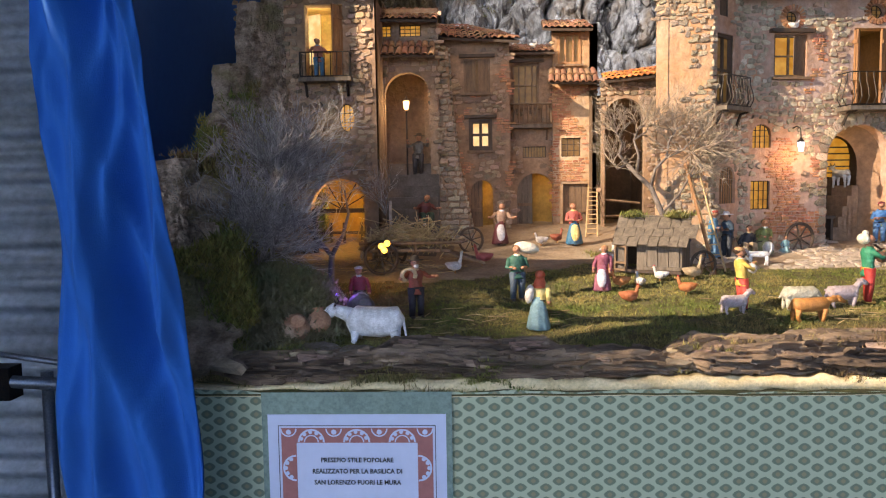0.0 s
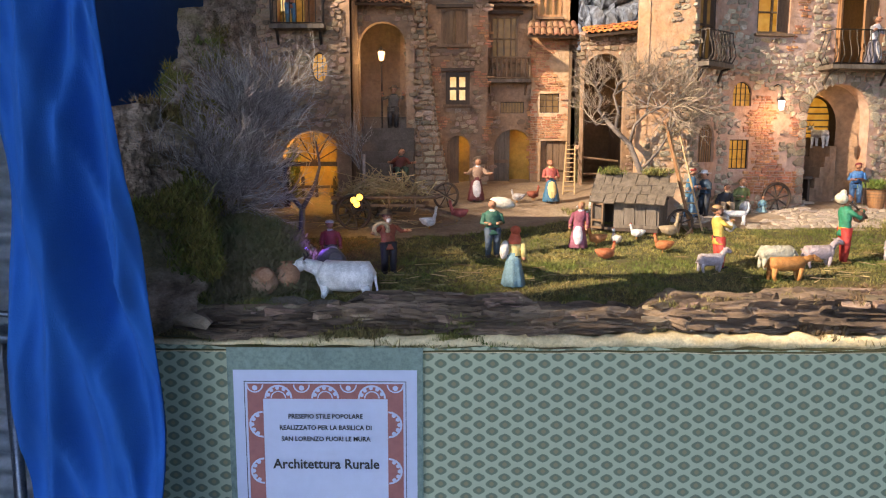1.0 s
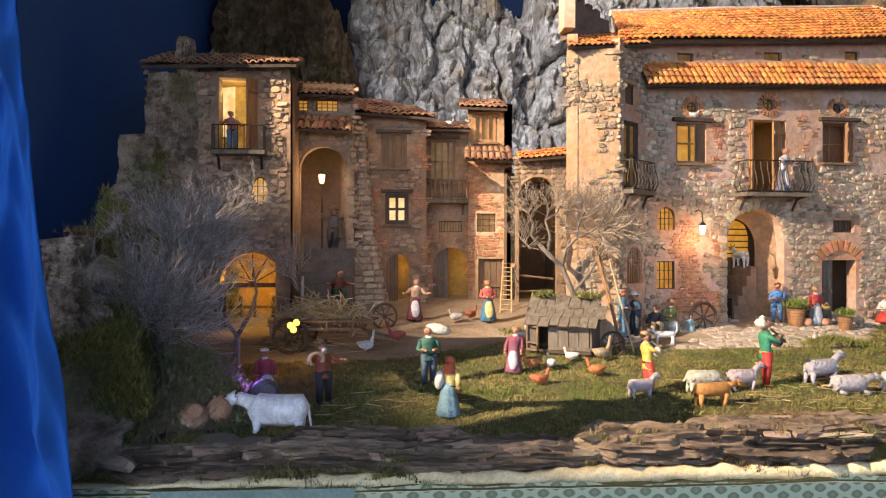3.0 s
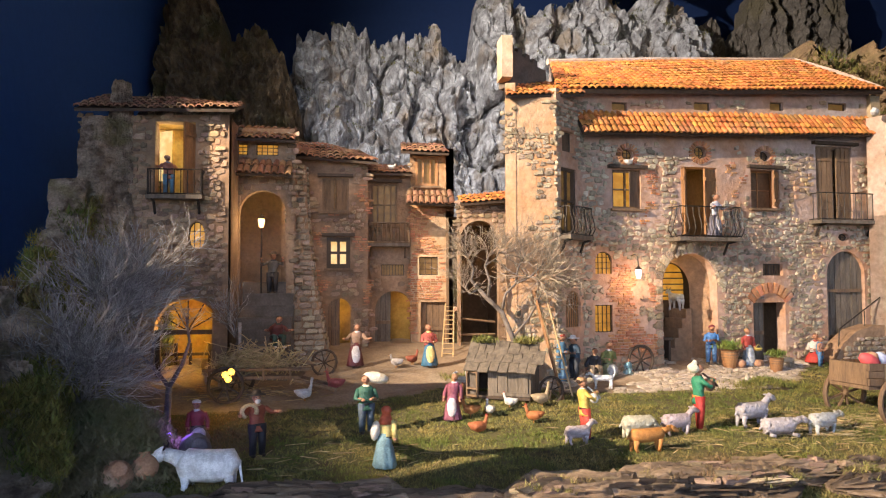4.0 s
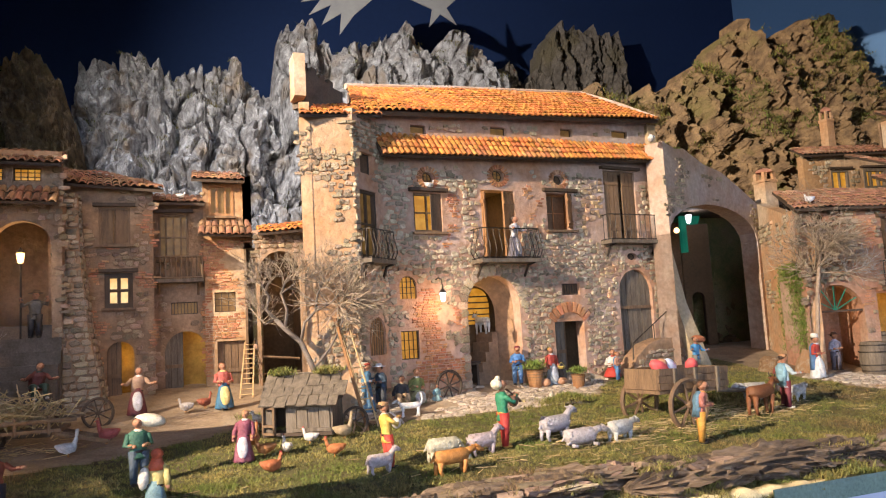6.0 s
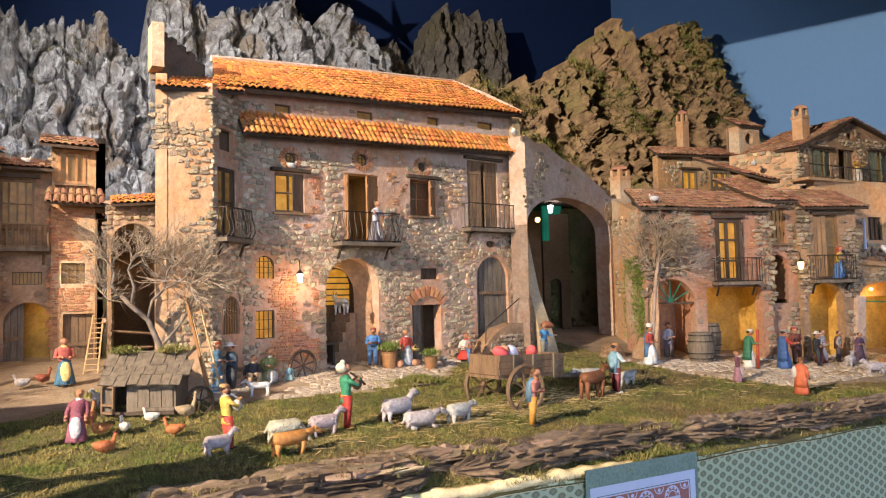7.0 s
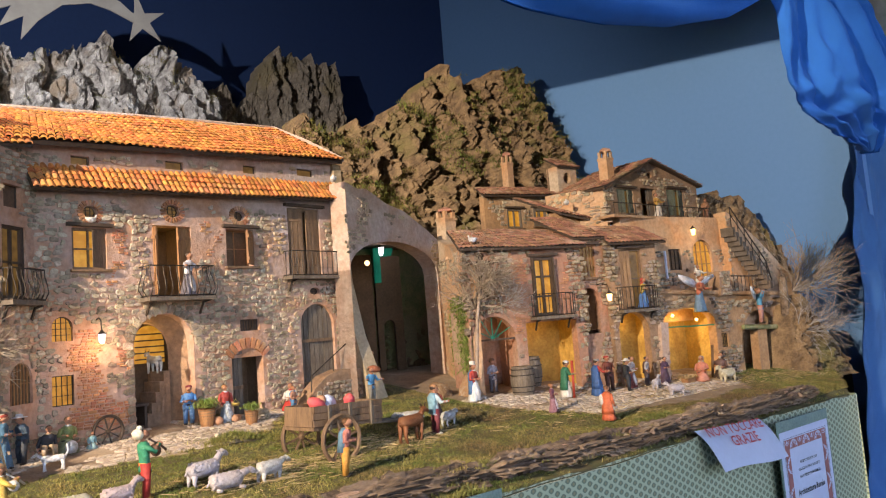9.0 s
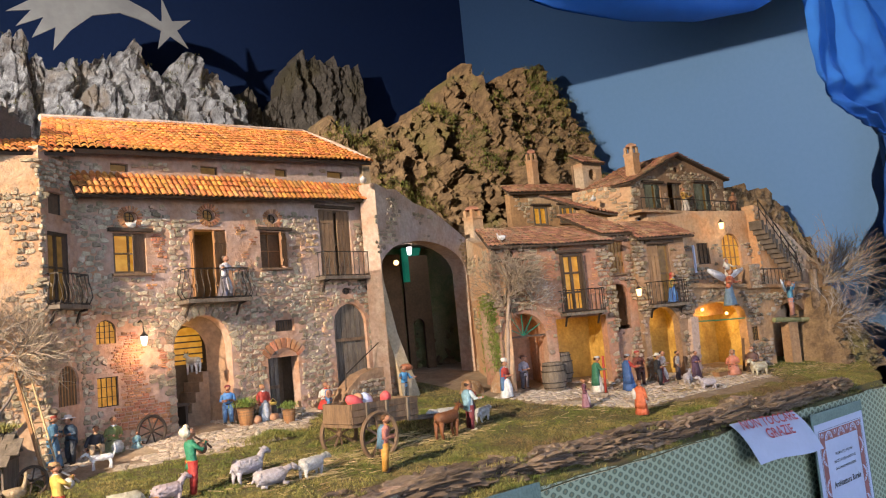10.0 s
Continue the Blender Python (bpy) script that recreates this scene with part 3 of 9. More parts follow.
def pouch(name, outer, inner, y0, label, seed):
    """Cloth gathered into a hanging pouch: pleats sweep from the outer line to the inner one, each line of (x, z)."""
    def along(line, t):
        k = min(len(line) - 2, int(t * (len(line) - 1)))
        q = t * (len(line) - 1) - k
        p = [Vector(line[max(0, min(len(line) - 1, k + e))]) for e in (-1, 0, 1, 2)]
        return 0.5 * (2 * p[1] + (p[2] - p[0]) * q + (2 * p[0] - 5 * p[1] + 4 * p[2] - p[3]) * q * q + (3 * p[1] - p[0] - 3 * p[2] + p[3]) * q ** 3)

    b = Build()
    nu, nv = 110, 90
    for skin in (0, 1):
        verts = []
        for i in range(nv + 1):
            k = i / nv
            for j in range(nu + 1):
                t = j / nu
                p = along(outer, t).lerp(along(inner, t), k)
                warp = k + 0.05 * fbm(3 * t, 2 * k, seed, 3)
                fold = math.sin(warp * 26) * (0.4 + 0.6 * math.sin(math.pi * min(1, t * 1.1))) + 0.45 * math.sin(warp * 61 + 2 * t)
                belly = math.sin(math.pi * min(1.0, k * 1.0)) * math.sin(math.pi * t)
                crease = 1 - 2.4 * abs(fbm(4 * t + 2 * k, 7 * k - 2 * t, seed + 5, 3))
                verts.append((p.x, y0 - 0.07 * belly - 0.017 * fold - 0.012 * crease + 0.004 * skin, p.y))
        fc = [(i * (nu + 1) + j, i * (nu + 1) + j + 1, (i + 1) * (nu + 1) + j + 1, (i + 1) * (nu + 1) + j) for i in range(nv) for j in range(nu)]
        b.add(verts, fc if skin == 0 else [tuple(reversed(q)) for q in fc])
    return tagged(b.make(name, M["curtain"], smooth=True), label, "curtain", "stage curtains")


# Added out of view: the flap keeps the lamp off the tablecloth.
shade_stand = base("shade_stand", (-1.9, 0.04, 0.0), "unseen stand added to hold a black flap that shades the cloth", "lamp stand")
b = Build()
b.tube([(-1.9, 0.04, 0.0), (-1.9, 0.04, 2.40)], 0.012, 8)
b.make("pole", M["iron"], shade_stand)
b = Build()
b.box(pose(-1.02, 0.30, 1.86), (0.86, 0.006, 0.23))
b.make("flap", M["iron"], shade_stand)
b = Build()
b.tube([(-1.9, 0.045, 1.82), (-1.9, 0.306, 1.82), (-1.40, 0.308, 1.82), (-0.62, 0.308, 1.82)], 0.008, 6)
b.make("arm", M["iron"], shade_stand)
# Unseen post added to throw its shade over the left curtain.
slab_box("wall_post", (-1.01, 0.430, 0.0), (-0.99, 0.460, 1.875), M["wall_left"], "unseen blue post added to shade the curtain", "post")
# Unseen board added to block the lamp from the bush and bank.
slab_box("wall_wing", (-1.30, 0.70, 0.0), (-0.80, 0.72, 1.765), M["wall_left"], "unseen blue board added to shade the bush and bank", "board")
# Unseen board added to cut hall light coming in from above.
slab_box("backdrop_top", (-0.62, 0.65, 2.57), (3.40, 0.67, 3.88), M["wall_back"], "unseen dark blue board added to cut light from above", "backdrop")
slab_box("stage_beam", (-0.62, 0.58, 2.50), (3.40, 0.64, 2.57), M["wood_dark"], "dark wooden beam carrying the swag", "beam")
pouch("curtain_knot", [(1.968, 2.51), (1.926, 2.05), (1.913, 1.839), (1.926, 1.713), (2.001, 1.667), (2.119, 1.65), (2.254, 1.629), (2.338, 1.616)],
      [(2.406, 2.51), (2.473, 2.134), (2.54, 2.033), (2.608, 1.915), (2.616, 1.839), (2.574, 1.764), (2.49, 1.688), (2.406, 1.62)], 0.60, "royal blue cloth gathered into a heavy fold under the swag", 4)

# Unseen board added so its edge casts the right wall's shadow line.
b = Build()
b.add([(x, y, z) for x in (-0.66, -0.62) for y, z in ((0.06, 2.366), (1.14, 2.505), (1.14, 3.2), (0.06, 3.2))], ((0, 1, 2, 3), (7, 6, 5, 4), (0, 4, 5, 1), (1, 5, 6, 2), (2, 6, 7, 3), (3, 7, 4, 0)))
tagged(b.make("valance_board", M["wall_left"]), "unseen blue board added to cast the shadow line", "board", "", "structure")

# ---- table with its patterned cloth ----
TX0, TX1, TY0, TZ = -0.40, 2.46, 0.765, 0.968
b = Build()
b.box(pose((TX0 + TX1) / 2, 2.08, (TZ - 0.012) / 2), (TX1 - TX0 - 0.04, 2.60, TZ - 0.012))
b.box(pose((TX1 + 3.36) / 2 - 0.01, 2.24, (TZ - 0.012) / 2), (3.36 - TX1 + 0.02, 2.28, TZ - 0.012))
tagged(b.make("table", M["wood_dark"]), "plain stage table under the landscape", "table", "", "structure")
cloth_mat = bpy.data.materials.new("sage cloth with woven diamonds")
cloth_mat.use_nodes = True
nt = cloth_mat.node_tree
pb = nt.nodes["Principled BSDF"]
pb.inputs["Roughness"].default_value = 0.75
tc = nt.nodes.new("ShaderNodeTexCoord")
sep = nt.nodes.new("ShaderNodeSeparateXYZ")
nt.links.new(tc.outputs["Object"], sep.inputs[0])


def calc(op, a, c=None):
    n = nt.nodes.new("ShaderNodeMath")
    n.operation = op
    for sock, v in ((n.inputs[0], a), (n.inputs[1], c)):
        if v is None:
            continue
        if isinstance(v, (int, float)):
            sock.default_value = v
        else:
            nt.links.new(v, sock)
    return n.outputs[0]


def lattice(ox, oz, px=0.0297, pz=0.0161):
    x = calc("ABSOLUTE", calc("SUBTRACT", calc("FRACT", calc("ADD", calc("DIVIDE", sep.outputs[0], px), ox)), 0.5))
    z = calc("ABSOLUTE", calc("SUBTRACT", calc("FRACT", calc("ADD", calc("DIVIDE", sep.outputs[2], pz), oz)), 0.5))
    return calc("MULTIPLY", calc("ADD", calc("POWER", calc("MULTIPLY", x, 4.1), 1.25), calc("POWER", calc("MULTIPLY", z, 3.0), 1.8)), 0.3)


motif = calc("MINIMUM", lattice(0, 0), lattice(0.5, 0.5))
wob = nt.nodes.new("ShaderNodeTexNoise")
wob.inputs["Scale"].default_value = 260
nt.links.new(tc.outputs["Object"], wob.inputs["Vector"])
edge = nt.nodes.new("ShaderNodeMapRange")
edge.inputs[1].default_value, edge.inputs[2].default_value = 0.26, 0.33
nt.links.new(calc("ADD", motif, calc("MULTIPLY", calc("SUBTRACT", wob.outputs["Fac"], 0.5), 0.10)), edge.inputs[0])
core = nt.nodes.new("ShaderNodeMapRange")
core.inputs[1].default_value, core.inputs[2].default_value = 0.06, 0.12
nt.links.new(motif, core.inputs[0])
inner = nt.nodes.new("ShaderNodeMix")
inner.data_type = "RGBA"
inner.inputs[6].default_value, inner.inputs[7].default_value = (0.25, 0.23, 0.13, 1), (0.15, 0.19, 0.125, 1)
nt.links.new(core.outputs[0], inner.inputs[0])
outer = nt.nodes.new("ShaderNodeMix")
outer.data_type = "RGBA"
outer.inputs[7].default_value = (0.40, 0.45, 0.305, 1)
nt.links.new(edge.outputs[0], outer.inputs[0])
nt.links.new(inner.outputs[2], outer.inputs[6])
nt.links.new(outer.outputs[2], pb.inputs["Base Color"])
weave = nt.nodes.new("ShaderNodeBump")
weave.inputs["Strength"].default_value, weave.inputs["Distance"].default_value = 0.25, 0.001
nt.links.new(wob.outputs["Fac"], weave.inputs["Height"])
nt.links.new(weave.outputs[0], pb.inputs["Normal"])

b = Build()
nu, nv = 240, 24


def cloth_y(x, z):
    return TY0 - 0.004 * math.sin(7 * x) * (TZ - z) * 3 - 0.006 * fbm(3 * x, z * 1.2, 2, 3) * min(1, 4 * (TZ - z)) - 0.02 * max(0, x - 1.5)


verts = []
for i in range(nv + 1):
    z = 0.05 + (TZ - 0.05) * i / nv
    for j in range(nu + 1):
        x = TX0 + (TX1 - TX0) * j / nu
        verts.append((x, cloth_y(x, z) - 0.004, z + (0.006 * fbm(8 * x, 0, 5, 3) if i == nv else 0)))
b.add(verts, [(i * (nu + 1) + j, i * (nu + 1) + j + 1, (i + 1) * (nu + 1) + j + 1, (i + 1) * (nu + 1) + j) for i in range(nv) for j in range(nu)])
verts = [(x, y - 0.004, z) for x, y, z in ((TX1, cloth_y(TX1, 1), 0.05), (TX1 + 0.01, 1.6, 0.05), (TX1 + 0.01, 1.6, TZ), (TX1, cloth_y(TX1, 1), TZ))]
b.add(verts, ((0, 1, 2, 3),))
verts = [(TX0, TY0 - 0.004, 0.05), (TX0, 1.6, 0.05), (TX0, 1.6, TZ), (TX0, TY0 - 0.004, TZ)]
b.add(verts, ((3, 2, 1, 0),))
tagged(b.make("tablecloth", cloth_mat, smooth=True), "sage green tablecloth with woven diamond motifs hanging to the floor", "tablecloth")

# ---- ground of the landscape ----


def gz(x, y):
    """Height of the ground."""
    yy = min(y, 1.75)
    z = 0.985 + 0.13 * (yy - 0.80) + 0.003 * fbm(9 * x, 9 * y, 0, 3)
    if y < 0.80:
        z -= (0.80 - y) * 0.35
    return z


ROAD = [(-0.60, 1.22), (-0.05, 1.215), (0.03, 1.235), (0.22, 1.33), (0.36, 1.34), (0.48, 1.275), (0.90, 1.29), (1.02, 1.40), (1.10, 1.52), (1.22, 1.50), (1.25, 2.2), (1.46, 2.2), (1.48, 1.30), (1.51, 1.16), (1.64, 0.985), (2.06, 0.93), (2.30, 0.96), (2.5, 1.2)]


def on_road(x, y):
    return y > lerp(ROAD, x) + 0.02 * fbm(14 * x, 14 * y, 3, 3)


b = Build()
gx = [-0.44 + 0.016 * i for i in range(240)]
gy = [0.758 + 0.013 * i for i in range(95)] + [2.05, 2.3, 2.7, 3.2, 3.38]
n = len(gx)
for y in gy:
    for x in gx:
        b.v.append((x, y, gz(x, y)))
for i in range(len(gy) - 1):
    for j in range(n - 1):
        k = i * n + j
        if gx[j] > 2.47 + 1.9 * (gy[i] - 0.765):
            continue
        b.f.append((k, k + 1, k + n + 1, k + n))
        b.m.append(1 if on_road(gx[j] + 0.008, gy[i] + 0.006) else 0)
k = len(b.v)
for x in gx:
    b.v.append((x, 0.774, 0.955))
for j in range(n - 1):
    if gx[j] > 2.45:
        break
    b.f.append((k + j, k + j + 1, j + 1, j))
    b.m.append(2)
tagged(b.make("ground", [M["moss"], M["dirt"], M["foam"]], smooth=True), "mossy model ground with a trodden earth path and foam edge", "ground", "", "structure")

b = Build()
verts = []
n = 240
ring = ((0.0, -0.006), (-0.009, -0.003), (-0.0105, 0.002), (-0.009, 0.006), (-0.004, 0.009), (0.008, 0.009))
for i in range(n + 1):
    x = -0.36 + 1.40 * i / n
    thick = 1.15 * min(1.0, 0.3 + max(0.0, x + 0.25) / 0.35, 0.2 + max(0.0, 1.04 - x) / 0.30)
    for dy, dz in ring:
        verts.append((x, cloth_y(x, TZ) + 0.008 + dy * (1 + 0.35 * fbm(30 * x, dy * 90, 2, 3)), TZ + 0.004 + thick * dz * (1 + 0.5 * fbm(38 * x, dz * 90, 8, 3)) + 0.003 * fbm(9 * x, 0, 3, 2)))
k = len(ring)
b.add(verts, [(i * k + j, i * k + (j + 1) % k, (i + 1) * k + (j + 1) % k, (i + 1) * k + j) for i in range(n) for j in range(k)])
tagged(b.make("foam_trim", M["foam"], smooth=True), "cream foam edge of the landscape above the cloth", "trim", "", "structure")

# ---- mountains ----


def crag(name, pts, y, base_z, lean, rough, scale, material, label, seed, cols=150, rows=60, spike=0.05, turn=0.0, tall=0.42, crack=1.0, grit=0.15):
    """A cliff of broken upright blocks under a jagged skyline pts (x, z) at depth y; tall: how far the blocks are drawn upwards."""
    b = Build()
    x0, x1 = pts[0][0], pts[-1][0]
    verts = []
    sky = []
    for j in range(cols + 1):
        x = x0 + (x1 - x0) * j / cols
        cell, at = noise.voronoi(Vector((x * scale * 0.95, seed, 0.5)))
        chip, at2 = noise.voronoi(Vector((x * scale * 3.1, seed + 3, 0.5)))
        sky.append(lerp(pts, x) + spike * (0.75 * noise.noise(at[0] * 3.7) - 0.9 * max(0.0, 0.30 - (cell[1] - cell[0])) + 0.30 * noise.noise(at2[0] * 3.1)) + 0.25 * spike * fbm(x * scale * 6, seed, 1.7, 3))
    for i in range(rows + 1):
        v = i / rows
        for j in range(cols + 1):
            x = x0 + (x1 - x0) * j / cols
            z = base_z + (sky[j] - base_z) * v
            wx, wz = 0.35 * noise.noise(Vector((x * 9, seed, z * 9))), 0.35 * noise.noise(Vector((x * 9, seed + 8, z * 9)))
            big, at = noise.voronoi(Vector((x * scale * 0.95 + wx, seed, z * scale * 0.95 * tall + wz)))
            mid, at2 = noise.voronoi(Vector((x * scale * 2.6 + wx, seed + 2, z * scale * 2.6 * tall * 1.3 + wz)))
            fine = noise.fractal(Vector((x * scale * 5, seed + 4, z * scale * 3.2)), 0.8, 2.1, 4)
            d = 0.75 + 0.62 * noise.noise(at[0] * 2.9) - 0.75 * crack * max(0.0, 0.26 - (big[1] - big[0])) / 0.26
            d += 0.30 * noise.noise(at2[0] * 3.3) - 0.26 * crack * max(0.0, 0.22 - (mid[1] - mid[0])) / 0.22 + grit * fine + 1.6 * grit * (0.4 - abs(noise.fractal(Vector((x * scale * 1.6, seed + 9, z * scale * 0.8)), 0.9, 2.1, 5)))
            d *= rough * (1 - 0.35 * v ** 6)
            verts.append((x + 0.12 * rough * wx, y - lean * (1 - v) - d + turn * (x - x0), z))
    n = len(verts)
    for i in (0, rows):
        v = i / rows
        for j in range(cols + 1):
            x = x0 + (x1 - x0) * j / cols
            verts.append((x, y + 0.10 - lean * (1 - v) + turn * (x - x0), base_z + (sky[j] - base_z) * v - 0.01))
    k = cols + 1
    f = [(i * k + j, i * k + j + 1, (i + 1) * k + j + 1, (i + 1) * k + j) for i in range(rows) for j in range(cols)]
    f += [(n + j + 1, n + j, n + k + j, n + k + j + 1) for j in range(cols)]
    f += [(rows * k + j, rows * k + j + 1, n + k + j + 1, n + k + j) for j in range(cols)]
    f += [tuple([i * k + c for i in range(rows + 1)] + [n + k + c, n + c]) for c in (0, cols)]
    b.add(verts, f)
    for x, y_, z in verts[rows * k // 2:n:7]:
        CRAG_POINTS.setdefault(seed, []).append((x, y_, z))
    return tagged(b.make(name, material), label, "rock")


CRAG_POINTS = {}
crag("mountain", [(-0.60, 2.28), (-0.52, 2.40), (-0.42, 2.29), (-0.37, 2.16), (-0.30, 2.22), (-0.20, 2.12), (-0.14, 1.98), (-0.10, 1.75)], 2.66, 1.05, 0.35, 0.12, 8, M["rock_brown"], "tall dark brown crag behind the village", 11, 150, 140, 0.10, tall=0.3, crack=0.4, grit=0.45)
crag("mountain", [(-0.18, 2.20), (-0.15, 2.27), (0.04, 2.30), (0.19, 2.24), (0.35, 2.34), (0.48, 2.22), (0.56, 2.24), (0.59, 2.46), (0.71, 2.52), (0.80, 2.42), (0.98, 2.45), (1.15, 2.56), (1.24, 2.46), (1.35, 2.56), (1.48, 2.50), (1.56, 2.37), (1.66, 2.20)], 3.0, 1.05, 0.55, 0.15, 7.0, M["rock_white"], "pale limestone cliff with broken vertical ribs", 23, 420, 190, 0.13, tall=0.5)
crag("mountain", [(1.60, 2.30), (1.69, 2.51), (1.76, 2.55), (1.83, 2.42), (1.94, 2.60), (2.08, 2.75), (2.24, 2.73), (2.40, 2.62), (2.46, 2.2)], 3.22, 1.05, 0.25, 0.09, 9, M["rock_grey"], "dark grey-brown rock stacks against the backdrop", 37, 150, 120, 0.16, tall=0.3, crack=0.7, grit=0.3)
crag("mountain", [(1.42, 1.70), (1.62, 2.02), (1.76, 2.12), (1.86, 2.05), (2.01, 2.15), (2.17, 2.20), (2.34, 2.26), (2.40, 2.38), (2.52, 2.44), (2.70, 2.40), (2.90, 2.53), (3.05, 2.55), (3.17, 2.45), (3.22, 2.2), (3.28, 1.9)], 2.50, 1.05, 0.40, 0.13, 8.5, M["rock_brown"], "sunlit brown hill of bark and moss", 51, 340, 190, 0.12, tall=0.30, crack=0.65, grit=0.34)
crag("mountain", [(2.62, 1.50), (2.70, 1.60), (2.78, 1.665), (2.92, 1.68), (3.04, 1.685), (3.21, 1.62), (3.30, 1.54), (3.39, 1.44)], 1.36, 1.15, 0.04, 0.04, 12, M["rock_brown"], "low brown hill behind the stairs", 61, 110, 60, 0.05, crack=0.4, grit=0.4)

# ---- comet ----
comet = base("comet_star", (1.10, 3.0, 2.45), "silver card comet star with a curved tail", "star")
b = Build()


def card(pts, y, thick=0.006):
    k = len(b.v)
    b.v.extend([(x, y, z) for x, z in pts] + [(x, y + thick, z) for x, z in pts])
    n = len(pts)
    b.f.append(tuple(range(k, k + n)))
    b.f.append(tuple(reversed(range(k + n, k + 2 * n))))
    b.f.extend((k + j, k + n + j, k + n + (j + 1) % n, k + (j + 1) % n) for j in range(n))
    b.m.extend([0] * (n + 2))


star = []
for j in range(10):
    a = radians(100 + 36 * j)
    r = (0.105 if j % 2 == 0 else 0.034) * (1.15 if j in (0, 2) else 1.0)
    star.append((1.215 + r * math.cos(a), 2.545 + r * math.sin(a)))
card(star, 2.75)
b.make("star_head", M["star"], comet)
b = Build()
tail = [(1.19, 2.565), (1.14, 2.605), (1.05, 2.640), (0.94, 2.648), (0.84, 2.628), (0.74, 2.580), (0.64, 2.505), (0.72, 2.525), (0.67, 2.455), (0.76, 2.505), (0.72, 2.42), (0.80, 2.475), (0.79, 2.385), (0.85, 2.47), (0.93, 2.545), (1.03, 2.575), (1.12, 2.560), (1.18, 2.545)]
card(tail, 2.756)
b.make("tail", M["star"], comet)

# ---- parts of houses ----


def window(house, f, o, pane, frame_mat="wood", cross=(2, 2), inset=0.014, bar=0.004, shutters="", lintel=False):
    """A pane set back in opening o, with frame bars, and shutters as leaves beside or in it."""
    u0, u1, z0, z1, kind = o[:5]
    b = Build()
    n = 10
    us = [u0 + (u1 - u0) * i / n for i in range(n + 1)]
    for a, c in zip(us, us[1:]):
        la, ha = span(o, a)
        lc, hc = span(o, c)
        b.add((f.at(a, la, -inset), f.at(c, lc, -inset), f.at(c, hc, -inset), f.at(a, ha, -inset)), ((0, 1, 2, 3),))
        b.add((f.at(a, la, -inset - 0.002), f.at(c, lc, -inset - 0.002), f.at(c, hc, -inset - 0.002), f.at(a, ha, -inset - 0.002)), ((3, 2, 1, 0),))
    w = b.make("window", M[pane], house)
    b = Build()
    d = -inset + bar * 0.6
    if kind == "rect":
        for u in (u0 + bar / 2, u1 - bar / 2):
            b.box(f.matrix(u, (z0 + z1) / 2, d), (bar, bar * 1.6, z1 - z0))
        for z in (z0 + bar / 2, z1 - bar / 2):
            b.box(f.matrix((u0 + u1) / 2, z, d), (u1 - u0 - 2 * bar, bar * 1.5, bar))
    else:
        ring = [f.at(u, span(o, u)[1] - bar / 2, d) for u in us]
        b.tube(ring, bar * 0.6, 5)
        if kind == "round":
            b.tube([f.at(u, span(o, u)[0] + bar / 2, d) for u in us], bar * 0.6, 5)
    for i in range(1, cross[0]):
        u = u0 + (u1 - u0) * i / cross[0]
        lo, hi = span(o, u)
        b.box(f.matrix(u, (lo + hi) / 2, d), (bar * 0.7, bar, hi - lo))
    for i in range(1, cross[1]):
        z = z0 + (z1 - z0) * i / cross[1]
        b.box(f.matrix((u0 + u1) / 2, z, d), ((u1 - u0) * (0.96 if kind == "rect" else 0.9), bar * 0.9, bar * 0.6))
    b.make("window_frame", M[frame_mat], w)
    for side in shutters:
        leaf(w, f, u0 if side == "l" else u1, z0, z1, (u1 - u0) / 2, 1 if side == "l" else -1, frame_mat)
    if lintel:
        b = Build()
        b.box(f.matrix((u0 + u1) / 2, z1 + 0.006, 0.004), (u1 - u0 + 0.022, 0.016, 0.007))
        b.make("lintel", M["wood_dark"], w)
        b = Build()
        b.box(f.matrix((u0 + u1) / 2, z0 - 0.003, 0.004), (u1 - u0 + 0.012, 0.014, 0.005))
        b.make("sill", M["wood"], w)
    return w


def leaf(parent, f, hinge, z0, z1, w, side, mat_name="wood", angle=24, name="shutter"):
    """A plank leaf hung at u = hinge, swung out of the wall by angle."""
    m = f.matrix(hinge, (z0 + z1) / 2, -0.006) @ pose(0, 0, 0, 0, 0, -side * angle)
    h = z1 - z0 - 0.004
    b = Build()
    b.box(m @ Matrix.Translation((side * w / 2, 0.0022, 0)), (w - 0.002, 0.0016, h - 0.004))
    ob = b.make(name, M[mat_name], parent)
    k = 3
    if parent.parent is None:
        for i in range(k):
            b = Build()
            b.box(m @ Matrix.Translation((side * w * (i + 0.5) / k, 0, rng.uniform(-0.001, 0.001))), (w / k - 0.0012, 0.004, h))
            b.make("plank", M[mat_name], ob)
        for z in (-0.34 * h, 0.34 * h):
            b = Build()
            b.box(m @ Matrix.Translation((side * w / 2, -0.003, z)), (w * 0.94, 0.003, 0.007))
            b.make("batten", M[mat_name], ob)
    return ob


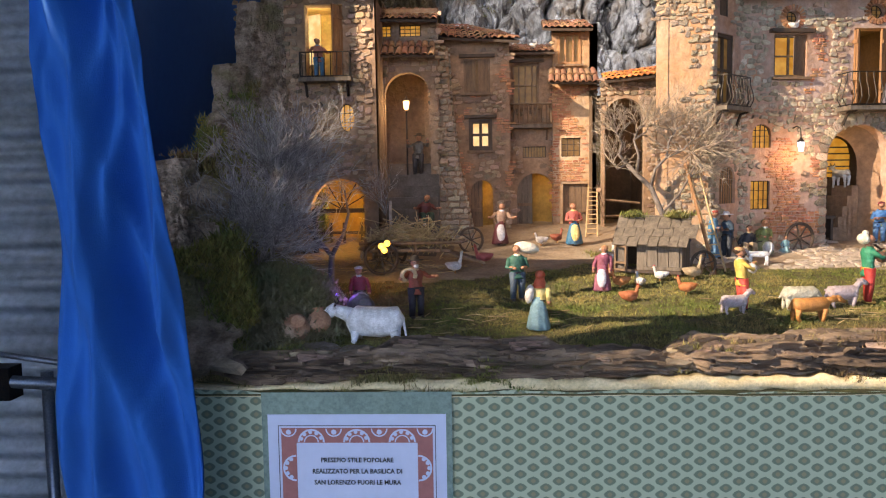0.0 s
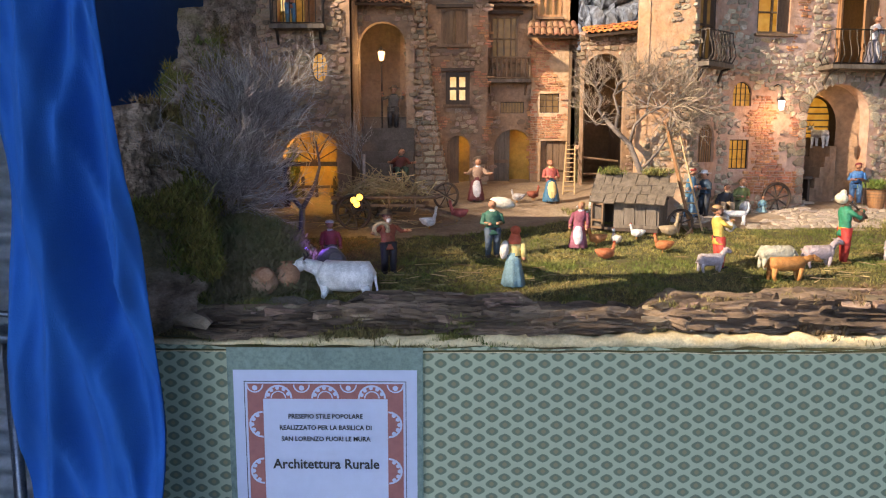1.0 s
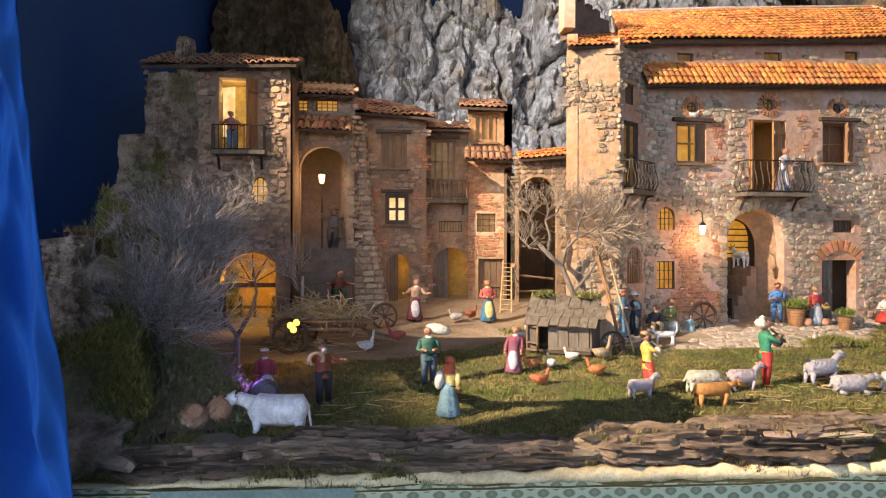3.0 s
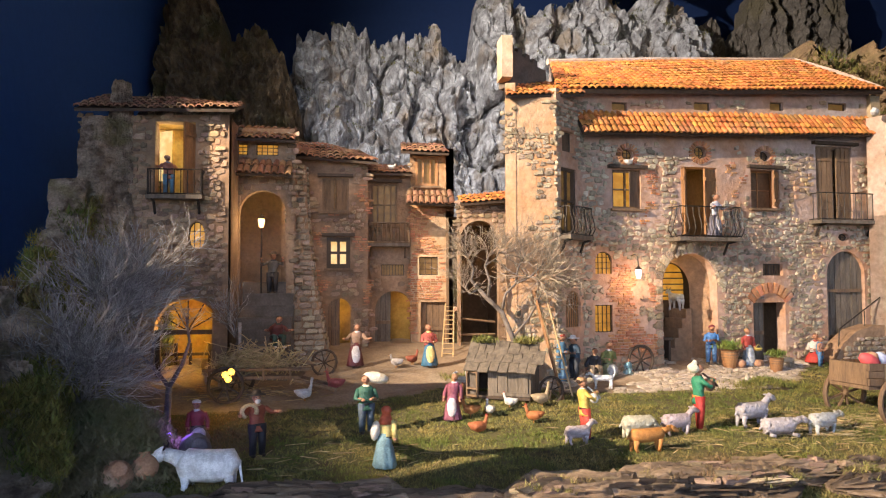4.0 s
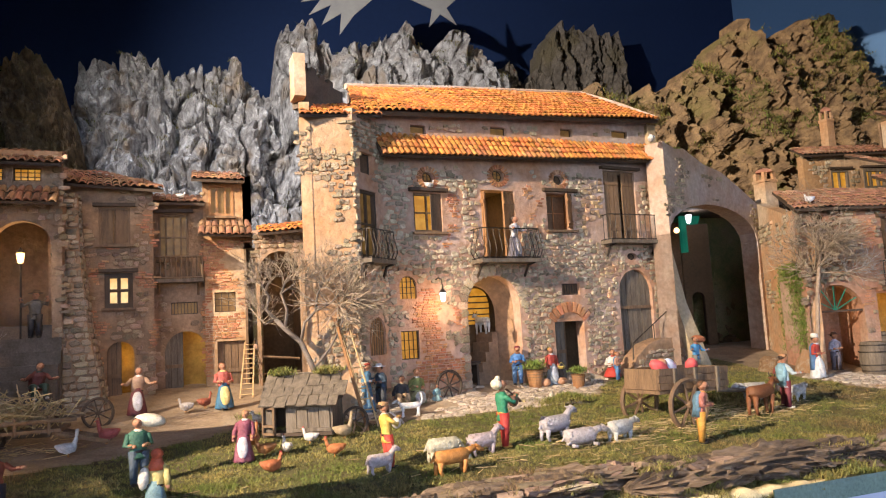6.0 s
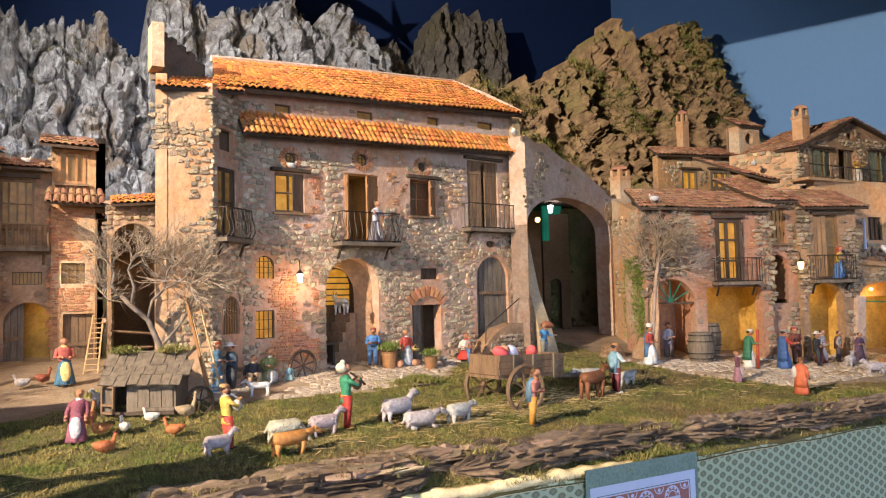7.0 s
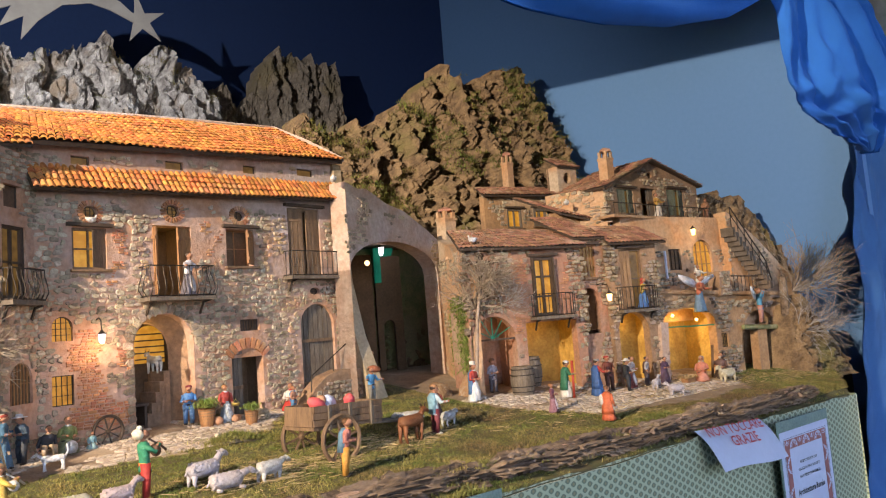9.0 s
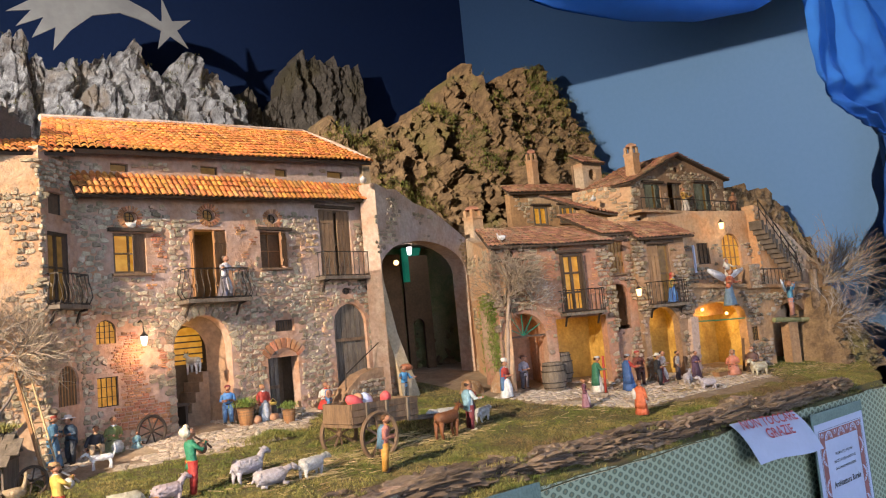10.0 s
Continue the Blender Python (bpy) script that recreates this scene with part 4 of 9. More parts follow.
def plank_door(house, f, o, mat_name="wood_grey", inset=0.016, boards=5, part_u=(0.0, 1.0), name="door"):
    u0, u1 = o[0] + (o[1] - o[0]) * part_u[0], o[0] + (o[1] - o[0]) * part_u[1]
    cuts = [u0 + (u1 - u0) * i / 10 for i in range(11)]
    b = Build()
    for p, q in zip(cuts, cuts[1:]):
        (l1, h1), (l2, h2) = span(o, p), span(o, q)
        b.add((f.at(p, l1, -inset - 0.004), f.at(q, l2, -inset - 0.004), f.at(q, h2, -inset - 0.004), f.at(p, h1, -inset - 0.004)), ((0, 1, 2, 3),))
    ob = b.make(name, M["wood_dark"], house)
    for i in range(boards):
        b = Build()
        a, c = u0 + (u1 - u0) * i / boards + 0.0006, u0 + (u1 - u0) * (i + 1) / boards - 0.0006
        d = -inset + rng.uniform(-0.001, 0.001)
        pts = [(u, *span(o, u)) for u in (a, (a + c) / 2, c)]
        n = len(pts)
        front = [f.at(u, lo, d) for u, lo, hi in pts] + [f.at(u, hi, d) for u, lo, hi in reversed(pts)]
        back = [f.at(u, lo, d - 0.004) for u, lo, hi in pts] + [f.at(u, hi, d - 0.004) for u, lo, hi in reversed(pts)]
        b.add(front + back, [tuple(range(2 * n))] + [(k, 2 * n + k, 2 * n + (k + 1) % (2 * n), (k + 1) % (2 * n)) for k in range(2 * n)])
        b.make("plank", M[mat_name], ob)
    zz = o[3] - o[2]
    for z in (o[2] + 0.18 * zz, o[2] + 0.62 * zz):
        b = Build()
        b.box(f.matrix((u0 + u1) / 2, z, -inset + 0.003), ((u1 - u0) * 0.9, 0.004, 0.008))
        b.make("batten", M["wood"], ob)
    return ob


def balcony(house, f, u0, u1, z, out, rail_h, n=9, style="iron", belly=0.0):
    b = Build()
    b.box(f.matrix((u0 + u1) / 2, z - 0.004, out / 2), (u1 - u0, out, 0.008))
    bal = b.make("balcony", M["wood_grey"], house)
    for u in (u0 + 0.1 * (u1 - u0), u1 - 0.1 * (u1 - u0)):
        b = Build()
        b.tube([f.at(u, z - 0.036, 0.001), f.at(u, z - 0.012, out * 0.35), f.at(u, z - 0.008, out * 0.9)], 0.003, 5)
        b.make("bracket", M["iron" if style == "iron" else "wood"], bal)
    spots = [(u0 + 0.003 + (u1 - u0 - 0.006) * i / (n - 1), out - 0.003, 0, 1) for i in range(n)]
    spots += [(u, out * k, s, 0) for u, s in ((u0 + 0.003, -1), (u1 - 0.003, 1)) for k in (0.3, 0.65)]
    mt = M["iron" if style == "iron" else "wood"]
    r = 0.0011 if style == "iron" else 0.0022
    for u, d, su, sd in spots:
        b = Build()
        path = [f.at(u + su * belly * c, z + rail_h * t, d + sd * belly * c) for t, c in ((0, 0), (0.25, 1), (0.5, 0.7), (0.75, 0.1), (1, 0))] if belly else [f.at(u, z, d), f.at(u, z + rail_h, d)]
        b.tube(path, r, 5)
        b.make("rail_bar", mt, bal)
    for h in (0.04, 1.0):
        b = Build()
        b.tube([f.at(u0 + 0.003, z + rail_h * h, 0), f.at(u0 + 0.003, z + rail_h * h, out - 0.003), f.at(u1 - 0.003, z + rail_h * h, out - 0.003), f.at(u1 - 0.003, z + rail_h * h, 0)], r * 1.3, 5)
        b.make("handrail" if h > 0.5 else "bottom_rail", mt, bal)
    return bal


def room(house, f, u0, u1, z0, z1, depth, material="interior", start=0.022):
    """Inside walls behind the openings."""
    b = Build()
    p = [f.at(u, z, -d) for u, z, d in ((u0, z0, start), (u1, z0, start), (u1, z1, start), (u0, z1, start), (u0, z0, depth), (u1, z0, depth), (u1, z1, depth), (u0, z1, depth))]
    b.add(p, ((4, 5, 6, 7), (0, 1, 5, 4), (1, 2, 6, 5), (2, 3, 7, 6), (3, 0, 4, 7)))
    return b.make("room", M[material] if isinstance(material, str) else material, house)


def lantern(place, cool=False, hang=True, watts=0.25, size=1.0, group="lanterns"):
    th = base("lantern", place, "small iron lantern with a lit bulb", "lamp", group)
    x, y, z = place
    b = Build()
    b.lathe(Matrix.Translation(place) @ Matrix.Diagonal((size, size, size, 1)), [(0.003, -0.013), (0.0055, -0.011), (0.008, 0.006), (0.007, 0.008)], 6)
    b.make("glass", M["bulb_cool" if cool else "bulb"], th)
    b = Build()
    b.lathe(Matrix.Translation(place) @ Matrix.Diagonal((size, size, size, 1)), [(0.0095, 0.008), (0.008, 0.011), (0.003, 0.016), (0.001, 0.02)], 6)
    b.make("cap", M["iron"], th)
    if hang:
        b = Build()
        b.tube([(x, y, z + 0.018 * size), (x, y + 0.004, z + 0.034), (x + 0.004, y + 0.03, z + 0.040), (x + 0.004, y + 0.055, z + 0.036)], 0.0013, 5)
        b.make("bracket", M["iron"], th)
    if watts:
        bulb_light("lantern_light", (x, y - 0.016, z), watts, (0.92, 0.90, 1.0) if cool else (1, 0.66, 0.32), 0.01)
    return th


def walls(house, f, z0, top, thick, ops, material, name="wall", **kw):
    b = Build()
    wall_mesh(b, f, z0, top, thick, ops, **kw)
    return b.make(name, M[material], house)


def R(u0, u1, z0, z1):
    return (u0, u1, z0, z1, "rect")


def A(u0, u1, z0, z1):
    return (u0, u1, z0, z1, "arch")


def patches(seed, level, scale=9.0):
    """True in blotches where the plaster has fallen."""
    return lambda u, z: fbm(u * scale, z * scale, seed, 3) > level


def both(*tests):
    return lambda u, z: all(t(u, z) for t in tests)


# ---- left village: house with the barn ----
h = base("village_house", (-0.32, 1.5, 1.06), "brown stone village house with an arched barn and lit balcony door", "house", "village houses")
f = Face((-0.47, 1.46), (-0.192, 1.46))
door = R(0.134, 0.212, 1.432, 1.583)
diam = (0.199, 0.232, 1.324, 1.382, "round")
barn = A(0.136, 0.263, 1.05, 1.226)
ops = [door, diam, barn]
w = walls(h, f, 1.02, [(0, 1.59), (0.278, 1.60)], 0.03, ops, "plaster_brown")
f2 = Face((-0.192, 1.461), (-0.192, 1.60))
walls(h, f2, 1.02, 1.60, 0.03, [], "plaster_brown", "side_wall")
room(h, f, 0.10, 0.268, 1.40, 1.595, 0.14, "room_cream", 0.034)
room(h, f, 0.08, 0.270, 1.04, 1.26, 0.16, "amber_wall", 0.034)
bulb_light("room_light", (-0.328, 1.515, 1.555), 0.24, (1, 0.72, 0.34))
bulb_light("barn_light", (-0.28, 1.505, 1.185), 0.62, (1, 0.58, 0.12))
window(h, f, diam, "amber", "iron", (3, 3), 0.012, 0.002)
balcony(h, f, 0.125, 0.232, 1.432, 0.035, 0.05, 9)
leaf(h, f, 0.212, 1.434, 1.58, 0.036, -1, "wood_warm", 62, "door")
b = Build()
b.box(f.matrix(0.152, 1.515, -0.012) @ pose(0, 0, 0, 0, 0, -30), (0.030, 0.003, 0.10))
b.make("door_pane", M["cream"], h, "lit glazed door leaf standing open")
for k in range(5):
    a = radians(30 + 30 * k)
    b = Build()
    b.tube([f.at(0.1995, 1.163, -0.01), f.at(0.1995 + 0.061 * math.cos(a), 1.163 + 0.061 * math.sin(a), -0.01)], 0.0016, 4)
    b.make("glazing_bar", M["wood_dark"], h)
b = Build()
b.box(f.matrix(0.1995, 1.160, -0.01), (0.127, 0.010, 0.009))
b.make("beam", M["wood_dark"], h)
for u, w_, z in ((0.142, 0.009, 1.10), (0.257, 0.010, 1.10)):
    b = Build()
    b.box(f.matrix(u, z, -0.012), (w_, 0.010, 0.115))
    b.make("door_post", M["wood_dark"], h)
b = Build()
b.box(f.matrix(0.19, 1.108, -0.10), (0.15, 0.006, 0.006))
b.make("manger_rail", M["wood_dark"], h)
for u in (0.155, 0.185, 0.225):
    b = Build()
    b.box(f.matrix(u, 1.08, -0.11), (0.006, 0.006, 0.10))
    b.make("stall_post", M["wood_dark"], h)
lay(w, "stone_brown", coursed(f, 0.0, 0.278, 1.03, 1.59, 0.0165, 0.011, both(clear_of(ops), lambda u, z: u < 0.276), 0.0034, 0.001, 0.7, 14), 300, (-0.3, 1.46, 1.3))
tiled_roof(h, (-0.48, 1.425, 1.598), (-0.176, 1.425, 1.604), (-0.176, 1.56, 1.645), (-0.46, 1.56, 1.655), 0.0145, 0.03, M["tile_old"], M["wood_dark"], wave=0.002)

# ---- alley with its arch, attic and stairs ----
h = base("village_house", (-0.16, 1.68, 1.06), "brown alley house with a dark stair arch and lattice attic windows", "house", "village houses")
f = Face((-0.23, 1.59), (-0.07, 1.59))
arch = A(0.040, 0.142, 1.02, 1.462)
la, lb = R(0.012, 0.058, 1.540, 1.566), R(0.076, 0.124, 1.540, 1.566)
w = walls(h, f, 1.02, 1.60, 0.025, [arch, la, lb], "plaster_brown")
room(h, f, 0.0, 0.16, 1.02, 1.50, 0.20, "plaster_brown", 0.026)
bulb_light("alley_light", (-0.14, 1.66, 1.41), 0.16, (1, 0.62, 0.28))
for o in (la, lb):
    window(h, f, o, "amber", "wood_dark", (4, 3), 0.008, 0.0022)
tiled_roof(h, (-0.215, 1.555, 1.572), (-0.068, 1.555, 1.568), (-0.068, 1.66, 1.612), (-0.215, 1.66, 1.617), 0.0145, 0.03, M["tile_old"], M["wood_dark"])
tiled_roof(h, (-0.205, 1.545, 1.494), (-0.074, 1.545, 1.491), (-0.074, 1.595, 1.528), (-0.205, 1.595, 1.532), 0.0145, 0.028, M["tile_old"], M["wood_dark"])
lay(w, "stone_brown", coursed(f, 0.0, 0.16, 1.03, 1.59, 0.018, 0.012, clear_of([arch, la, lb])), 80, (-0.16, 1.66, 1.4))
stairs = base("stone_stairs", (-0.125, 1.53, 1.03), "worn grey stone steps rising into the alley arch", "stairs")
for k in range(8):
    b = Build()
    b.box(pose(-0.125 + rng.uniform(-0.002, 0.002), 1.44 + 0.026 * k, 1.03 + 0.0125 * (k + 1) + 0.015), (0.11 + rng.uniform(-0.004, 0.004), 0.030, 0.025 * (k + 1) + 0.03))
    b.make("step", M["stone_shaded"], stairs)

# ---- house with the leaning buttress ----
h = base("village_house", (0.0, 1.76, 1.06), "narrow brown plaster house with a leaning stone buttress", "house", "village houses")
f = Face((-0.11, 1.72), (0.095, 1.72))
wu, wl = R(0.096, 0.159, 1.429, 1.510), R(0.107, 0.163, 1.293, 1.367)
dl = A(0.11, 0.164, 1.03, 1.221)
ops = [wu, wl, dl]
w = walls(h, f, 1.02, [(0, 1.565), (0.205, 1.55)], 0.025, ops, "plaster_brown")
room(h, f, 0.09, 0.185, 1.04, 1.24, 0.08, "amber_wall", 0.027)
bulb_light("door_light", (0.03, 1.765, 1.18), 0.05, (1, 0.6, 0.15))
o = window(h, f, wu, "dim", "wood", (2, 1), 0.008, 0.005, "lr", True)
window(h, f, wl, "cream", "wood_dark", (2, 2), 0.010, 0.010, "", True)
plank_door(h, f, dl, "wood", 0.012, 3, (0.0, 0.52))
b = Build()
prof = [(1.530, 0.008, 0.060, 0.045), (1.40, 0.014, 0.066, 0.08), (1.25, 0.024, 0.084, 0.115), (1.12, 0.040, 0.110, 0.15), (1.02, 0.05, 0.125, 0.17)]
for (za, a0, a1, da), (zb, c0, c1, dc) in zip(prof, prof[1:]):
    b.add((f.at(a0, za, da), f.at(a1, za, da), f.at(c1, zb, dc), f.at(c0, zb, dc), f.at(a0, za, -0.01), f.at(a1, za, -0.01), f.at(c1, zb, -0.01), f.at(c0, zb, -0.01)), ((3, 2, 1, 0), (2, 6, 5, 1), (0, 4, 7, 3)))
bt = b.make("buttress", M["plaster_brown"], h)
slots = []
z = 1.04
while z < 1.53:
    hh = 0.012 * rng.uniform(0.8, 1.3)
    t = [(p[0], p) for p in prof][::-1]
    a0, a1, dd = (lerp([(p[0], p[i]) for p in prof][::-1], z) for i in (1, 2, 3))
    u = a0 + 0.002
    while u < a1 - 0.006:
        ww = min(0.020 * rng.uniform(0.6, 1.4), a1 - u)
        slots.append((f.matrix(u + ww / 2, z, dd) @ pose(0, 0, 0, -11, 0, 0), (ww - 0.001, 0.004, hh - 0.001)))
        u += ww
    for d in (0.02, 0.045, 0.07, 0.095, 0.12):
        if d < dd - 0.008:
            slots.append((f.matrix(a1, z, d) @ pose(0, 0, 0, 0, 0, 90), (0.02, 0.004, hh - 0.001)))
    z += hh
lay(bt, "stone", slots, 150, (-0.06, 1.65, 1.25))
lay(w, "stone_brown", coursed(f, 0.05, 0.205, 1.03, 1.54, 0.018, 0.011, both(clear_of(ops), patches(3, -0.2, 16)), 0.003, 0.001, 0.7, 12), 160, (0.0, 1.72, 1.25))
lay(w, "brick", coursed(f, 0.05, 0.205, 1.06, 1.5, 0.014, 0.0055, both(clear_of(ops), lambda u, z: fbm(u * 16, z * 16, 3, 3) < -0.16), 0.0018), 80, (0.0, 1.72, 1.25), "brick")
tiled_roof(h, (-0.118, 1.69, 1.560), (0.118, 1.69, 1.545), (0.075, 1.86, 1.60), (-0.10, 1.86, 1.625), 0.0145, 0.03, M["tile_old"], M["wood_dark"], wave=0.003)

# ---- balcony house ----
h = base("village_house", (0.15, 1.84, 1.06), "brown plaster house with a wooden balcony over an arched door", "house", "village houses")
f = Face((0.09, 1.80), (0.213, 1.80))
db = R(0.016, 0.082, 1.402, 1.509)
ad = A(0.026, 0.120, 1.03, 1.237)
pl = R(0.041, 0.099, 1.276, 1.304)
ops = [db, ad, pl]
w = walls(h, f, 1.02, 1.545, 0.025, ops, "plaster_brown")
room(h, f, 0.0, 0.123, 1.03, 1.25, 0.09, "amber_wall", 0.027)
bulb_light("door_light", (0.19, 1.835, 1.20), 0.05, (1, 0.62, 0.2))
window(h, f, db, "dim", "wood", (4, 2), 0.012, 0.005, "", True)
window(h, f, pl, "dim", "wood_dark", (8, 1), 0.010, 0.002)
plank_door(h, f, ad, "wood_grey", 0.012, 3, (0.0, 0.42))
balcony(h, f, 0.004, 0.112, 1.356, 0.036, 0.05, 10, "wood")
lay(w, "stone_brown", coursed(f, 0.0, 0.123, 1.03, 1.53, 0.016, 0.011, both(clear_of(ops), patches(8, 0.05, 18))), 80, (0.15, 1.8, 1.2))
tiled_roof(h, (0.078, 1.765, 1.532), (0.208, 1.765, 1.530), (0.205, 1.90, 1.568), (0.085, 1.90, 1.572), 0.0145, 0.03, M["tile_old"], M["wood_dark"])

# ---- brick house ----
h = base("village_house", (0.26, 1.83, 1.06), "tall narrow red brick house with a shuttered upper window", "house", "village houses")
f = Face((0.205, 1.79), (0.315, 1.79))
wt, ws, dd = R(0.012, 0.069, 1.503, 1.578), R(0.021, 0.069, 1.277, 1.323), R(0.025, 0.088, 1.03, 1.209)
ops = [wt, ws, dd]
w = walls(h, f, 1.02, 1.60, 0.025, ops, "plaster_ochre")
f2 = Face((0.315, 1.79), (0.315, 1.95))
walls(h, f2, 1.02, 1.60, 0.02, [], "plaster_ochre", "side_wall")
window(h, f, wt, "dim", "wood_warm", (3, 1), 0.006, 0.006, "", True)
window(h, f, ws, "dim", "wood_dark", (3, 3), 0.010, 0.002)
plank_door(h, f, dd, "wood", 0.012, 4)
lay(w, "brick", coursed(f, 0.0, 0.11, 1.04, 1.45, 0.014, 0.0058, both(clear_of(ops), patches(6, -0.25, 14)), 0.002), 300, (0.26, 1.79, 1.2), "brick")
lay(w, "stone_brown", coursed(f, 0.0, 0.11, 1.46, 1.59, 0.016, 0.011, both(clear_of(ops), patches(9, 0.0, 14))), 40, (0.26, 1.79, 1.5))
tiled_roof(h, (0.178, 1.755, 1.585), (0.298, 1.755, 1.582), (0.295, 1.88, 1.625), (0.185, 1.88, 1.628), 0.0145, 0.03, M["tile_old"], M["wood_dark"])
tiled_roof(h, (0.190, 1.745, 1.455), (0.312, 1.745, 1.452), (0.312, 1.79, 1.488), (0.195, 1.79, 1.490), 0.0145, 0.026, M["tile_old"], M["wood_dark"])
b = Build()
b.tube([(0.319, 1.77, 1.02), (0.321, 1.77, 1.2), (0.317, 1.77, 1.40)], 0.012, 7)
b.make("corner_post", M["bark_up"], h)

# ---- dark passage with a red roof ----
h = base("village_house", (0.37, 1.75, 1.06), "low passage house with a dark arch and short orange roof", "house", "village houses")
f = Face((0.315, 1.72), (0.50, 1.72))
cave = A(0.006, 0.10, 1.02, 1.41)
w = walls(h, f, 1.02, 1.46, 0.02, [cave], "plaster_brown")
lay(w, "stone_brown", coursed(f, 0.0, 0.18, 1.03, 1.45, 0.016, 0.011, clear_of([cave])), 60)
room(h, f, -0.02, 0.13, 1.02, 1.42, 0.3, "interior", 0.022)
bulb_light("passage_light", (0.40, 1.95, 1.33), 0.10, (1, 0.55, 0.15))
tiled_roof(h, (0.318, 1.69, 1.448), (0.47, 1.69, 1.462), (0.47, 1.79, 1.492), (0.325, 1.79, 1.476), 0.0135, 0.03, M["tile"], M["wood_dark"])
b = Build()
for k, z in enumerate((1.13, 1.17)):
    b.tube([(0.32, 1.73, z), (0.41, 1.74, z - 0.01 * k)], 0.003, 5)
b.make("rail", M["wood"], h)

# ---- the great house ----
h = base("great_house", (0.85, 1.55, 1.06), "large stone and pink plaster house with orange tiled roofs", "house")
f = Face((0.49, 1.43), (1.29, 1.545))
small = [R(0.122, 0.159, 1.628, 1.646), R(0.325, 0.368, 1.640, 1.659), R(0.525, 0.561, 1.651, 1.671), R(0.687, 0.740, 1.661, 1.680)]
rounds = [(0.143, 0.171, 1.519, 1.545, "round"), (0.321, 0.353, 1.531, 1.559, "round"), (0.492, 0.522, 1.532, 1.556, "round"), (0.706, 0.738, 1.352, 1.370, "round")]
w1, d1, w2, d2 = R(0.12, 0.189, 1.415, 1.499), R(0.289, 0.379, 1.357, 1.512), R(0.469, 0.545, 1.424, 1.512), R(0.648, 0.751, 1.396, 1.575)
g1, g2 = A(0.078, 0.117, 1.275, 1.322), R(0.076, 0.117, 1.151, 1.209)
porch = A(0.238, 0.375, 1.03, 1.320)
vent = R(0.496, 0.549, 1.271, 1.298)
door2 = R(0.468, 0.554, 1.03, 1.210)
blind = A(0.671, 0.779, 1.085, 1.328)
ops = small + rounds + [w1, d1, w2, d2, g1, g2, porch, vent, door2, blind]
w = walls(h, f, 1.02, [(0.046, 1.664), (f.length, 1.708)], 0.03, ops, "plaster_pink", u_from=0.046)
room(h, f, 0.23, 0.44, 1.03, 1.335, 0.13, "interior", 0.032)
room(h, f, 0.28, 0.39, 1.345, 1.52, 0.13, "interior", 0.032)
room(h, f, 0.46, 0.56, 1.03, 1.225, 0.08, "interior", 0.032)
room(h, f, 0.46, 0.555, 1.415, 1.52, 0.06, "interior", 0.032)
bulb_light("porch_light", tuple(f.at(0.285, 1.285, -0.07)), 0.11, (1, 0.6, 0.2))
bulb_light("balcony_room_light", tuple(f.at(0.31, 1.45, -0.08)), 0.14, (1, 0.6, 0.15))
for o in small:
    window(h, f, o, "dim", "wood_dark", (1, 1), 0.010, 0.002)
# Panes of interior are dark sheets standing for shade in the openings.
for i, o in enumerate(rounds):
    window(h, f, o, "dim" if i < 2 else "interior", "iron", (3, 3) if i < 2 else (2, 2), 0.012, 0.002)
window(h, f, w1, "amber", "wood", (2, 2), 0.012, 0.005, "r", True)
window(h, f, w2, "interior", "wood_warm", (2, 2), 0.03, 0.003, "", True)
leaf(h, f, 0.545, 1.426, 1.51, 0.040, -1, "wood_warm", 38)
window(h, f, d2, "interior", "wood", (2, 2), 0.016, 0.007, "", True)
for k in (0, 1):
    leaf(h, f, 0.652 + 0.095 * k, 1.40, 1.572, 0.042, 1 - 2 * k, "wood", 6, "door")
leaf(h, f, 0.289, 1.36, 1.51, 0.016, 1, "wood_warm", 75, "door")
leaf(h, f, 0.379, 1.36, 1.51, 0.040, -1, "wood_warm", 20, "door")
window(h, f, g1, "amber_dim", "iron", (4, 4), 0.008, 0.0018)
window(h, f, g2, "amber_dim", "iron", (4, 3), 0.008, 0.0018)
window(h, f, vent, "interior", "wood_dark", (7, 1), 0.012, 0.002)
plank_door(h, f, (0.468, 0.554, 1.03, 1.21, "rect"), "wood_grey", 0.014, 3, (0.0, 0.42))
plank_door(h, f, blind, "wood_grey", 0.010, 7, name="shutter")
balcony(h, f, 0.252, 0.408, 1.353, 0.050, 0.066, 11, "iron", 0.010)
balcony(h, f, 0.624, 0.806, 1.398, 0.040, 0.062, 12, "iron")
o = A(0.300, 0.372, 1.215, 1.300)
b = Build()
for q in range(10):
    ua, ub = (o[0] + (o[1] - o[0]) * (q + e) / 10 for e in (0, 1))
    (l1, h1), (l2, h2) = span(o, ua), span(o, ub)
    b.add((f.at(ua, l1, -0.126), f.at(ub, l2, -0.126), f.at(ub, h2, -0.126), f.at(ua, h1, -0.126)), ((0, 1, 2, 3),))
lit = b.make("inner_window", M["amber"], h, "amber lit arched window")
for k in range(5):
    b = Build()
    b.box(f.matrix(0.336, 1.224 + 0.014 * k, -0.123), (0.07, 0.003, 0.003))
    b.make("glazing_bar", M["wood_dark"], lit)
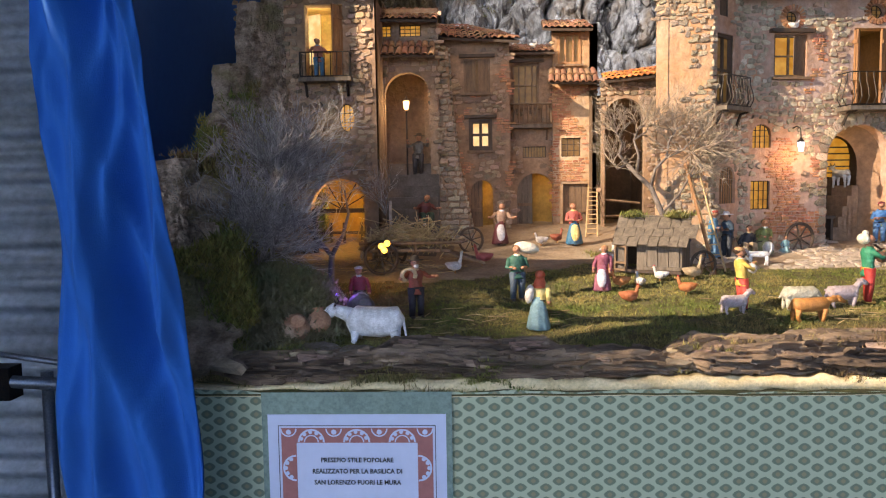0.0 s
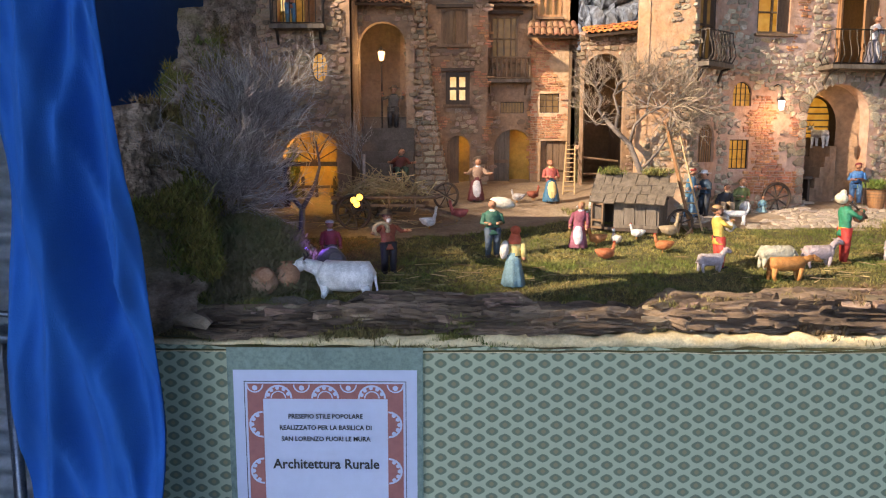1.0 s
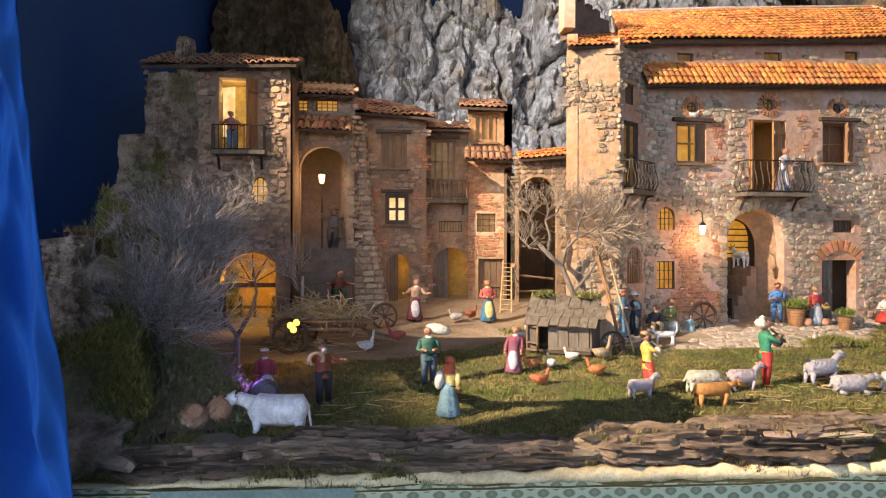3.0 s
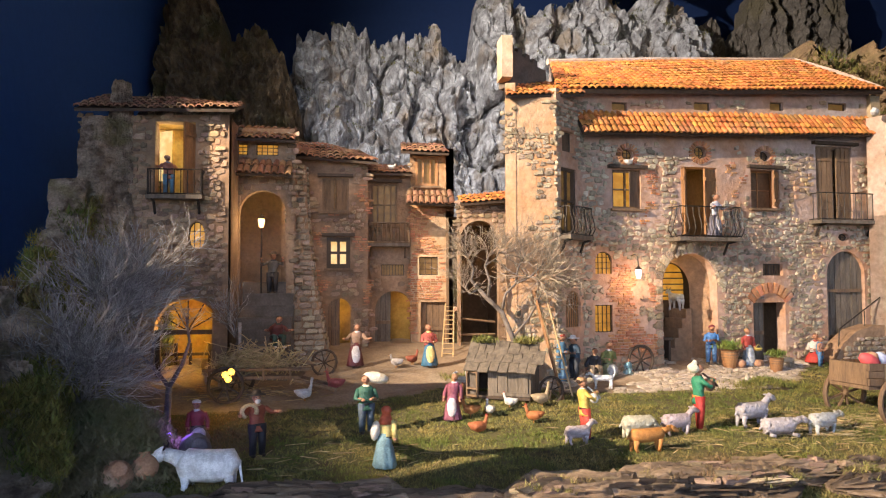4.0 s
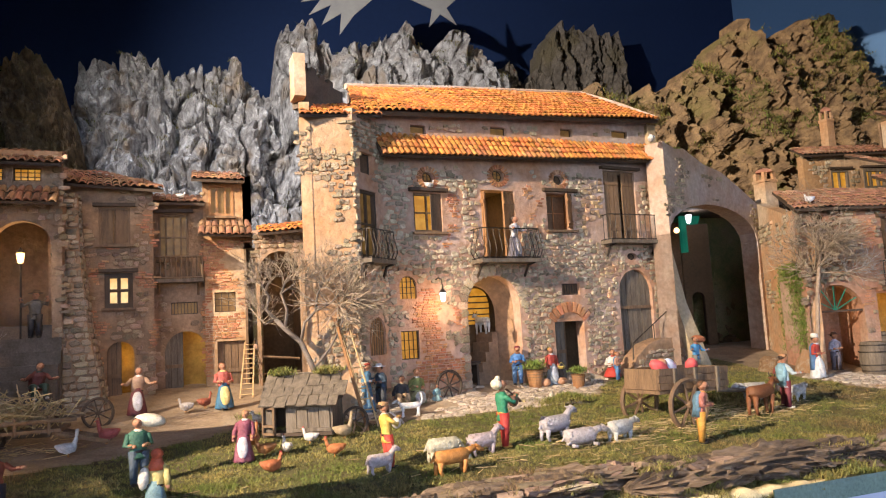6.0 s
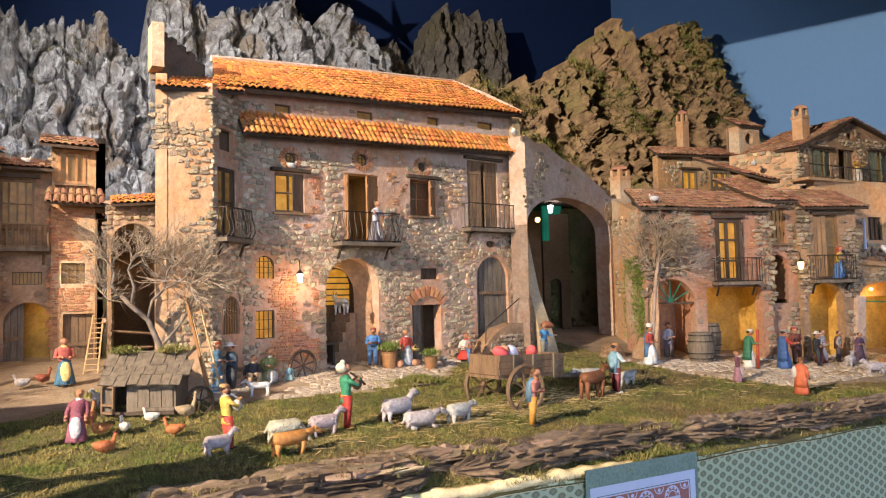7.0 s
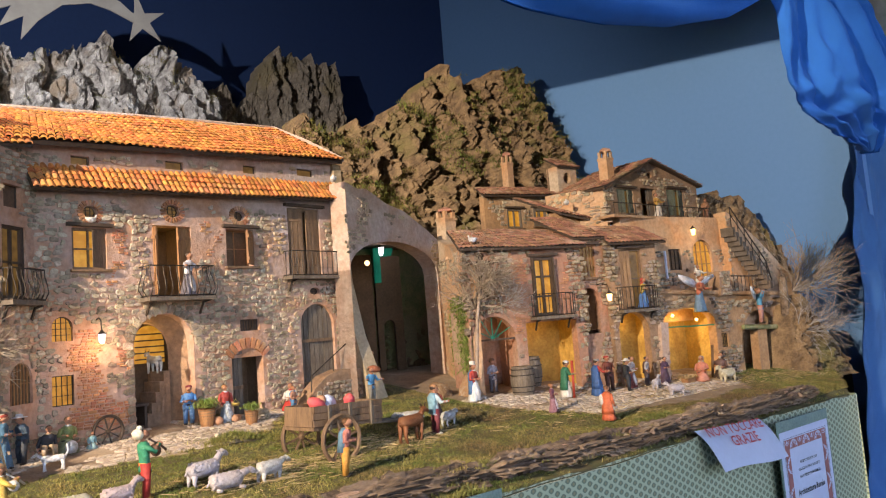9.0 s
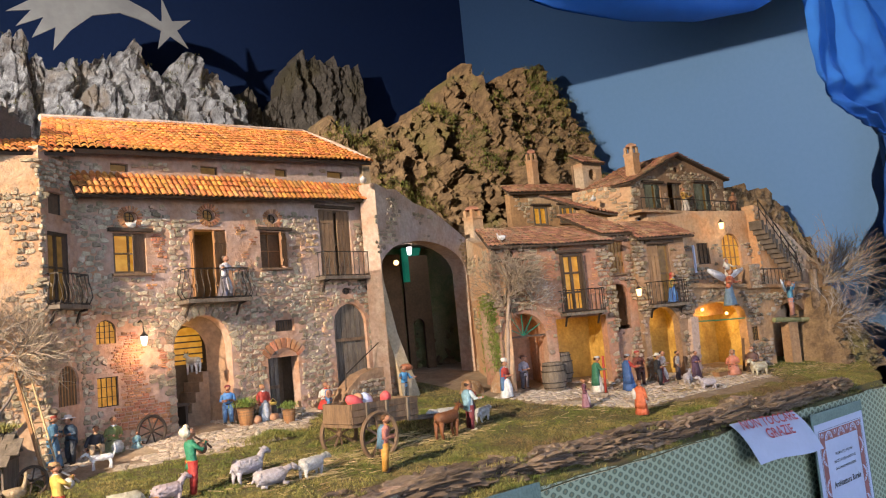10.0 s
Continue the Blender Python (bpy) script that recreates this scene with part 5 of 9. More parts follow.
# thick plaster reveal of the porch, narrowing inwards
b = Build()
ring = [(porch[0], porch[2])] + [(porch[0] + (porch[1] - porch[0]) * (0.5 - 0.5 * math.cos(math.pi * i / 16)),) for i in range(17)] + [(porch[1], porch[2])]
ring = [(p[0], p[1] if len(p) > 1 else span(porch, p[0])[1]) for p in ring]
for (ua, za), (ub, zb) in zip(ring, ring[1:]):
    ia, ib = (porch[0] + (u - porch[0]) * 0.80 for u in (ua, ub))
    ja, jb = (z - 0.018 * (z - porch[2]) / (porch[3] - porch[2]) for z in (za, zb))
    b.add((f.at(ua, za, -0.028), f.at(ub, zb, -0.028), f.at(ib, jb, -0.065), f.at(ia, ja, -0.065)), ((0, 1, 2, 3),))
b.make("porch_reveal", M["plaster_brown"], h, "worn tan plaster inside the arch", smooth=True)
# brick rings round the oval windows
for o in rounds[:3]:
    cu, cz, ru, rz = (o[0] + o[1]) / 2, (o[2] + o[3]) / 2, (o[1] - o[0]) / 2, (o[3] - o[2]) / 2
    b = Build()
    for k in range(20):
        a = 2 * math.pi * k / 20
        b.box(f.matrix(cu + (ru + 0.0065) * math.cos(a), cz + (rz + 0.0065) * math.sin(a), 0.001 + rng.uniform(0, 0.001)) @ pose(0, 0, 0, 0, 90 - math.degrees(a), rng.uniform(-3, 3)), (0.0044, 0.005, 0.011 + rng.uniform(-0.002, 0.002)))
    b.make("brick_ring", M["brick_joined"], h)
# brick arch over the small door
b = Build()
for k in range(9):
    a = radians(38 + 13 * k)
    b.box(f.matrix(0.511 + 0.062 * math.cos(a), 1.185 + 0.058 * math.sin(a), 0.002) @ pose(0, 0, 0, 0, 90 - math.degrees(a), 0), (0.0095, 0.008, 0.024))
b.make("brick_arch", M["brick_joined"], h)
# stone ring of the porch
slots = []
for k in range(15):
    a = radians(4 + 12.3 * k)
    slots.append((f.matrix(0.3065 + 0.080 * math.cos(a), 1.251 + 0.080 * math.sin(a), 0.0) @ pose(0, 0, 0, 0, 90 - math.degrees(a), 0), (0.016, 0.004, 0.024)))
for k in range(11):
    slots.append((f.matrix(0.229, 1.05 + 0.019 * k, 0.0), (0.018, 0.004, 0.017)))
# stone skin: more stone at the sides and foot, plaster between
skin = clear_of(ops, 0.004)


def stone_here(u, z):
    s = fbm(u * 7, z * 7, 12, 3) + 0.40
    if z > 1.644 + 0.048 * u / 0.8:
        return False
    if 1.565 < z < 1.62 + 0.045 * u / 0.8:
        return False
    if u < 0.25:
        return s > -0.45 if z < 1.52 else s > -0.1
    if z < 1.24 and u > 0.36:
        return s > -0.2 or u > 0.56
    if u > 0.56 and z < 1.40:
        return s > -0.35
    if z < 1.45 and u < 0.50:
        return s > -0.2
    return s > 0.34


bricks_here = lambda u, z: 0.10 < u < 0.24 and 1.10 < z < 1.30 and fbm(u * 11, z * 11, 4, 3) > 0.02 or 0.18 < u < 0.235 and 1.38 < z < 1.50 and fbm(u * 18, z * 18, 14, 3) > -0.05 or 0.36 < u < 0.47 and 1.42 < z < 1.55 and fbm(u * 15, z * 15, 7, 3) > 0.0
lay(w, "brick", coursed(f, 0.05, 0.5, 1.09, 1.56, 0.0120, 0.0055, both(skin, bricks_here), 0.0025), 120, tuple(f.at(0.17, 1.25)), "brick")
slots += coursed(f, 0.055, f.length, 1.035, 1.70, 0.0155, 0.0112, both(skin, stone_here, lambda u, z: not bricks_here(u, z)), 0.0030, 0.0009, 0.7, 14)
lay(w, "rubble", slots, 300, tuple(f.at(0.40, 1.15)))
e0, e1 = Vector((0.530, 1.395, 1.567)), Vector((1.285, 1.505, 1.600))
tiled_roof(h, e0, e1, (1.285, 1.548, 1.650), (0.525, 1.440, 1.620), 0.0135, 0.0195, M["tile"], M["wood_dark"], 0.007, 0, 0.0012)
tiled_roof(h, (0.470, 1.395, 1.655), (1.305, 1.515, 1.708), (1.225, 1.740, 1.842), (0.520, 1.610, 1.775), 0.0142, 0.0215, M["tile"], M["wood_dark"], 0.009, 300, 0.0022)
b = Build()
b.tube([(0.515, 1.612, 1.778), (0.8, 1.665, 1.808), (1.225, 1.743, 1.846), (1.275, 1.64, 1.785), (1.307, 1.52, 1.712)], 0.0075, 6)
b.make("ridge", M["plaster_light"], h)
b = Build()
b.add([(1.29, 1.545, 1.0), (1.29, 1.545, 1.71), (1.225, 1.75, 1.84), (1.225, 1.75, 1.0), (0.52, 1.62, 1.0), (0.52, 1.62, 1.775)], ((0, 3, 2, 1), (3, 4, 5, 2)))
b.make("side_wall", M["plaster_pink"], h)
# flaring buttress at the corner
b = Build()
prof = [(1.70, 0.800, 0.826, 0.012), (1.55, 0.800, 0.824, 0.020), (1.38, 0.800, 0.828, 0.030), (1.24, 0.806, 0.842, 0.050), (1.12, 0.815, 0.862, 0.080), (1.02, 0.82, 0.88, 0.10)]
for (za, a0, a1, da), (zb, c0, c1, dc) in zip(prof, prof[1:]):
    b.add((f.at(a0, za, da), f.at(a1, za, da), f.at(c1, zb, dc), f.at(c0, zb, dc), f.at(a0, za, -0.05), f.at(a1, za, -0.05), f.at(c1, zb, -0.05), f.at(c0, zb, -0.05)), ((3, 2, 1, 0), (2, 6, 5, 1), (0, 4, 7, 3)))
bt = b.make("buttress", M["plaster_tan"], h)
# ramp wall with a rail below the blind arch
b = Build()
fr = Face(tuple(f.at(0.64, 0, 0.055))[:2], tuple(f.at(0.84, 0, 0.055))[:2])
wall_mesh(b, fr, 1.02, [(0.0, 1.085), (0.02, 1.118), (0.06, 1.146), (0.11, 1.158), (0.2, 1.152)], 0.045)
rw = b.make("ramp_wall", M["plaster_brown"], h)
lay(rw, "stone", coursed(fr, 0, 0.2, 1.03, 1.15, 0.016, 0.011, lambda u, z: z < lerp([(0.0, 1.075), (0.02, 1.108), (0.06, 1.136), (0.2, 1.142)], u)), 100)
b = Build()
b.tube([fr.at(0.015, 1.10, -0.01), fr.at(0.02, 1.150, -0.01), fr.at(0.16, 1.235, -0.01)], 0.0016, 5)
b.tube([fr.at(0.09, 1.155, -0.01), fr.at(0.09, 1.19, -0.01)], 0.0014, 5)
b.make("rail", M["iron"], h)

# ---- tower of the great house ----
h = base("tower", (0.42, 1.42, 1.06), "orange plaster tower with a crenellated parapet beside the great house", "tower")
f = Face((0.362, 1.378), (0.463, 1.364))
w = walls(h, f, 1.02, 1.63, 0.02, [], "plaster_orange")
fs = Face((0.463, 1.364), (0.540, 1.437))
td, tw, tf = R(0.016, 0.080, 1.357, 1.492), R(0.022, 0.070, 1.525, 1.568), A(0.030, 0.092, 1.165, 1.240)
ws_ = walls(h, fs, 1.02, 1.65, 0.02, [td, tw, tf], "plaster_pink", "side_wall")
window(h, fs, td, "dim", "wood_dark", (2, 2), 0.012, 0.006)
window(h, fs, tw, "interior", "wood_dark", (1, 1), 0.012, 0.002)
window(h, fs, tf, "interior", "wood_warm", (7, 2), 0.006, 0.002)
fl = Face((0.418, 1.62), (0.362, 1.378))
walls(h, fl, 1.02, 1.66, 0.02, [], "plaster_orange", "side_wall")
balcony(h, fs, 0.004, 0.100, 1.352, 0.028, 0.058, 8, "iron", 0.008)
lay(w, "rubble", coursed(f, 0.0, f.length, 1.04, 1.62, 0.014, 0.0105, both(lambda u, z: fbm(u * 10, z * 10, 21, 3) > 0.12 - 3.6 * u - 1.2 * max(0.0, z - 1.50)), 0.0030, 0.001, 0.6, 12), 160, tuple(f.at(0.07, 1.5)))
lay(ws_, "rubble", coursed(fs, 0.0, fs.length, 1.04, 1.64, 0.015, 0.011, both(clear_of([td, tw, tf]), patches(23, -0.3, 10)), 0.003), 100)
tiled_roof(h, (0.358, 1.352, 1.628), (0.530, 1.385, 1.645), (0.535, 1.47, 1.690), (0.372, 1.44, 1.672), 0.0125, 0.026, M["tile"], M["wood_dark"])
b = Build()
b.box(pose(0.366, 1.40, 1.715, 0, 0, 0), (0.022, 0.05, 0.085))
b.make("post", M["plaster_orange"], h)
b = Build()
fp = Face((0.376, 1.405), (0.472, 1.470))
wall_mesh(b, fp, 1.66, [(0, 1.752), (0.016, 1.752), (0.0161, 1.738), (0.026, 1.738), (0.0261, 1.748), (0.040, 1.746), (0.0401, 1.732), (0.05, 1.73), (0.0501, 1.74), (0.064, 1.738), (0.0641, 1.726), (0.074, 1.724), (0.0741, 1.734), (0.088, 1.73), (0.0881, 1.718), (0.105, 1.716)], 0.03)
# Parapet takes the darkened stone because this face lies in shade.
b.make("parapet", M["stone_shaded"], h)

# ---- ruined arch between the houses ----
h = base("ruined_arch", (1.5, 1.57, 1.06), "broad ruined stone arch between two houses", "arch")
f = Face((1.275, 1.468), (1.74, 1.66))
span_o = (0.0, 0.488, 0.98, 1.497, "low")
topline = [(0, 1.640), (0.06, 1.628), (0.10, 1.634), (0.2, 1.604), (0.30, 1.592), (0.43, 1.548), (0.503, 1.520)]
w = walls(h, f, 1.02, topline, 0.05, [span_o], "plaster_light")
lay(w, "rubble", coursed(f, 0.0, 0.50, 1.40, 1.66, 0.018, 0.012, both(clear_of([span_o]), lambda u, z: z < lerp(topline, u) - 0.008 and fbm(u * 9, z * 9, 31, 3) > 0.02), 0.0022), 200)
fa = Face((1.745, 1.668), (1.565, 1.350))
wall2 = [(0.0, 1.52), (0.12, 1.49), (0.25, 1.455), (0.366, 1.45)]
ww = walls(h, fa, 1.0, wall2, 0.03, [], "plaster_orange", "side_wall")
lay(ww, "rubble", coursed(fa, 0.0, 0.36, 1.04, 1.45, 0.018, 0.013, patches(33, 0.12, 8), 0.003), 80)
ft = Face((1.27, 1.56), (1.27, 2.6))
b = Build()
wall_mesh(b, Face((1.25, 2.45), (2.15, 2.45)), 1.0, 1.60, 0.03)
wall_mesh(b, Face((1.30, 2.02), (2.1, 2.02)), 1.0, 1.545, 0.02)
b.make("back_wall", M["moss_dark"], h)
# Vault and inner walls get the darkened plaster as the passage's shade.
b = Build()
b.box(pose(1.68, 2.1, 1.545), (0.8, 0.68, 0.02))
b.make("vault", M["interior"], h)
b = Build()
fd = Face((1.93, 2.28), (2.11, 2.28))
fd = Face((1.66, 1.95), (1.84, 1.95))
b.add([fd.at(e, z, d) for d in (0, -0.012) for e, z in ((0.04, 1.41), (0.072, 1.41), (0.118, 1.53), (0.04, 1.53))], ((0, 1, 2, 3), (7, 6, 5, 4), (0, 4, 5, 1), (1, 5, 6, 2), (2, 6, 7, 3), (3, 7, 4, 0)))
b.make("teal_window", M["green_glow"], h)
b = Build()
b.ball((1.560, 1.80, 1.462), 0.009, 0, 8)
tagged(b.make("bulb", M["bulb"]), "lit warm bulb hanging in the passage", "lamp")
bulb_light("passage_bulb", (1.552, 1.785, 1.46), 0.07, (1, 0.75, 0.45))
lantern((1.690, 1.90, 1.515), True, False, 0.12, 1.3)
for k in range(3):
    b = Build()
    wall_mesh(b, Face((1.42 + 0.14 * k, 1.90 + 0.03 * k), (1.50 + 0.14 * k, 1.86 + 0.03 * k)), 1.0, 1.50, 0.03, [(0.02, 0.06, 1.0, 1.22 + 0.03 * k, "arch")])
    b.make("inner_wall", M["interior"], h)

# ---- right village ----
f = Face((1.56, 1.345), (2.183, 1.125))
h = base("village_house", (1.72, 1.33, 1.05), "grey stone and red plaster house with a lit balcony", "house", "right village houses")
wa, da = R(0.014, 0.085, 1.313, 1.403), R(0.201, 0.273, 1.252, 1.417)
aa, oa = A(0.003, 0.137, 1.0, 1.261), R(0.170, 0.330, 1.0, 1.236)
ro = (0.030, 0.062, 1.414, 1.436, "round")
w = walls(h, f, 1.0, 1.452, 0.03, [wa, da, aa, oa, ro], "plaster_red", u_from=0.0, u_to=0.36)
room(h, f, 0.0, 0.145, 1.0, 1.28, 0.13, "plaster_red", 0.032)
room(h, f, 0.15, 0.345, 1.0, 1.25, 0.13, "amber_wall", 0.032)
bulb_light("cellar_light", tuple(f.at(0.23, 1.21, -0.06)), 0.16, (1, 0.6, 0.12))
bulb_light("kitchen_light", tuple(f.at(0.06, 1.22, -0.07)), 0.07, (1, 0.55, 0.15))
window(h, f, wa, "interior", "wood", (2, 2), 0.02, 0.004, "", True)
window(h, f, ro, "interior", "iron", (2, 2), 0.01, 0.002)
window(h, f, da, "amber", "wood_dark", (2, 3), 0.012, 0.009, "", True)
leaf(h, f, 0.201, 1.255, 1.415, 0.018, 1, "wood_dark", 75, "door")
leaf(h, f, 0.273, 1.255, 1.415, 0.018, -1, "wood_dark", 75, "door")
balcony(h, f, 0.186, 0.315, 1.250, 0.036, 0.062, 10)
# Fan bars carry an added teal glow, with no lamp in them.
for k in range(5):
    a = radians(30 + 30 * k)
    b = Build()
    b.tube([f.at(0.070, 1.200, -0.008), f.at(0.070 + 0.062 * math.cos(a), 1.200 + 0.058 * math.sin(a), -0.008)], 0.0014, 4)
    b.make("glazing_bar", M["green_glow"], h)
b = Build()
b.box(f.matrix(0.070, 1.198, -0.008), (0.13, 0.005, 0.005))
b.make("transom", M["wood_dark"], h)
ok = clear_of([wa, da, aa, oa, ro])
lay(w, "stone", coursed(f, 0.0, 0.36, 1.02, 1.445, 0.017, 0.012, both(ok, lambda u, z: (u < 0.15 or z < 1.24 or u > 0.31) and fbm(u * 9, z * 9, 41, 3) > -0.35 or fbm(u * 12, z * 12, 42, 3) > 0.12), 0.0058, 0.001, 0.5, 9), 220, tuple(f.at(0.1, 1.2)))
lay(w, "brick", coursed(f, 0.13, 0.35, 1.20, 1.445, 0.014, 0.006, both(ok, patches(44, 0.12, 12)), 0.002), 60, None, "brick")
tiled_roof(h, f.at(-0.025, 1.446, 0.03), f.at(0.368, 1.442, 0.03), f.at(0.352, 1.512, -0.16), f.at(0.02, 1.520, -0.16), 0.0125, 0.026, M["tile_pink"], M["wood_dark"], wave=0.002)

h = base("village_house", (1.94, 1.25, 1.05), "narrow pink plaster house with an arched upper doorway", "house", "right village houses")
wb, db = R(0.366, 0.424, 1.352, 1.446), A(0.366, 0.424, 1.19, 1.322)
b = Build()
fb = Face(tuple(f.at(0.0, 0, -0.02))[:2], tuple(f.at(1.0, 0, -0.02))[:2])
wall_mesh(b, fb, 1.0, 1.47, 0.02, [wb, db], 0, 0.352, 0.452)
w = b.make("wall", M["plaster_red"], h)
window(h, fb, wb, "dim", "wood_warm", (5, 5), 0.008, 0.003, "", True)
room(h, fb, 0.36, 0.425, 1.2, 1.335, 0.06, "plaster_ochre", 0.021)
tiled_roof(h, fb.at(0.35, 1.468, 0.015), fb.at(0.455, 1.468, 0.015), fb.at(0.455, 1.56, -0.20), fb.at(0.33, 1.56, -0.20), 0.0125, 0.026, M["tile_pink"], M["wood_dark"])
lay(w, "stone", coursed(fb, 0.355, 0.45, 1.02, 1.46, 0.016, 0.012, both(clear_of([wb, db]), patches(47, -0.12, 12)), 0.0055), 60)
lantern(tuple(fb.at(0.432, 1.292, 0.045)), False, True, 0.12)

h = base("village_house", (2.07, 1.22, 1.05), "grey stone house with a balcony over an amber arch", "house", "right village houses")
dc, ac = R(0.494, 0.571, 1.255, 1.428), A(0.470, 0.575, 1.0, 1.243)
w = walls(h, f, 1.0, 1.452, 0.03, [dc, ac], "plaster_brown", u_from=0.452, u_to=0.625)
room(h, f, 0.46, 0.60, 1.0, 1.25, 0.08, "amber_wall", 0.031)
bulb_light("arch_room_light", tuple(f.at(0.52, 1.21, -0.045)), 0.10, (1, 0.6, 0.12))
window(h, f, dc, "dim", "wood", (2, 2), 0.012, 0.005, "", True)
leaf(h, f, 0.494, 1.258, 1.425, 0.034, 1, "wood", 40, "door")
balcony(h, f, 0.468, 0.595, 1.250, 0.036, 0.066, 10)
lay(w, "stone", coursed(f, 0.455, 0.622, 1.02, 1.445, 0.017, 0.012, both(clear_of([dc, ac]), lambda u, z: fbm(u * 9, z * 9, 52, 3) > -0.3), 0.0058), 200)
tiled_roof(h, f.at(0.445, 1.446, 0.03), f.at(0.645, 1.446, 0.03), f.at(0.635, 1.506, -0.10), f.at(0.47, 1.510, -0.10), 0.0125, 0.026, M["tile_pink"], M["wood_dark"])

# ---- stable with terrace, gabled house above ----
h = base("stable", (2.32, 1.15, 1.04), "plaster stable with a wide amber lit arch under a terrace", "stable")
f = Face((2.16, 1.155), (2.80, 1.055))
ar = (0.0, 0.252, 1.0, 1.242, "low")
gr = A(0.375, 0.575, 1.0, 1.218)
latt = R(0.274, 0.306, 1.108, 1.152)
w = walls(h, f, 0.98, [(0, 1.31), (0.30, 1.275), (0.53, 1.265), (0.62, 1.22)], 0.03, [ar, gr, latt], "plaster_ochre")
window(h, f, latt, "dim", "iron", (4, 4), 0.008, 0.0018)
room(h, f, -0.03, 0.27, 1.0, 1.25, 0.14, "amber_wall", 0.032)
room(h, f, 0.36, 0.60, 0.99, 1.235, 0.10, "plaster_ochre", 0.032)
bulb_light("stable_light", tuple(f.at(0.05, 1.21, -0.03)), 0.20, (1, 0.6, 0.15))
bulb_light("stable_light", tuple(f.at(0.17, 1.19, -0.06)), 0.35, (1, 0.58, 0.10))
for u, z in ((0.05, 1.222), (0.155, 1.204)):
    b = Build()
    b.ball(f.at(u, z, 0.008), 0.0055, 0, 8)
    b.make("bulb", M["bulb"], h, "lit warm bulb")
# The beam's faint glow is in its material; it is no lamp.
b = Build()
b.tube([f.at(0.0, 1.19, -0.004), f.at(0.13, 1.185, -0.004), f.at(0.25, 1.183, -0.004)], 0.002, 5)
b.make("beam", M["green_glow"], h, "thin green beam given a faint glow")
b = Build()
b.tube([f.at(0.365, 1.166, 0.016), f.at(0.59, 1.152, 0.016)], 0.008, 7)
b.make("log_beam", M["moss_dark"], h, "mossy log beam")
b = Build()
b.box(f.matrix(0.458, 1.07, 0.0) @ pose(0, 0, 0, 0, 2, 0), (0.046, 0.03, 0.165))
b.make("pillar", M["plaster_ochre"], h)
lay(w, "stone", coursed(f, 0.0, 0.62, 1.0, 1.27, 0.018, 0.012, both(clear_of([ar, gr, latt]), lambda u, z: z < lerp([(0, 1.30), (0.30, 1.265), (0.53, 1.255), (0.62, 1.21)], u), patches(57, -0.42, 10)), 0.0062, 0.001, 0.5, 9), 260)
b = Build()
b.box(f.matrix(0.28, 1.283, -0.08) @ pose(0, 0, 0, 0, 3, 0), (0.60, 0.18, 0.012))
b.make("terrace", M["plaster_ochre"], h)
b = Build()
b.box(f.matrix(-0.018, 1.115, 0.02) @ pose(0, 0, 0, 0, 5, 0), (0.030, 0.018, 0.18))
b.make("broken_pillar", M["plaster_light"], h)
fu = Face(tuple(f.at(-0.02, 0, -0.10))[:2], tuple(f.at(0.52, 0, -0.10))[:2])
fan = A(0.325, 0.418, 1.345, 1.468)
sw = R(0.205, 0.262, 1.368, 1.438)
w = walls(h, fu, 1.2, [(0, 1.545), (0.46, 1.545), (0.54, 1.44)], 0.03, [fan, sw], "plaster_orange", "upper_wall")
window(h, fu, fan, "amber", "wood_warm", (4, 3), 0.010, 0.004)
window(h, fu, sw, "interior", "wood_dark", (3, 3), 0.010, 0.003)
lantern(tuple(fu.at(0.30, 1.492, 0.03)), False, False, 0.22)
lay(w, "stone", coursed(fu, 0.0, 0.52, 1.29, 1.43, 0.018, 0.012, both(clear_of([fan, sw]), patches(59, -0.2, 10)), 0.005), 60)
b = Build()
b.tube([fu.at(0.165, 1.43, 0.02), fu.at(0.165, 1.34, 0.02)], 0.004, 6)
b.make("onion_string", M["paper"], h, "hanging string of pale onions")
b = Build()
b.box(f.matrix(0.300, 1.312, -0.004), (0.055, 0.045, 0.078))
pier = b.make("gate_pier", M["plaster_brown"], h)
fpier = Face(tuple(f.at(0.272, 0, 0.019))[:2], tuple(f.at(0.328, 0, 0.019))[:2])
lay(pier, "rubble", coursed(fpier, 0.0, 0.056, 1.275, 1.348, 0.016, 0.011, lambda u, z: 0 < u < 0.056, 0.004, 0.001, 0.5, 8), 40)
for k in range(9):
    b = Build()
    u = 0.338 + 0.019 * k
    b.tube([f.at(u, 1.278, -0.006), f.at(u, 1.336, -0.006)], 0.0014, 5)
    b.make("rail_bar", M["wood_dark"], h)
b = Build()
b.tube([f.at(0.325, 1.336, -0.006), f.at(0.50, 1.330, -0.006)], 0.0022, 5)
b.make("handrail", M["wood_dark"], h)
# stairs up the flank of the hill
st = base("terrace_stairs", (2.70, 1.15, 1.3), "narrow stone stairs with an iron rail climbing to the upper terrace", "stairs")
for k in range(12):
    b = Build()
    s = k / 11
    b.box(pose(2.59 + 0.125 * s, 1.135 - 0.045 * s, 1.485 - 0.185 * s), (0.018, 0.045, 0.03))
    b.make("step", M["stone_shaded"], st)
rails = ((0.055, 0.0022), (0.028, 0.0016))
for lift, rr in rails:
    b = Build()
    b.tube([(2.585, 1.118, 1.515 + lift), (2.71, 1.075, 1.325 + lift), (2.725, 1.07, 1.315)], rr, 5)
    b.make("rail", M["iron"], st)
for k in range(6):
    s = k / 5
    b = Build()
    b.tube([(2.585 + 0.125 * s, 1.118 - 0.043 * s, 1.50 - 0.185 * s), (2.585 + 0.125 * s, 1.118 - 0.043 * s, 1.57 - 0.19 * s)], 0.0018, 5)
    b.make("rail_bar", M["iron"], st)
b = Build()
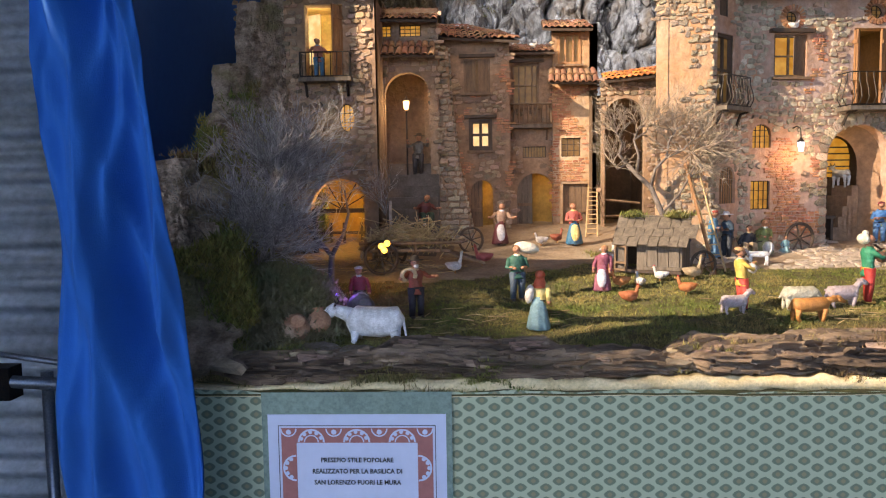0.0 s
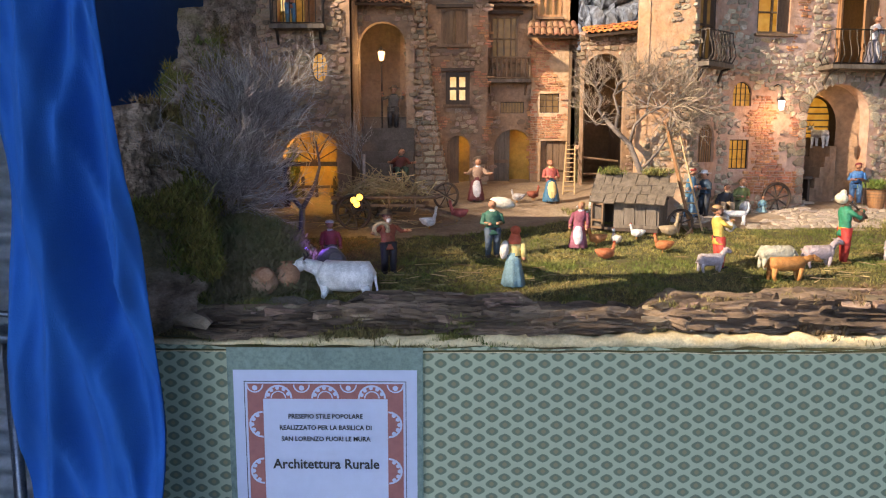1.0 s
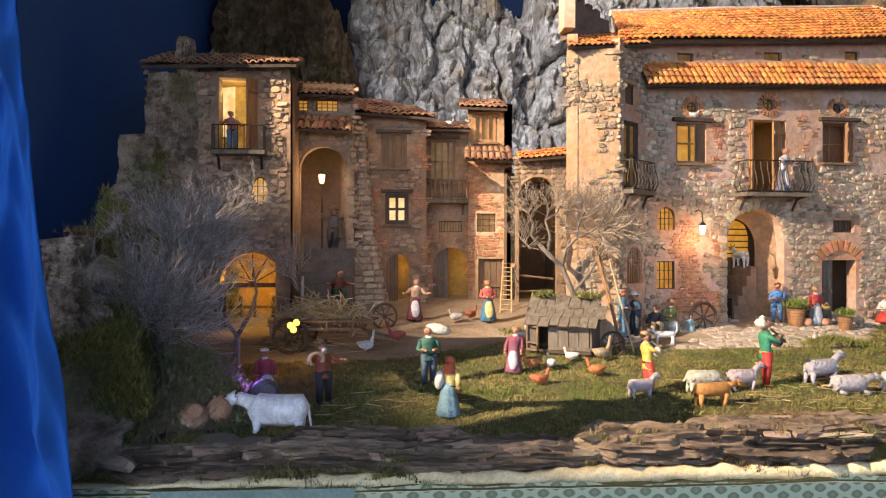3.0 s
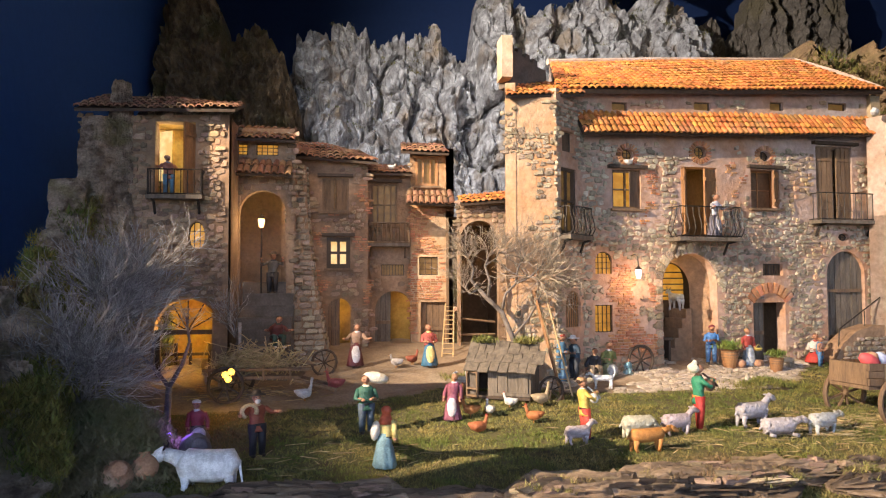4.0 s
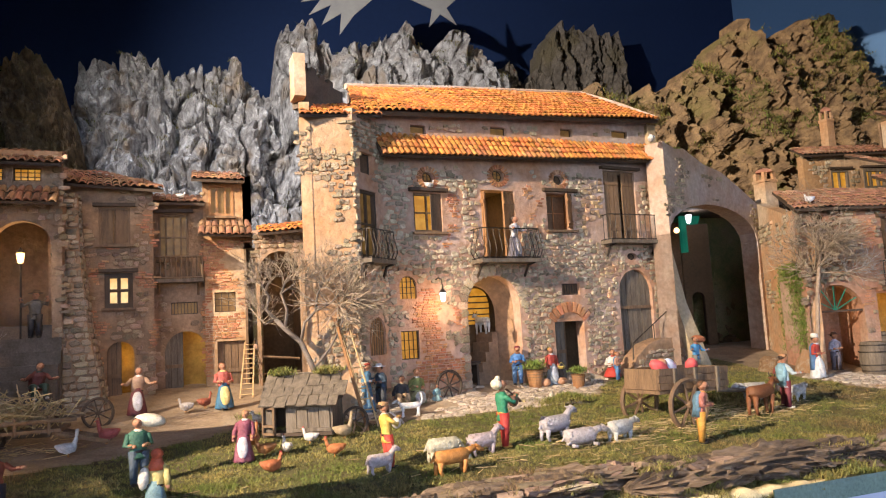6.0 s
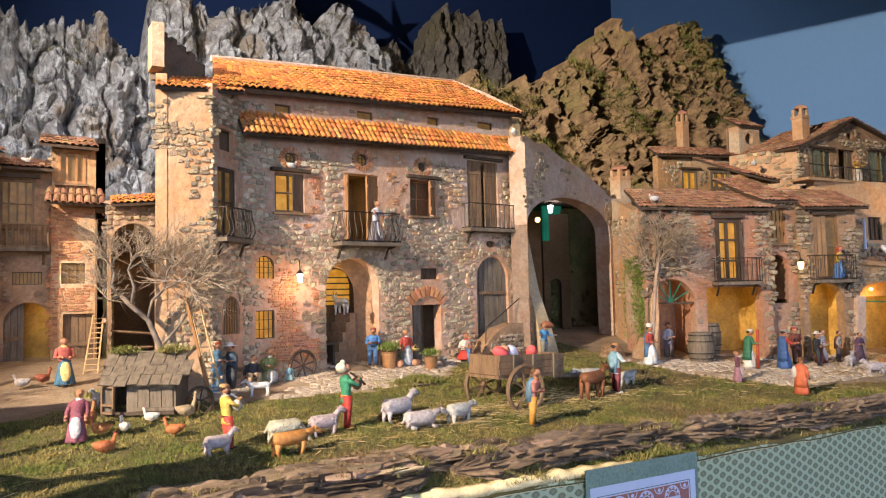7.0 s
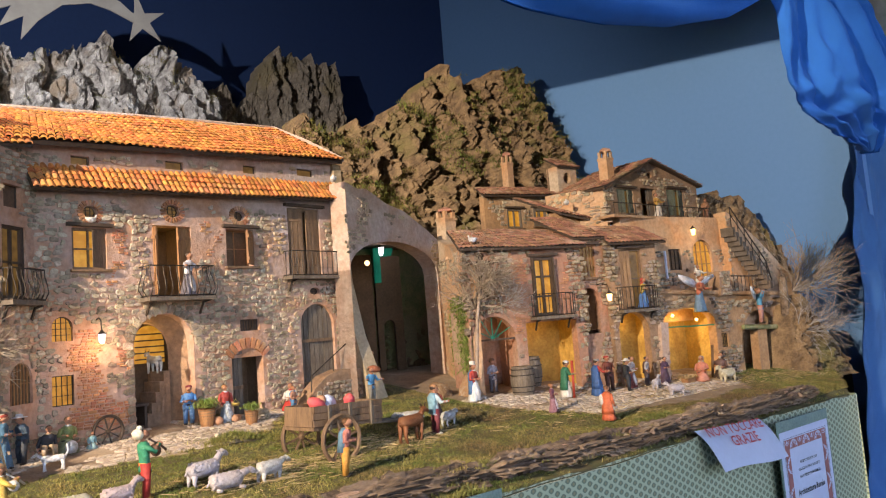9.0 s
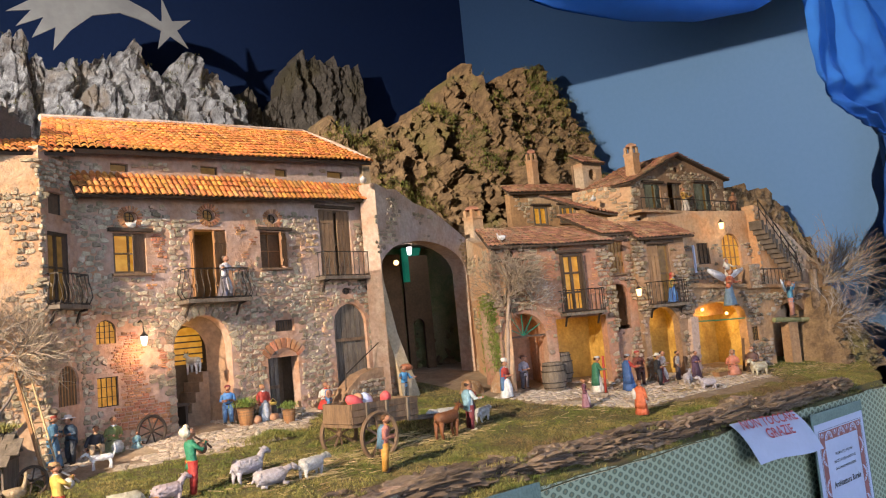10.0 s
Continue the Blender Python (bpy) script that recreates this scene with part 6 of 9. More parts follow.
fh = Face((2.615, 1.150), (2.975, 1.102))
slope = [(0.0, 1.56), (0.015, 1.555), (0.155, 1.47), (0.265, 1.385), (0.363, 1.31)]
wall_mesh(b, fh, 1.15, slope, 0.05)
ww = b.make("slope_wall", M["plaster_orange"], st)
lay(ww, "rubble", coursed(fh, 0.0, 0.36, 1.25, 1.62, 0.016, 0.011, both(lambda u, z: z < lerp(slope, u) - 0.012, patches(71, -0.15, 8)), 0.003, 0.001, 0.6, 12), 160)

h = base("gabled_house", (2.4, 1.33, 1.54), "small gabled stone house with a terrace and three openings", "house", "right village houses")
f = Face((2.13, 1.285), (2.66, 1.275))
wl, wr, dr = R(0.062, 0.148, 1.562, 1.642), R(0.340, 0.440, 1.562, 1.655), R(0.19, 0.275, 1.53, 1.652)
ro = (0.235, 0.268, 1.688, 1.708, "round")
w = walls(h, f, 1.53, [(0, 1.648), (0.245, 1.742), (0.53, 1.680)], 0.03, [wl, wr, dr, ro], "plaster_brown")
room(h, f, 0.18, 0.29, 1.53, 1.66, 0.08, "amber_wall", 0.031)
for o in (wl, wr):
    window(h, f, o, "dim", "leaf_green", (2, 1), 0.012, 0.004, "", True)
    for side in (0, 1):
        leaf(h, f, o[side], o[2], o[3], (o[1] - o[0]) * 0.42, 1 - 2 * side, "leaf_green", 14)
window(h, f, ro, "interior", "iron", (1, 1), 0.012, 0.002)
plank_door(h, f, dr, "wood_grey", 0.012, 3, (0.55, 1.0))
lay(w, "rubble", coursed(f, 0.0, 0.53, 1.54, 1.73, 0.017, 0.012, both(clear_of([wl, wr, dr, ro]), lambda u, z: z < lerp([(0, 1.64), (0.245, 1.732), (0.53, 1.67)], u) and fbm(9 * u, 9 * z, 61, 3) > -0.4), 0.0036, 0.001, 0.5, 8), 160)
fl = Face((2.07, 1.48), (2.13, 1.285))
w = walls(h, fl, 1.30, 1.645, 0.02, [], "plaster_orange", "side_wall")
lay(w, "rubble", coursed(fl, 0.0, 0.2, 1.45, 1.635, 0.016, 0.011, patches(66, -0.1, 10), 0.003, 0.001, 0.6, 10), 60)
tiled_roof(h, f.at(-0.025, 1.640, -0.22), f.at(-0.025, 1.640, 0.018), f.at(0.247, 1.750, 0.018), f.at(0.247, 1.750, -0.22), 0.0135, 0.03, M["tile_pink"], M["wood_dark"])
tiled_roof(h, f.at(0.545, 1.676, 0.018), f.at(0.545, 1.676, -0.22), f.at(0.247, 1.750, -0.22), f.at(0.247, 1.750, 0.018), 0.0135, 0.03, M["tile_pink"], M["wood_dark"])
b = Build()
b.box(f.matrix(0.25, 1.543, 0.02), (0.56, 0.06, 0.008))
b.make("terrace", M["plaster_ochre"], h)
for k in range(16):
    b = Build()
    u = -0.02 + 0.0365 * k
    b.tube([f.at(u, 1.545, 0.046), f.at(u, 1.585, 0.046)], 0.0013, 5)
    b.make("rail_bar", M["iron"], h)
b = Build()
b.tube([f.at(-0.02, 1.585, 0.046), f.at(0.53, 1.585, 0.046)], 0.0018, 5)
b.make("handrail", M["iron"], h)


def chimney(place, width, height, label):
    th = base("chimney", place, label, "chimney", "chimneys")
    x, y, z = place
    b = Build()
    s = width / 2
    for dx, dy in ((-1, -1), (1, -1), (1, 1), (-1, 1)):
        b.box(pose(x + dx * s * 0.72, y + dy * s * 0.72, z + height * 0.78), (s * 0.5, s * 0.5, height * 0.22))
    b.box(pose(x, y, z + height * 0.33), (width, width, height * 0.68))
    b.box(pose(x, y, z + height * 0.69), (width * 1.12, width * 1.12, height * 0.06))
    b.make("shaft", M["plaster_orange"], th)
    b = Build()
    b.lathe(pose(x, y, z + height * 0.89), [(s * 1.45, 0), (s * 1.3, height * 0.05), (s * 0.4, height * 0.11)], 4)
    b.make("cap", M["tile_pink"], th)
    return th


chimney((2.185, 1.31, 1.655), 0.034, 0.125, "orange plaster chimney pot with a tiled cap")
chimney((2.20, 1.40, 1.575), 0.044, 0.085, "squat plaster chimney beside the roof")
chimney((2.445, 2.0, 1.78), 0.034, 0.17, "slim plaster watch tower on the brown hill")

h = base("village_house", (2.33, 1.9, 1.45), "pale plaster house on the slope with two lit windows", "house", "right village houses")
f = Face((2.155, 1.86), (2.54, 1.80))
wl, wr = R(0.105, 0.175, 1.598, 1.672), R(0.233, 0.325, 1.605, 1.676)
w = walls(h, f, 1.3, [(0, 1.722), (0.39, 1.735)], 0.03, [wl, wr], "plaster_ochre")
lay(w, "rubble", coursed(f, 0.0, 0.39, 1.50, 1.715, 0.017, 0.012, both(clear_of([wl, wr]), patches(81, -0.1, 10)), 0.0034, 0.001, 0.5, 9), 80)
window(h, f, wl, "amber", "wood_grey", (2, 1), 0.01, 0.007, "", True)
window(h, f, wr, "amber", "wood_grey", (3, 1), 0.01, 0.010, "", True)
tiled_roof(h, f.at(-0.02, 1.718, 0.03), f.at(0.41, 1.730, 0.03), f.at(0.38, 1.785, -0.12), f.at(0.05, 1.775, -0.12), 0.015, 0.03, M["tile_pink"], M["wood_dark"])
bt = base("bell_tower", (2.55, 1.80, 1.69), "small plaster bell tower with a round hole and tiled cap", "tower")
fbt = Face((2.495, 1.775), (2.60, 1.765))
hole = (0.032, 0.074, 1.775, 1.82, "round")
walls(bt, fbt, 1.66, 1.845, 0.05, [hole], "plaster_orange")
b = Build()
b.box(fbt.matrix(0.0525, 1.752, -0.058), (0.105, 0.008, 0.185))
b.make("back_wall", M["plaster_brown"], bt)
tiled_roof(bt, fbt.at(-0.01, 1.842, 0.014), fbt.at(0.115, 1.842, 0.014), fbt.at(0.10, 1.888, -0.07), fbt.at(0.005, 1.888, -0.07), 0.015, 0.03, M["tile_pink"], M["wood_dark"])
chimney((1.80, 1.68, 1.50), 0.045, 0.13, "small plaster pigeon tower above the ruined arch")

h = base("village_house", (2.14, 1.42, 1.3), "low house under a sloping faded tile roof", "house", "right village houses")
f = Face((2.02, 1.40), (2.20, 1.34))
fo = (0.06, 0.12, 1.50, 1.535, "round")
walls(h, f, 1.3, [(0, 1.575), (0.19, 1.535)], 0.03, [fo], "plaster_ochre")
window(h, f, fo, "amber", "wood", (2, 2), 0.01, 0.003)
tiled_roof(h, f.at(0.0, 1.57, 0.03), f.at(0.2, 1.53, 0.03), f.at(0.16, 1.62, -0.20), f.at(-0.04, 1.66, -0.20), 0.0135, 0.03, M["tile_pink"], M["wood_dark"])

# ---- cliff at the left end ----


def cliff(name, path, label, material, seed, rows=80, per=44):
    """A craggy bank along plan points (x, y, top, foot): it leans back as it rises."""
    b = Build()
    cols = (len(path) - 1) * per
    places = []
    for i in range(rows + 1):
        v = i / rows
        for j in range(cols + 1):
            s = j / per
            k = min(len(path) - 2, int(s))
            t = s - k
            p, q = path[k], path[k + 1]
            x, y, top, foot = (a + (c - a) * t for a, c in zip(p, q))
            w = Vector((q[0] - p[0], q[1] - p[1], 0)).normalized()
            n = Vector((w.y, -w.x, 0))
            top += 0.03 * fbm(s * 2.3, seed, 0, 4)
            z0 = 0.965
            z = z0 + (top - z0) * v
            cell = noise.voronoi(Vector((x * 17, y * 17 + seed, z * 15)))[0]
            r = 0.052 * (1 - abs(fbm(x * 11, y * 11, z * 6 + seed, 5)) * 1.7) + 0.014 * min(0.6, cell[1] - cell[0]) + 0.014 * fbm(x * 50, y * 50, z * 22, 4)
            o = Vector((x, y, 0)) + n * (foot * (1 - v) ** 1.5 + r)
            places.append((o.x, o.y, z))
    f = [(i * (cols + 1) + j, i * (cols + 1) + j + 1, (i + 1) * (cols + 1) + j + 1, (i + 1) * (cols + 1) + j) for i in range(rows) for j in range(cols)]
    b.add(places, f)
    back = [(x - 0.03, y + 0.015, z - 0.05) for x, y, z in places[rows * (cols + 1):]]
    k = len(b.v)
    b.v.extend(back)
    b.f.extend((rows * (cols + 1) + j, rows * (cols + 1) + j + 1, k + j + 1, k + j) for j in range(cols))
    b.m.extend([0] * cols)
    k2 = len(b.v)
    b.v.extend((x, y, 0.9) for x, y, z in back)
    b.f.extend((k + j, k + j + 1, k2 + j + 1, k2 + j) for j in range(cols))
    b.m.extend([0] * cols)
    return tagged(b.make(name, material), label, "rock"), places


bank, bank_points = cliff("cork_bank", [(-0.43, 0.82, 1.12, 0.0), (-0.345, 0.79, 1.13, 0.01), (-0.385, 0.90, 1.21, 0.05), (-0.43, 1.02, 1.26, 0.09), (-0.46, 1.18, 1.30, 0.10), (-0.50, 1.36, 1.37, 0.08), (-0.46, 1.50, 1.54, 0.06), (-0.40, 1.62, 1.68, 0.04)],
                          "cork bark bank with moss at the end of the stage", M["bark_up"], 7)


def bark_slab(cx, cy, w, z0, z1, yaw, seed, tilt=0.0):
    """An upright plate of bark with cross ridges, a part of the bank."""
    nu, nv = 44, 100
    m = Matrix.Translation((cx, cy, z0)) @ pose(0, 0, 0, tilt, 0, yaw)
    verts = []
    for i in range(nv + 1):
        z = (z1 - z0) * i / nv
        for j in range(nu + 1):
            s = j / nu - 0.5
            ww = w * (1 + 0.18 * fbm(z * 14, seed, 2, 3)) * (1 - 0.25 * (i / nv) ** 3)
            d = 0.32 * w * math.cos(math.pi * s) + 0.011 * (1 - 2.2 * abs(fbm(s * 1.6 + seed, z * 30, 1, 4))) + 0.007 * fbm(s * 9, z * 60, seed, 4)
            verts.append(m @ Vector((ww * s, -d, z)))
    b = Build()
    b.add(verts, [(i * (nu + 1) + j, i * (nu + 1) + j + 1, (i + 1) * (nu + 1) + j + 1, (i + 1) * (nu + 1) + j) for i in range(nv) for j in range(nu)])
    k = len(b.v)
    b.v.extend(m @ Vector((0, 0.02, (z1 - z0) * i / nv)) for i in range(nv + 1))
    for i in range(nv):
        for j in (0, nu):
            b.f.append((i * (nu + 1) + j, (i + 1) * (nu + 1) + j, k + i + 1, k + i))
            b.m.append(0)
    for j in range(nu):
        b.f.append((nv * (nu + 1) + j, nv * (nu + 1) + j + 1, k + nv))
        b.m.append(0)
    return b.make("bark_slab", M["bark_up"], bank)


bark_slab(-0.338, 0.806, 0.062, 0.962, 1.118, 12, 3, -4)
bark_slab(-0.372, 0.85, 0.07, 0.962, 1.19, 30, 8, -5)
bark_slab(-0.395, 0.93, 0.09, 0.97, 1.25, 50, 13, -6)
bark_slab(-0.425, 1.03, 0.10, 0.98, 1.25, 62, 19, -6)
bark_slab(-0.43, 1.42, 0.085, 1.15, 1.58, 22, 23, -3)
bark_slab(-0.455, 1.37, 0.10, 1.10, 1.45, 45, 29, -4)
bark_slab(-0.40, 1.45, 0.05, 1.2, 1.66, 8, 37, -2)

# ---- moss, straw, twigs ----
def tufts(name, places, material, label, size=0.006, blades=5, seed=1, lay_flat=0.6):
    """Fine pointed blades, a cluster at each place."""
    r = random.Random(seed)
    b = Build()
    for x, y, z in places:
        for _ in range(blades * 2):
            a = r.uniform(0, 6.28)
            l = size * r.uniform(0.5, 1.5)
            w = l * 0.11
            dx, dy = math.cos(a), math.sin(a)
            px, py = x + r.gauss(0, 0.8) * size, y + r.gauss(0, 0.8) * size
            up = l * r.uniform(0.25, 1.2) * lay_flat
            k = len(b.v)
            b.v.extend(((px - dy * w, py + dx * w, z - 0.001), (px + dy * w, py - dx * w, z - 0.001), (px + dx * l * 0.8, py + dy * l * 0.8, z + up)))
            b.f.append((k, k + 1, k + 2))
            b.m.append(0)
    return tagged(b.make(name, material), label, "moss", "", "stuff")


rg = random.Random(3)
spots = []
while len(spots) < 36000:
    x, y = rg.uniform(-0.42, 2.95), 0.785 + 0.95 * rg.random() ** 1.4
    if not on_road(x, y) and x < 2.47 + 1.9 * (y - 0.765) and (y < 1.56 or 1.24 < x < 1.48):
        spots.append((x, y, gz(x, y) + 0.004 * max(0, fbm(14 * x, 14 * y, 5, 3))))
tufts("moss", spots, M["moss_tuft"], "short green and ochre moss over the ground", 0.0044, 8, 2, 0.8)
spots = [p for p in (rg.choice(bank_points) for _ in range(26000)) if fbm(7 * p[0], 7 * p[1], 7 * p[2], 3) > (0.06 if p[2] < 1.25 else -0.10)]
tufts("moss", [(x + 0.004, y - 0.004, z) for x, y, z in spots], M["moss_hill"], "patchy olive moss on the cork bank", 0.0105, 6, 4, 0.9)
spots = []
for _ in range(5200):
    x, y = rg.gauss(-0.275, 0.045), rg.gauss(0.96, 0.05)
    k = 1 - ((x + 0.275) / 0.11) ** 2 - ((y - 0.96) / 0.12) ** 2
    if k > 0:
        spots.append((x, y, gz(x, y) + 0.095 * k * rg.uniform(0.3, 1.0)))
tufts("moss", spots, M["moss_dark"], "dark green mossy hedge under the dry bush", 0.0095, 9, 14, 0.7)
spots = []
for cx, cy, n, s in ((-0.27, 0.98, 900, 0.06), (-0.22, 0.83, 500, 0.05), (-0.10, 0.79, 260, 0.05), (0.02, 0.785, 200, 0.04), (0.45, 0.80, 150, 0.05), (0.75, 0.80, 220, 0.06), (1.0, 0.80, 260, 0.08), (1.3, 0.84, 300, 0.10), (0.86, 1.30, 160, 0.05), (1.2, 1.22, 300, 0.10), (1.7, 0.82, 200, 0.12), (0.31, 1.42, 150, 0.03), (0.90, 1.475, 60, 0.02), (2.1, 0.80, 260, 0.12)):
    for _ in range(n):
        x, y = rg.gauss(cx, s), max(0.768, rg.gauss(cy, s * 0.4))
        spots.append((x, y, gz(x, y) + max(0, 0.014 * (1 - ((x - cx) ** 2 + (y - cy) ** 2) / (s * s)))))
tufts("moss", spots, M["moss_tuft"], "taller ochre moss clumps along the edge", 0.0062, 12, 6, 1.0)

rh = random.Random(17)
hill = [p for p in CRAG_POINTS[51] if fbm(5 * p[0], 5 * p[1], 5 * p[2], 3) > 0.06]
tufts("moss", [(x, y - 0.010, z + 0.004) for x, y, z in rh.sample(hill, min(2600, len(hill)))], M["moss_hill"], "green and yellow moss in patches on the brown hill", 0.016, 8, 51, 0.8)
pale = [p for p in CRAG_POINTS[23] if fbm(6 * p[0], 6 * p[1], 6 * p[2], 3) > 0.30]
tufts("moss", [(x, y - 0.004, z) for x, y, z in rh.sample(pale, min(420, len(pale)))], M["moss_tuft"], "sparse ochre moss in the cracks of the pale cliff", 0.011, 5, 52, 0.8)
tufts("moss", [(x, 2.02 - 0.03 * rh.random(), rh.uniform(1.08, 1.42)) for x in (rh.uniform(1.36, 1.85) for _ in range(900))], M["moss_dark"], "dark green foliage hanging in the passage", 0.014, 6, 53, 0.8)


def twigs(b, start, direction, length, radius, depth, r, spread=0.5, mi=0, droop=0.0, splits=3):
    """Branches that fork and taper."""
    d = Vector(direction).normalized()
    p = Vector(start)
    path, n = [p.copy()], 4
    for _ in range(n):
        d = (d + Vector((r.uniform(-1, 1), r.uniform(-1, 1), r.uniform(-1, 1) - droop)) * 0.22).normalized()
        p = p + d * length / n
        path.append(p.copy())
    b.tube(path, [radius * (1 - 0.5 * i / n) for i in range(n + 1)], 4 if radius < 0.003 else 7, mi, False)
    if depth > 0:
        for k in range(splits):
            q = path[r.randint(2, n)] if k else path[-1]
            nd = (d + Vector((r.uniform(-1, 1), r.uniform(-1, 1), r.uniform(-0.6, 1) - droop)) * spread).normalized()
            twigs(b, q, nd, length * r.uniform(0.6, 0.9), radius * 0.68, depth - 1, r, spread, mi, droop, splits)


def shrub(name, place, seed, stems, length, radius, depth, spread, aim, material, label, trunk=None, splits=3, droop=0.0, width=0.5):
    r = random.Random(seed)
    th = base(name, place, label, "bush")
    b = Build()
    for _ in range(stems):
        d = Vector(aim) + Vector((r.uniform(-1, 1), r.uniform(-1, 1), r.uniform(-0.5, 0.8))) * width
        twigs(b, place, d, length * r.uniform(0.7, 1.2), radius, depth, r, spread, 0, droop, splits)
    tagged(b.make("crown", material, th), kind="stuff")
    if trunk:
        b = Build()
        b.tube(trunk, [radius * 3.5 * (1 - 0.12 * i) for i in range(len(trunk))], 7)
        b.make("trunk", material, th, smooth=True)
    return th


shrub("bush", (-0.315, 1.00, 1.09), 5, 36, 0.058, 0.0015, 3, 0.6, (0.05, -0.1, 0.7), M["twig"], "dense dry grey twig bush on the bank", [(-0.36, 1.03, 1.03), (-0.345, 1.01, 1.07), (-0.335, 1.0, 1.10)], 4, 0.0, 0.75)
shrub("bush", (-0.30, 1.08, 1.18), 6, 36, 0.056, 0.0014, 3, 0.65, (0.1, -0.1, 0.8), M["twig"], "tall dry grey twig bush beside the barn", [(-0.37, 1.12, 1.10), (-0.335, 1.10, 1.21)], 4, 0.0, 0.6)
shrub("bush", (-0.325, 0.97, 1.13), 25, 20, 0.052, 0.0012, 3, 0.6, (0.15, -0.35, 0.35), M["twig"], "dense dry grey twigs spilling down the bank", None, 4, 0.05, 0.85)
shrub("bush", (0.415, 1.335, 1.265), 26, 15, 0.045, 0.0016, 2, 0.8, (0.1, -0.1, 0.2), M["twig_pale"], "pale twig cloud hanging before the tower", None, 4, 0.05, 1.0)
shrub("bush", (-0.29, 1.22, 1.27), 9, 10, 0.045, 0.0010, 3, 0.6, (0.3, -0.2, 0.5), M["twig"], "dry grey twigs reaching over the barn", None, 3, 0.05, 0.6)
shrub("bush", (-0.175, 1.44, 1.15), 11, 9, 0.045, 0.0010, 3, 0.6, (0.0, -0.1, 0.9), M["twig"], "brown dry shrub by the alley stairs", [(-0.165, 1.44, 1.06), (-0.165, 1.44, 1.18)], 3, 0.0, 0.55)
shrub("bush", (2.78, 1.03, 1.27), 13, 40, 0.10, 0.0018, 3, 0.45, (1.0, -0.15, 0.30), M["twig_pale"], "pale dry thorn bush reaching out at the end of the stage", None, 3, 0.0, 0.42)
shrub("bush", (2.72, 1.00, 1.14), 14, 26, 0.07, 0.0013, 3, 0.6, (0.5, -0.3, 0.1), M["twig"], "brown dry brushwood beside the grotto", None, 3, 0.05, 0.7)
shrub("bush", (1.565, 1.325, 1.29), 15, 24, 0.06, 0.0012, 3, 0.6, (0.0, -0.3, 0.5), M["twig_pale"], "dry creeper hanging on the arch pier", None, 3, 0.1, 0.7)
shrub("bush", (1.575, 1.305, 1.34), 31, 26, 0.050, 0.0017, 2, 0.8, (0.05, -0.25, 0.15), M["twig_pale"], "dense dry climber crowning the arch pier", [(1.545, 1.325, 1.05), (1.553, 1.318, 1.15), (1.56, 1.312, 1.25), (1.575, 1.305, 1.35)], 4, 0.05, 1.0)
shrub("bush", (1.60, 1.315, 1.40), 16, 22, 0.045, 0.0009, 3, 0.7, (0.4, -0.15, -0.1), M["twig_pale"], "dry creeper spreading under the eave", None, 3, 0.1, 0.8)
shrub("bush", (1.645, 1.300, 1.29), 17, 16, 0.04, 0.0009, 3, 0.7, (0.0, -0.15, 0.3), M["twig"], "dry creeper beside the small window", None, 3, 0.1, 0.8)


def tree(place, limbs, seed, material, twig_mat, label, radius, twig_len, depth, tips_only=True):
    th = base("tree", place, label, "tree")
    b = Build()
    for path, r0, r1 in limbs:
        n = len(path) - 1
        b.tube(path, [r0 + (r1 - r0) * i / n for i in range(n + 1)], 7)
    b.make("trunk", material, th, smooth=True)
    b = Build()
    r = random.Random(seed)
    for path, r0, r1 in limbs[1:]:
        a = (Vector(path[-1]) - Vector(path[-2])).normalized()
        for k in range(10):
            q = Vector(path[-1]).lerp(Vector(path[-2]), r.random() * 0.8)
            twigs(b, q, a * 0.5 + Vector((r.uniform(-1, 1), r.uniform(-0.8, 0.6), r.uniform(-0.5, 1))), twig_len * r.uniform(0.6, 1.1), r1 * 0.75, depth, r, 0.85)
    tagged(b.make("crown", twig_mat, th), kind="stuff")
    return th


tree((0.385, 1.36, 1.06), [([(0.388, 1.345, 1.05), (0.382, 1.345, 1.10), (0.366, 1.348, 1.15), (0.345, 1.35, 1.20), (0.318, 1.352, 1.225), (0.30, 1.352, 1.245)], 0.0064, 0.0040), ([(0.30, 1.352, 1.245), (0.285, 1.35, 1.262), (0.29, 1.348, 1.285), (0.278, 1.345, 1.305)], 0.0037, 0.0018), ([(0.318, 1.352, 1.225), (0.322, 1.35, 1.26), (0.312, 1.348, 1.29), (0.322, 1.346, 1.315)], 0.0034, 0.0016),
      ([(0.345, 1.35, 1.20), (0.352, 1.345, 1.235), (0.372, 1.342, 1.255), (0.376, 1.34, 1.285), (0.39, 1.338, 1.31)], 0.0034, 0.0016), ([(0.366, 1.348, 1.15), (0.395, 1.34, 1.185), (0.412, 1.335, 1.215), (0.436, 1.332, 1.235)], 0.0030, 0.0014), ([(0.372, 1.342, 1.255), (0.40, 1.336, 1.268), (0.425, 1.332, 1.295)], 0.0023, 0.0013), ([(0.412, 1.335, 1.215), (0.425, 1.332, 1.25), (0.452, 1.33, 1.268)], 0.0023, 0.0012), ([(0.312, 1.348, 1.29), (0.335, 1.345, 1.305), (0.345, 1.343, 1.33)], 0.0019, 0.0011), ([(0.30, 1.352, 1.245), (0.282, 1.35, 1.235), (0.270, 1.348, 1.25)], 0.0023, 0.0012)],
     3, M["trunk_grey"], M["twig_pale"], "gnarled pale bare olive tree behind the shed", 0.009, 0.030, 3)
